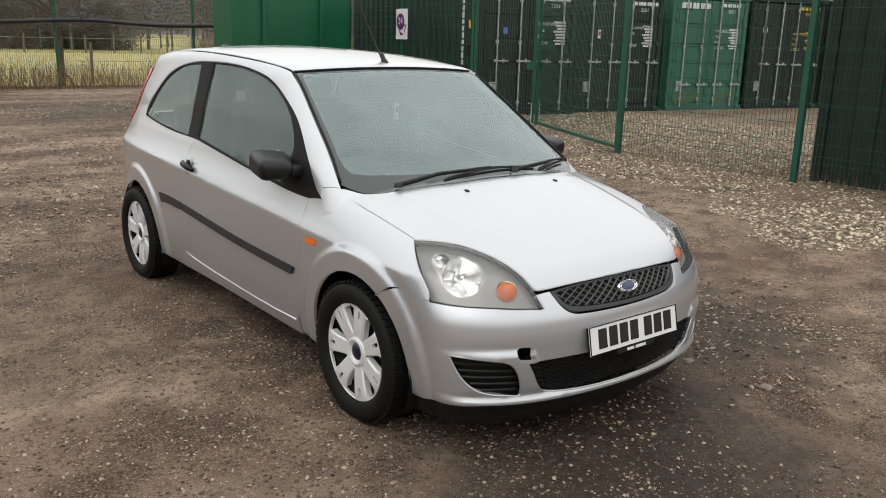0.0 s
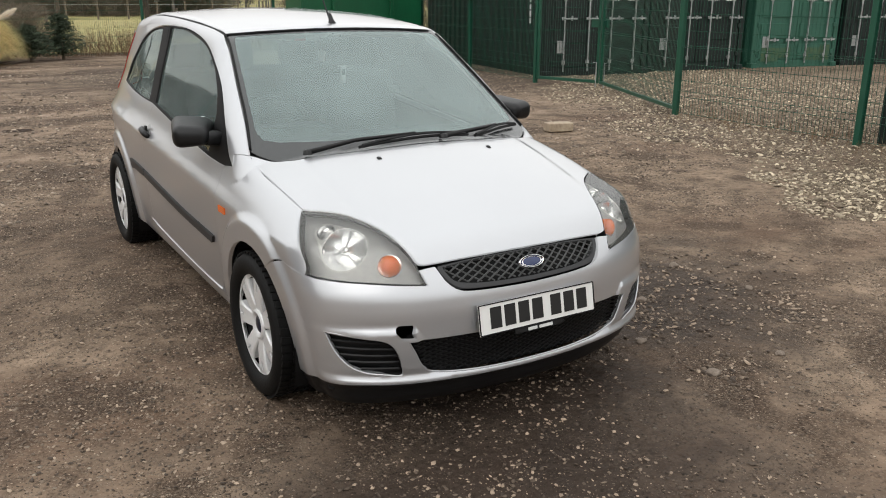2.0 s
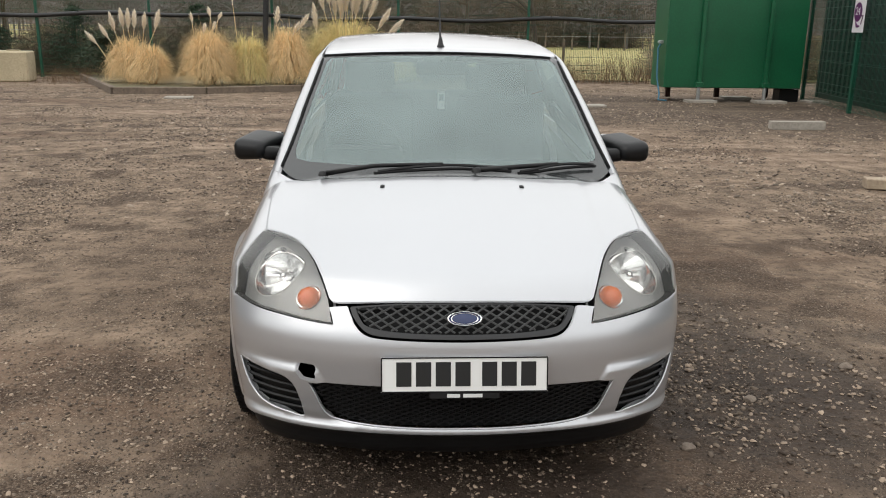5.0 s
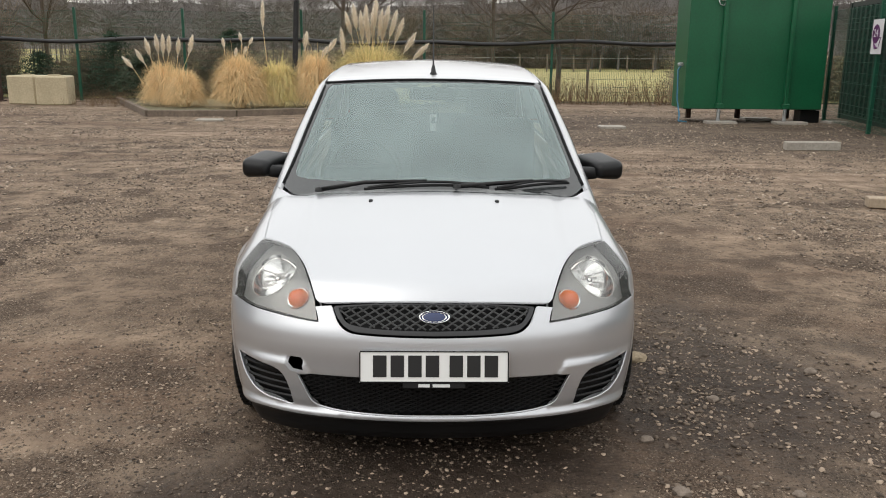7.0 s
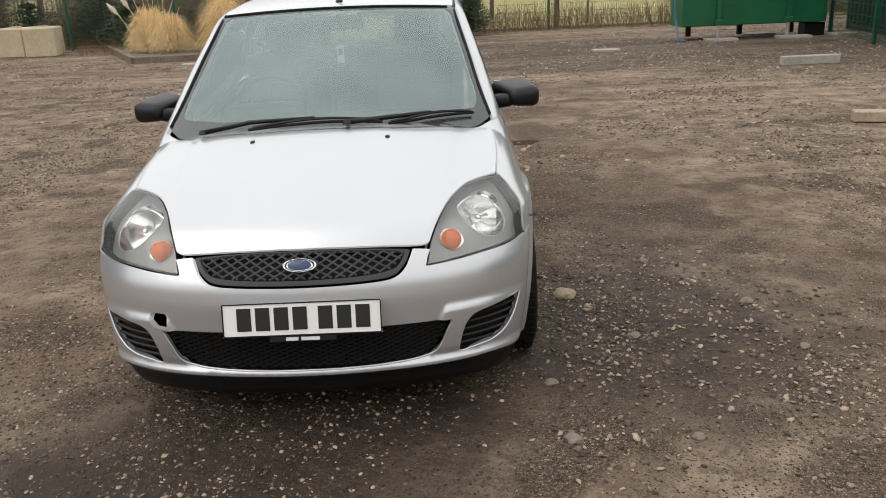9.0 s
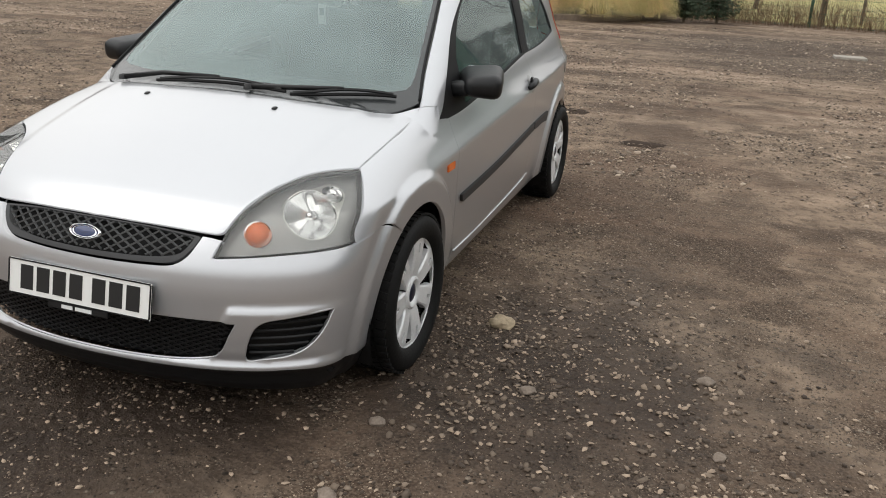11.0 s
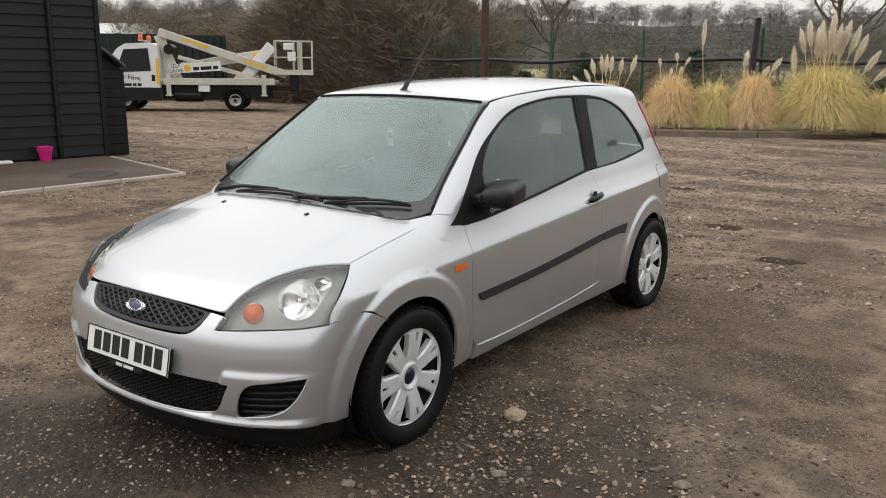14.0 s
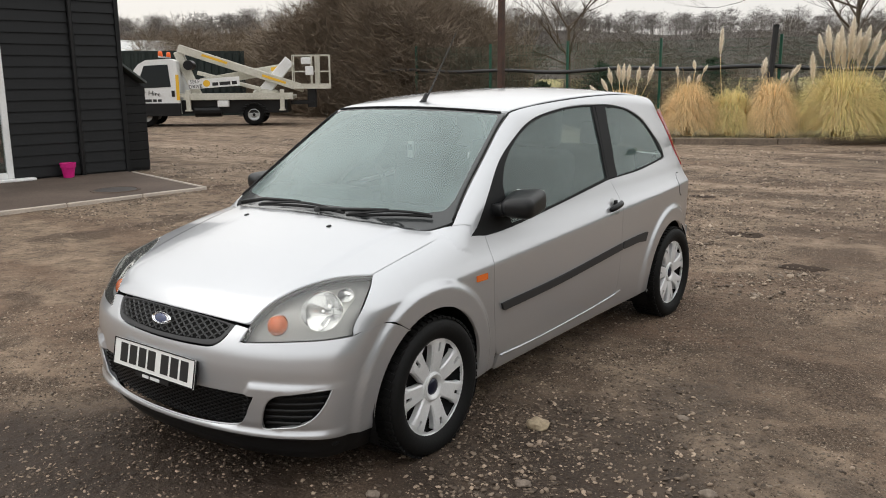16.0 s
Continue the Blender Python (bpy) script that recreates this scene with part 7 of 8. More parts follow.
def side_glass(f):
    """The black centre pillar with the fixed rear quarter window."""
    out = loop([lift([(2.553, 1.347), (2.545, 1.258), (2.511, 1.106), (2.493, 0.948)], "x"), lift([(2.493, 0.948), (2.916, 0.962), (3.351, 0.995)], "x"), lift([(3.356, 1.001), (3.357, 1.055), (3.266, 1.151), (3.148, 1.245), (2.977, 1.305), (2.774, 1.336)], "x")])
    hole = loop([lift([(2.676, 1.331), (2.641, 1.166), (2.597, 0.958)], "x"), lift([(2.597, 0.956), (2.925, 0.972), (3.318, 1.003)], "x"), lift([(3.338, 1.024), (3.246, 1.145), (3.130, 1.238), (2.959, 1.301), (2.822, 1.322)], "x")])
    w = part("quarter_window", skin(SIDE_CHART, out, [hole], 0.02, 0.0, 0.0015, 0.012, f), SEAL, car, "black centre pillar and quarter window surround")
    g = part("quarter_glass", skin(SIDE_CHART, hole, [], 0.03, -0.006, -0.004, 0, f), GLASS, w, "clear tinted glass")
    g.visible_shadow = False
    st = loop([lift([(2.548, 0.586), (2.742, 0.595), (2.880, 0.595)], "x"), lift([(2.880, 0.595), (2.855, 0.543)], "x"), lift([(2.855, 0.543), (2.741, 0.553), (2.547, 0.549)], "x")])
    part("rub_strip", skin(SIDE_CHART, st, [], 0.02, 0.012, 0.0, 0.013, f), TRIM, car, "dark grey rubbing strip")
    lamp = loop([lift([(3.46, 1.281), (3.54, 1.175), (3.625, 1.015), (3.665, 0.925)], "x"), lift([(3.665, 0.925), (3.735, 0.925)], "x"), lift([(3.75, 0.955), (3.72, 1.035), (3.65, 1.165), (3.56, 1.281)], "x")])
    part("tail_lamp", skin(Flat((1, 0.6, 0.3)), lamp, [], 0.02, 0.004, 0.001, 0.012, f), RED_LENS, car, "red tail lamp")
    inner = loop([lift([(2.563, 0.922), (2.534, 0.341)], "x"), lift([(2.534, 0.341), (3.52, 0.383)], "x"), lift([(3.52, 0.383), (3.52, 0.968)], "x"), lift([(3.285, 0.971)], "x")], 0.06)
    part("rear_trim", skin(SIDE_CHART, inner, [], 0.08, -0.1, 0.0, 0, f), CABIN, car, "dark grey interior side trim")


side_glass(False)
side_glass(True)
ring = loop([lift([(3.49 + 0.068 * math.cos(a), 0.815 + 0.075 * math.sin(a)) for a in np.linspace(0, math.tau, 25)[:-1]], "x")], 0.012)
ring2 = loop([lift([(3.49 + 0.064 * math.cos(a), 0.815 + 0.071 * math.sin(a)) for a in np.linspace(0, math.tau, 25)[:-1]], "x")], 0.012)
part("fuel_flap", skin(SIDE_CHART, ring2, [], 0.02, 0.004, 0, 0.006), PAINT, car, "round silver fuel flap")
part("fuel_flap_gap", skin(SIDE_CHART, ring, [ring2], 0.02, 0.001, 0, 0.001), SEAL, car, "dark gap round the fuel flap")

# roof, windscreen, scuttle
half = bend(lift([(0, 1.672), (0.2, 1.678), (0.4, 1.694), (0.52, 1.712), (0.549, 1.728)], "z"), 0.02) + bend(lift([(0.549, 1.728), (0.552, 1.9), (0.555, 2.3), (0.551, 2.7), (0.537, 3.1), (0.505, 3.42)], "z"), 0.024) + bend(lift([(0.505, 3.42), (0.4, 3.50), (0.2, 3.54), (0, 3.55)], "z"), 0.024)
half = np.array(half + lift([(0, 3.55)], "z"))
part("roof", skin(TOP, np.concatenate([half, half[::-1][1:-1] * (-1, 1, 1)]), [], 0.03, gap=0.001, rim=0.012), PAINT, car)
both("roof_ditch", lambda f: skin(TOP, loop([lift([(0.545, 1.70), (0.548, 1.9), (0.551, 2.3), (0.547, 2.7), (0.533, 3.1), (0.501, 3.42)], "z"), lift([(0.519, 3.42), (0.552, 3.1), (0.566, 2.7), (0.570, 2.3), (0.567, 1.9), (0.565, 1.72)], "z")], 0.02), [], 0.02, -0.004, 0, 0, f), SEAL, "black roof joint strip")


def windscreen():
    edge_r = lift([(0.683, 1.078), (0.645, 1.22), (0.605, 1.42), (0.568, 1.60), (0.551, 1.706)], "z")
    top = lift([(0.551, 1.708), (0.4, 1.682), (0.2, 1.662), (0, 1.656)], "z")
    base = lift([(0, 0.842), (0.25, 0.858), (0.45, 0.905), (0.60, 0.975), (0.683, 1.070)], "z")
    h = np.array(bend(base, 0.02) + bend(edge_r, 0.02) + bend(top, 0.02) + [top[-1]])
    out = np.concatenate([h, h[::-1][1:-1] * (-1, 1, 1)])
    edge_i = lift([(0.622, 1.095), (0.630, 1.16), (0.592, 1.36), (0.565, 1.50), (0.545, 1.60), (0.533, 1.66)], "z")
    top_i = lift([(0.515, 1.677), (0.4, 1.660), (0.2, 1.640), (0, 1.634)], "z")
    base_i = lift([(0, 0.915), (0.25, 0.938), (0.42, 0.985), (0.53, 1.035), (0.58, 1.058)], "z")
    h = np.array(bend(base_i, 0.02) + bend(edge_i, 0.02) + bend(top_i, 0.02) + [top_i[-1]])
    inner = np.concatenate([h, h[::-1][1:-1] * (-1, 1, 1)])
    w = part("windscreen", skin(SCREEN, inner, [], 0.04, -0.004, -0.006, 0), SCREEN_GLASS, car, "clear windscreen with a grey-green tint")
    w.visible_shadow = False
    part("windscreen_surround", skin(SCREEN, out, [inner], 0.02, -0.003, 0.0, 0.006), mat("dark_grey_screen_border", (0.032, 0.035, 0.036), None, 0.25, coat=0.5, mix=0.1), w, "black ceramic border and scuttle")


windscreen()
for f in (1, -1):
    q = [(f * p[0], p[1], p[2]) for p in bend(lift([(0.683, 1.084), (0.645, 1.223), (0.605, 1.422), (0.568, 1.602), (0.551, 1.704)], "z"), 0.03)]
    part("screen_seal", Soup().tube(q, 0.0055, 6), SEAL, car, "black rubber seal beside the windscreen", smooth=True)
q = bend(lift([(-0.551, 1.706), (-0.4, 1.682), (-0.2, 1.664), (0, 1.658), (0.2, 1.664), (0.4, 1.682), (0.551, 1.706)], "z"), 0.03)
part("screen_seal", Soup().tube([tuple(p) for p in q], 0.0055, 6), SEAL, car, "black rubber seal over the windscreen", smooth=True)


def wiper(pivot, a, b, elbow):
    """A wiper arm with a sprung blade from a to b, all lying on the screen."""
    P = lambda x, y, off: tuple(onto(np.array([[x, y, 2.2]]), np.array([[0, 0, -1.0]]), 1.8, off)[0])
    w = part("wiper", Soup().tube([P(*pivot, 0.015), P(*elbow, 0.024), P((a[0] + b[0]) / 2, (a[1] + b[1]) / 2, 0.03)], [0.011, 0.009, 0.006], 8), BLACK_PLASTIC, car, "black wiper arm", smooth=True)
    pts = [P(a[0] + (b[0] - a[0]) * t, a[1] + (b[1] - a[1]) * t, 0.012) for t in np.linspace(0, 1, 12)]
    part("blade", Soup().tube(pts, 0.0065, 5), SEAL, w)
    pts = [P(a[0] + (b[0] - a[0]) * t, a[1] + (b[1] - a[1]) * t, 0.016 + 0.010 * math.sin(math.pi * t)) for t in np.linspace(0.03, 0.97, 12)]
    part("blade_frame", Soup().tube(pts, 0.006, 5), BLACK_PLASTIC, w)
    part("pivot_cap", Soup().lathe([(0, 0.02), (0.016, 0.016), (0.02, 0)], 12), BLACK_PLASTIC, w, at=Matrix.Translation(P(*pivot, 0.008)), smooth=True)


wiper((-0.50, 0.925), (-0.30, 0.868), (0.24, 0.882), (-0.30, 0.905))
wiper((0.10, 0.862), (0.265, 0.868), (0.61, 1.035), (0.34, 0.92))

# aerial
a = part("aerial", Soup().tube([(0, 1.765, 1.375), (0, 1.835, 1.46), (0, 2.05, 1.74)], [0.006, 0.004, 0.002], 6), BLACK_PLASTIC, car, "thin black roof aerial")
part("aerial_base", Soup().lathe([(0.021, 0.0), (0.020, 0.006), (0.013, 0.022), (0.009, 0.05), (0.006, 0.06), (0, 0.06)], 16), BLACK_PLASTIC, a, at=pose(0, 1.755, 1.372, -28, 0, 0), smooth=True)


# headlamps: clear lens over a grey housing with reflectors
def headlamp(f):
    sx = -1 if f else 1
    M = Matrix.Diagonal((sx, 1, 1, 1))
    out = loop([lamp_top[:-1], lamp_out[:-1], [lamp_out[-1]] + lamp_low[1:-1], lamp_in[:-1]], 0.012)
    aim = Vector((0.24, -0.92, 0.30)).normalized()

    def disc(c, r):
        """A circle round c in the housing's face, on the x > 0 side."""
        e = aim.orthogonal().normalized()
        w = aim.cross(e)
        return [tuple(Vector(c) + r * (math.cos(t) * e + math.sin(t) * w)) for t in (math.tau * k / 30 for k in range(30))]
    main, small, amber = (0.594, 0.383, 0.650), (0.662, 0.424, 0.733), (0.489, 0.255, 0.611)
    b = part("headlamp", skin(LAMP, out, [disc(main, 0.082), disc(small, 0.031), disc(amber, 0.037)], 0.016, -0.045, 0.002, 0, f), LAMP_GREY, car, "headlamp with a clear lens and grey housing")
    edge = shrink(LAMP.to2d(out), 0.009)
    # inner wall from the lens edge down to the housing
    outer3, inner3 = LAMP.to3d(shrink(LAMP.to2d(out), 0.003), -0.002), LAMP.to3d(shrink(LAMP.to2d(out), 0.010), -0.046)
    s = Soup()
    n = len(outer3)
    s.v = [tuple(p * (sx, 1, 1)) for p in np.concatenate([outer3, inner3])]
    s.f = [(i, (i + 1) % n, n + (i + 1) % n, n + i) for i in range(n)]
    part("lamp_wall", s, SEAL, b, "dark lamp edge")
    g = part("lens", skin(LAMP, out, [], 0.02, 0.0005, 0.003, 0.004, f), LENS, b, "clear plastic lens")
    g.visible_shadow = False

    def bowl(c, r, depth, name, label, flutes=False, lip=1.1, deep=False):
        """A dished reflector whose rim lies on the housing."""
        n_, rows = 32, (0.02, 0.12, 0.3, 0.5, 0.72, 0.9, 1.0)
        rim = np.array(disc(c, r)) if deep else LAMP.to3d(LAMP.to2d(disc(c, r)), -0.043)
        wide = LAMP.to3d(LAMP.to2d(disc(c, r * lip)), -0.040)
        mid = rim.mean(0)
        way_ = np.array(aim)
        n_ = len(rim)
        q = Soup()
        for k, t in enumerate(rows):
            for i in range(n_):
                dent = 0.004 if flutes and 0 < k < 6 and i % 10 < 3 else 0
                q.v.append(tuple((mid + (rim[i] - mid) * math.sqrt(t) - way_ * (depth * (1 - t) - dent)) * (sx, 1, 1)))
        q.v += [tuple(p_ * (sx, 1, 1)) for p_ in wide]
        k = len(rows)
        q.f = [(n_ * a + i, n_ * a + (i + 1) % n_, n_ * (a + 1) + (i + 1) % n_, n_ * (a + 1) + i) for a in range(k) for i in range(n_)]
        ob = part(name, q, REFLECTOR, b, label, smooth=True)
        return ob, mid
    # a bright bezel flows from the small reflector round the main one
    flat = np.concatenate([LAMP.to2d(disc(main, 0.086)), LAMP.to2d(disc(small, 0.040))])
    hull = []
    at = flat[np.argmin(flat[:, 0])]
    while len(hull) < 70:
        hull.append(at)
        best = None
        for q in flat:
            if best is None or (q != at).any() and (best[0] - at[0]) * (q[1] - at[1]) - (best[1] - at[1]) * (q[0] - at[0]) < 0 or (best == at).all():
                best = q
        at = best
        if (at == hull[0]).all():
            break
    part("bezel", skin(LAMP, LAMP.to3d(np.array(hull), -0.04), [disc(main, 0.084), disc(small, 0.033)], 0.016, -0.041, 0.0, 0.003, f), SATIN, b, "bright bezel")
    _, m0 = bowl(main, 0.081, 0.055, "main_reflector", "bright round reflector", True, 1.05, True)
    bowl(small, 0.031, 0.024, "small_reflector", "small bright reflector")
    _, m1 = bowl(amber, 0.038, 0.001, "indicator_ring", "bright indicator ring", lip=1.12)
    turn = look((0, 0, 0), -aim).to_3x3().to_4x4()
    me = Soup().lathe([(0, 0.030), (0.018, 0.028), (0.032, 0.020), (0.0365, -0.006)], 24, Matrix.Translation(m1) @ turn).mesh("amber", True)
    part("indicator", mirrored(me) if f else me, AMBER, b, "amber indicator lens")
    me = Soup().lathe([(0, 0.012), (0.010, 0.010), (0.014, 0.0), (0.014, -0.05)], 14, Matrix.Translation(m0) @ turn).mesh("bulb", True)
    part("bulb_shield", mirrored(me) if f else me, REFLECTOR, b, "bright bulb cap")


headlamp(False)
headlamp(True)

for f in (1, -1):
    q = lift([(1.334, 0.252), (1.526, 0.248), (1.728, 0.250), (1.979, 0.258), (2.231, 0.268), (2.473, 0.283), (2.58, 0.297)], "x")
    part("sill_edge", Soup().tube([(f * (p[0] + 0.001), p[1], p[2]) for p in q], 0.0055, 6), PAINT, car, "bright lip of the sill", smooth=True)

# rear end
BACK = Flat((0, 1, 0.25))
tg = loop([[(-0.49, 3.5, 1.33), (0, 3.56, 1.36)], [(0.49, 3.5, 1.33), (0.60, 3.66, 1.0)], [(0.62, 3.72, 0.90), (0.62, 3.8, 0.50)], [(0.62, 3.8, 0.48), (-0.62, 3.8, 0.48)], [(-0.62, 3.8, 0.50), (-0.62, 3.72, 0.90)], [(-0.60, 3.66, 1.0)]], 0.03)
rg = loop([[(-0.43, 3.52, 1.27), (0, 3.56, 1.30)], [(0.43, 3.52, 1.27), (0.52, 3.68, 1.0)], [(0.50, 3.7, 0.97), (-0.50, 3.7, 0.97)], [(-0.52, 3.68, 1.0)]], 0.03)
tgate = part("tailgate", skin(BACK, tg, [rg], 0.04, gap=0.002, rim=0.014), PAINT, car)
g = part("rear_window", skin(BACK, rg, [], 0.06, -0.004, -0.004, 0), GLASS, tgate, "clear rear window")
g.visible_shadow = False
rb = loop([[(-0.70, 3.7, 0.47), (0.0, 3.9, 0.47)], [(0.70, 3.7, 0.47), (0.70, 3.7, 0.24)], [(0.68, 3.7, 0.22), (-0.68, 3.7, 0.22)], [(-0.70, 3.7, 0.24)]], 0.03)
part("rear_bumper", skin(BACK, rb, [], 0.04, 0.004, 0.002, 0.014), PAINT, car)


# wheels
def wheel_mesh():
    """Tyre, cover and hub of one wheel; the axle is z and the outer face points up."""
    tyre = Soup().lathe([(0.198, -0.088), (0.215, -0.098), (0.255, -0.102), (0.276, -0.092), (0.286, -0.068), (0.2875, -0.03), (0.2875, 0.03), (0.286, 0.066), (0.276, 0.086), (0.255, 0.096), (0.228, 0.094), (0.206, 0.082), (0.199, 0.070)], 64)
    tread = Soup()
    for i in range(56):
        a = math.tau * i / 56
        for z, w, skew in ((-0.062, 0.036, 0.05), (-0.021, 0.030, -0.05), (0.021, 0.030, 0.05), (0.062, 0.036, -0.05)):
            tread.box((0.2885, 0, 0), (0.009, 0.022, w), Matrix.Rotation(a + skew * 0.3, 4, "Z") @ Matrix.Translation((0, 0, z)) @ Matrix.Rotation(skew * 3, 4, "X"))
    # cover: seven flared spokes out of a dished disc
    me = {}
    n = 7
    rad = [0.052, 0.075, 0.100, 0.130, 0.148, 0.166, 0.184, 0.190, 0.203, 0.207]
    hgt = [0.060, 0.066, 0.070, 0.0725, 0.0735, 0.0740, 0.0740, 0.072, 0.071, 0.062]
    half_w = [0.449, 0.43, 0.350, 0.292, 0.272, 0.262, 0.270, 0.449, 0.449, 0.449]
    cov = Soup()
    full = math.tau / n
    cols = 13
    for k in range(n):
        c = full * k
        base = len(cov.v)
        for r, h, w in zip(rad, hgt, half_w):
            for j in range(cols):
                u = -1 + 2 * j / (cols - 1)
                a = c + u * min(w, full / 2)
                # a narrow chamfer along each spoke; the rim lies lower between spokes
                drop = 0.006 if j in (0, cols - 1) and 0.07 < r < 0.187 else 0.010 * min(1, max(0, abs(u) - 0.55) / 0.15) if r > 0.187 else 0
                cov.v.append((r * math.cos(a), r * math.sin(a), h - drop))
        q = lambda i, j: base + i * cols + j
        for i in range(len(rad) - 1):
            for j in range(cols - 1):
                # a long slot in each spoke's tip
                if i in (4, 5) and j in (5, 6):
                    continue
                cov.f.append((q(i, j), q(i + 1, j), q(i + 1, j + 1), q(i, j + 1)))

        def wall(ids, depth):
            """A wall down from an edge of the face."""
            for a, b in zip(ids, ids[1:]):
                m = len(cov.v)
                cov.v += [(cov.v[e][0], cov.v[e][1], cov.v[e][2] - depth) for e in (a, b)]
                cov.f.append((a, b, m + 1, m))
        for j in (0, cols - 1):
            wall([q(i, j) for i in range(1, 7)], 0.024)
        wall([q(4, 5), q(5, 5), q(6, 5), q(6, 6), q(6, 7), q(5, 7), q(4, 7), q(4, 6), q(4, 5)], 0.012)
    cov.lathe([(0.050, 0.0595), (0.0765, 0.0655)], 63)
    lip = Soup().lathe([(0.196, 0.068), (0.204, 0.076), (0.210, 0.072), (0.212, 0.055)], 64)
    back = Soup().lathe([(0, 0.02), (0.12, 0.02), (0.16, 0.015), (0.2, 0.05)], 40)
    hub = Soup().lathe([(0.0, 0.060), (0.034, 0.060), (0.040, 0.068), (0.052, 0.072), (0.060, 0.068), (0.062, 0.060)], 36)
    cap = Soup().lathe([(0, 0.070), (0.02, 0.069), (0.033, 0.064), (0.036, 0.058)], 28)
    return [("tyre", tyre, TYRE, "black tyre", True), ("tread", tread, TYRE, "", False), ("wheel_cover", cov, WHEEL_SILVER, "silver seven-spoke wheel cover", False), ("cover_rim", lip, WHEEL_SILVER, "", True), ("brake_disc", back, SEAL, "dark steel behind the spokes", True), ("hub_ring", hub, WHEEL_SILVER, "", True), ("hub_cap", cap, HUB_BLUE, "dark blue hub cap", True)]


pieces = []
for nm, so, ma, lb, sm in wheel_mesh():
    me = so.mesh(nm, sm)
    if nm == "wheel_cover":
        bm = bmesh.new()
        bm.from_mesh(me)
        bmesh.ops.remove_doubles(bm, verts=bm.verts, dist=0.0008)
        bm.to_mesh(me)
        bm.free()
    if nm in ("wheel_cover", "tyre", "hub_ring"):
        auto_smooth(me, 40)
    me.materials.append(ma)
    pieces.append((nm, me, ma, lb))
for x, y, spin in ((0.725, HUB_F, 14), (-0.725, HUB_F, 40), (0.722, HUB_R, 4), (-0.722, HUB_R, 30)):
    sx = 1 if x > 0 else -1
    w = part("wheel", pieces[0][1], TYRE, car, "wheel with a black tyre", at=pose(x, y, HUB_Z, 0, 90 * sx, 0) @ pose(0, 0, 0, 0, 0, spin))
    w.name = "wheel"
    for nm, me, ma, lb in pieces[1:]:
        part(nm, me, ma, w, lb)
for y in (HUB_F, HUB_R):
    for sx in (-1, 1):
        s = Soup()
        k = 20
        for i in range(k + 1):
            a = radians(-25 + 230 * i / k)
            for xx in (0.775, 0.5):
                s.v.append((sx * xx, y - 0.345 * math.cos(a), HUB_Z + 0.345 * math.sin(a)))
        s.f = [(2 * i, 2 * i + 1, 2 * i + 3, 2 * i + 2) for i in range(k)]
        s.add([(sx * 0.5, y + 0.345 * math.cos(t), HUB_Z + 0.345 * math.sin(t)) for t in np.linspace(-0.45, math.pi + 0.45, 24)], [tuple(range(24))])
        part("wheel_liner", s, SEAL, car, "black wheel arch liner", fix=False)
part("underbody", Soup().box((0, 1.95, 0.19), (1.42, 3.3, 0.04), bevel=0.01).box((0, 1.12, 0.5), (1.3, 0.03, 0.62)), SEAL, car, "black underbody")
part("radiator", Soup().box((0, 0.36, 0.42), (0.95, 0.05, 0.4), bevel=0.01), SEAL, car)

# cabin
part("dashboard", cushion((1.34, 0.52, 0.34), 0.07, 4), CABIN, car, "dark grey dashboard", at=pose(0, 1.30, 0.72, -4, 0, 0))
part("instrument_hood", cushion((0.36, 0.2, 0.1), 0.04, 4), CABIN, car, at=pose(-0.36, 1.46, 0.89))
sw = part("steering_wheel", Soup().tube([(0.178 * math.cos(a), 0.178 * math.sin(a), 0) for a in np.linspace(0, math.tau, 33)], 0.015, 8), BLACK_PLASTIC, car, "black steering wheel", smooth=True, at=pose(-0.36, 1.63, 0.885, 66, 0, 0))
part("boss", cushion((0.16, 0.12, 0.05), 0.025, 3), BLACK_PLASTIC, sw)
for a in (15, 165, 270):
    part("spoke", Soup().box((0.11, 0, 0), (0.13, 0.035, 0.015), Matrix.Rotation(radians(a), 4, "Z"), bevel=0.004), BLACK_PLASTIC, sw)
for sx in (-1, 1):
    st = part("front_seat", cushion((0.5, 0.52, 0.17), 0.06, 4), CLOTH, car, "charcoal cloth front seat", at=pose(0.36 * sx, 1.98, 0.46, 6, 0, 0))
    part("backrest", cushion((0.48, 0.16, 0.62), 0.07, 5), CLOTH, st, at=pose(0, 0.30, 0.32, -16, 0, 0))
    part("headrest", cushion((0.27, 0.11, 0.18), 0.05, 4), CLOTH, st, at=pose(0, 0.43, 0.71, -12, 0, 0))
    part("headrest_post", Soup().tube([(-0.06, 0.40, 0.58), (-0.06, 0.42, 0.66)], 0.006, 6).tube([(0.06, 0.40, 0.58), (0.06, 0.42, 0.66)], 0.006, 6), CHROME, st)
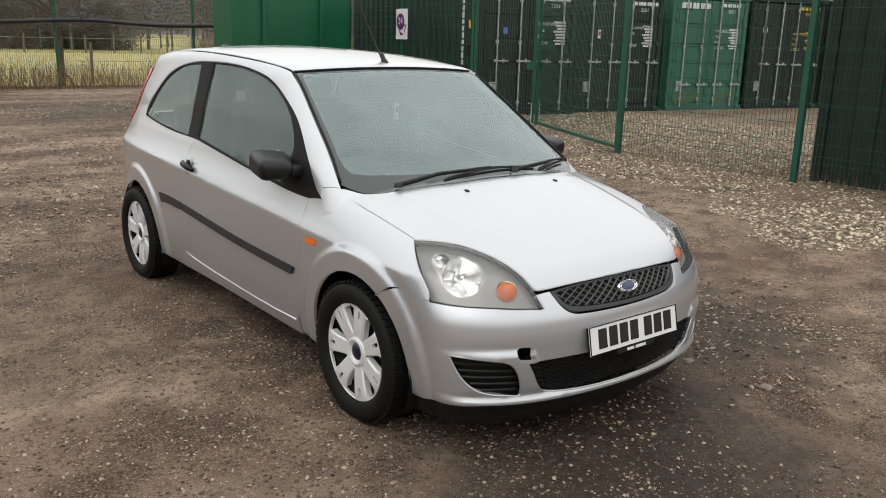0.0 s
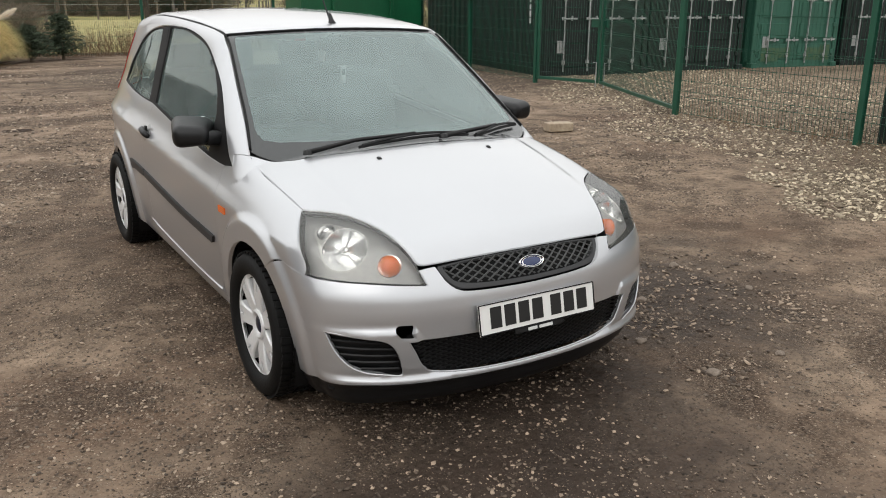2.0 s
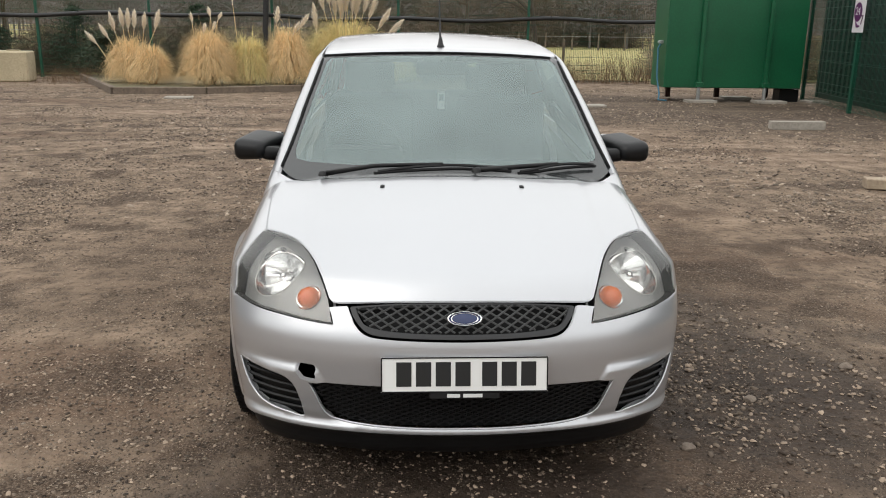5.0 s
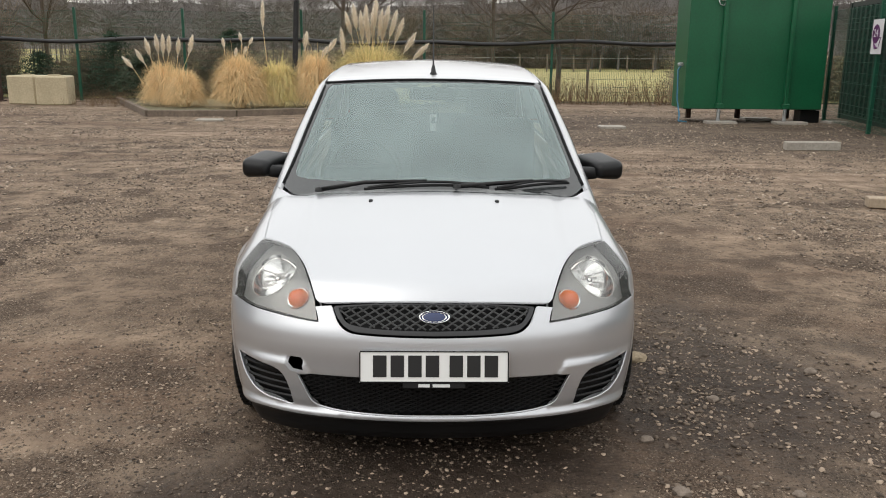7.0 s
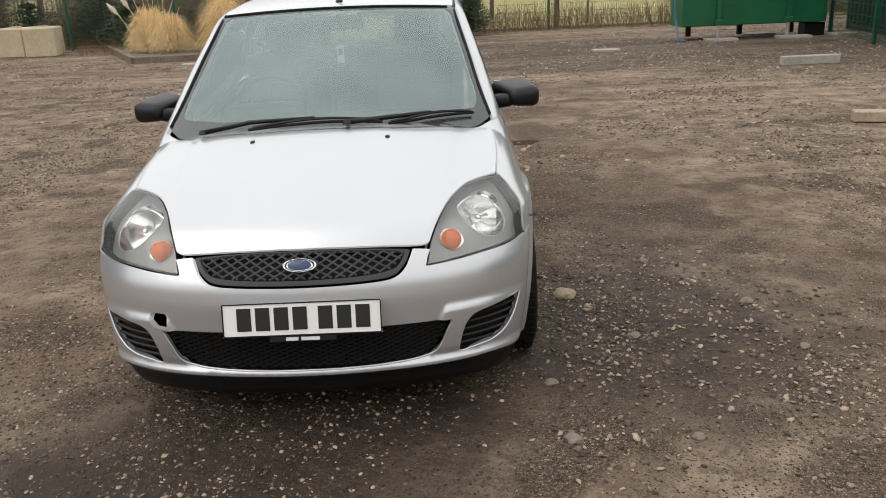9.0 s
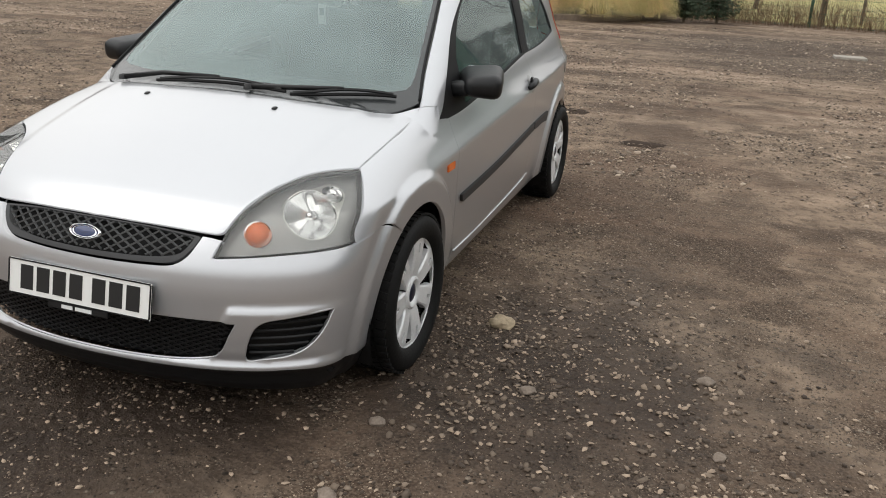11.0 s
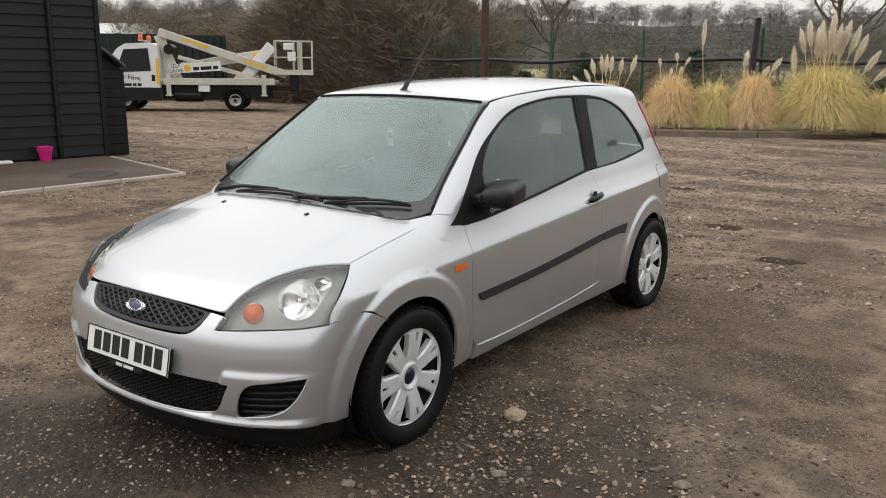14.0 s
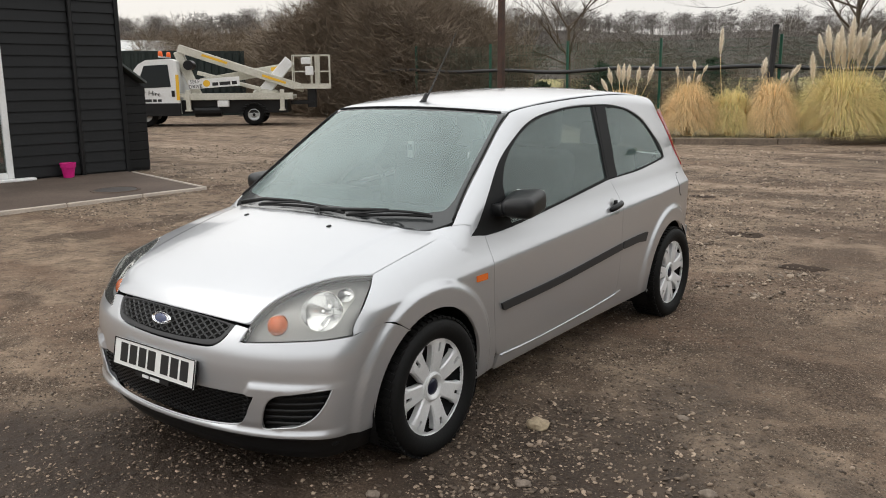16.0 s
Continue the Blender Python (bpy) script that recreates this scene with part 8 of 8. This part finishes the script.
rs = part("rear_seat", cushion((1.2, 0.5, 0.18), 0.06, 4), CLOTH, car, "charcoal cloth rear bench", at=pose(0, 2.78, 0.48, 5, 0, 0))
part("backrest", cushion((1.2, 0.15, 0.52), 0.06, 4), CLOTH, rs, at=pose(0, 0.3, 0.32, -14, 0, 0))
for x in (-0.36, 0.36):
    part("headrest", cushion((0.26, 0.1, 0.15), 0.045, 4), CLOTH, rs, at=pose(x, 0.38, 0.64, -10, 0, 0))
part("headlining", skin(TOP, loop([lift([(-0.5, 1.75), (0.5, 1.75)], "z"), lift([(0.5, 1.75), (0.5, 3.35)], "z"), lift([(0.5, 3.35), (-0.5, 3.35)], "z"), lift([(-0.5, 3.35)], "z")], 0.06), [], 0.1, -0.035, 0, 0), HEADLINING, car, "pale grey headlining")
both("pillar_trim", lambda f: skin(SHOULDER, loop([lift([(0.675, 1.12), (0.605, 1.47), (0.552, 1.74)], "z"), lift([(1.840, 1.298), (1.642, 1.222), (1.451, 1.128), (1.270, 0.955)], "x")], 0.03), [], 0.03, -0.03, 0, 0, f), HEADLINING, "pale grey pillar trim")
m = part("interior_mirror", cushion((0.24, 0.035, 0.065), 0.016, 3), BLACK_PLASTIC, car, "black interior mirror", at=pose(0, 1.66, 1.285, 8, 0, 4))
part("mirror_stem", Soup().tube([(0, 0, 0.01), (0, -0.004, 0.042)], 0.010, 8), BLACK_PLASTIC, m)
h = part("air_freshener", Soup().box((0, 0, 0), (0.034, 0.006, 0.085), bevel=0.002), SIGN_WHITE, car, "white card air freshener hanging from the mirror", at=pose(0.0, 1.645, 1.138, 0, 0, 15))
part("freshener_print", Soup().box((0, -0.005, 0.012), (0.02, 0.002, 0.03)), plain("grey_print", (0.25, 0.27, 0.28), 0.6), h)
part("string", Soup().tube([(0, 0, 0.042), (0, 0.01, 0.125)], 0.001, 4), BLACK_MARK, h)
both("sun_visor", lambda f: (lambda me: (me.transform(pose(-0.27 if f else 0.27, 1.86, 1.318, -8, 0, 0)), me)[1])(cushion((0.38, 0.15, 0.018), 0.008, 2)), HEADLINING, "pale grey sun visor")
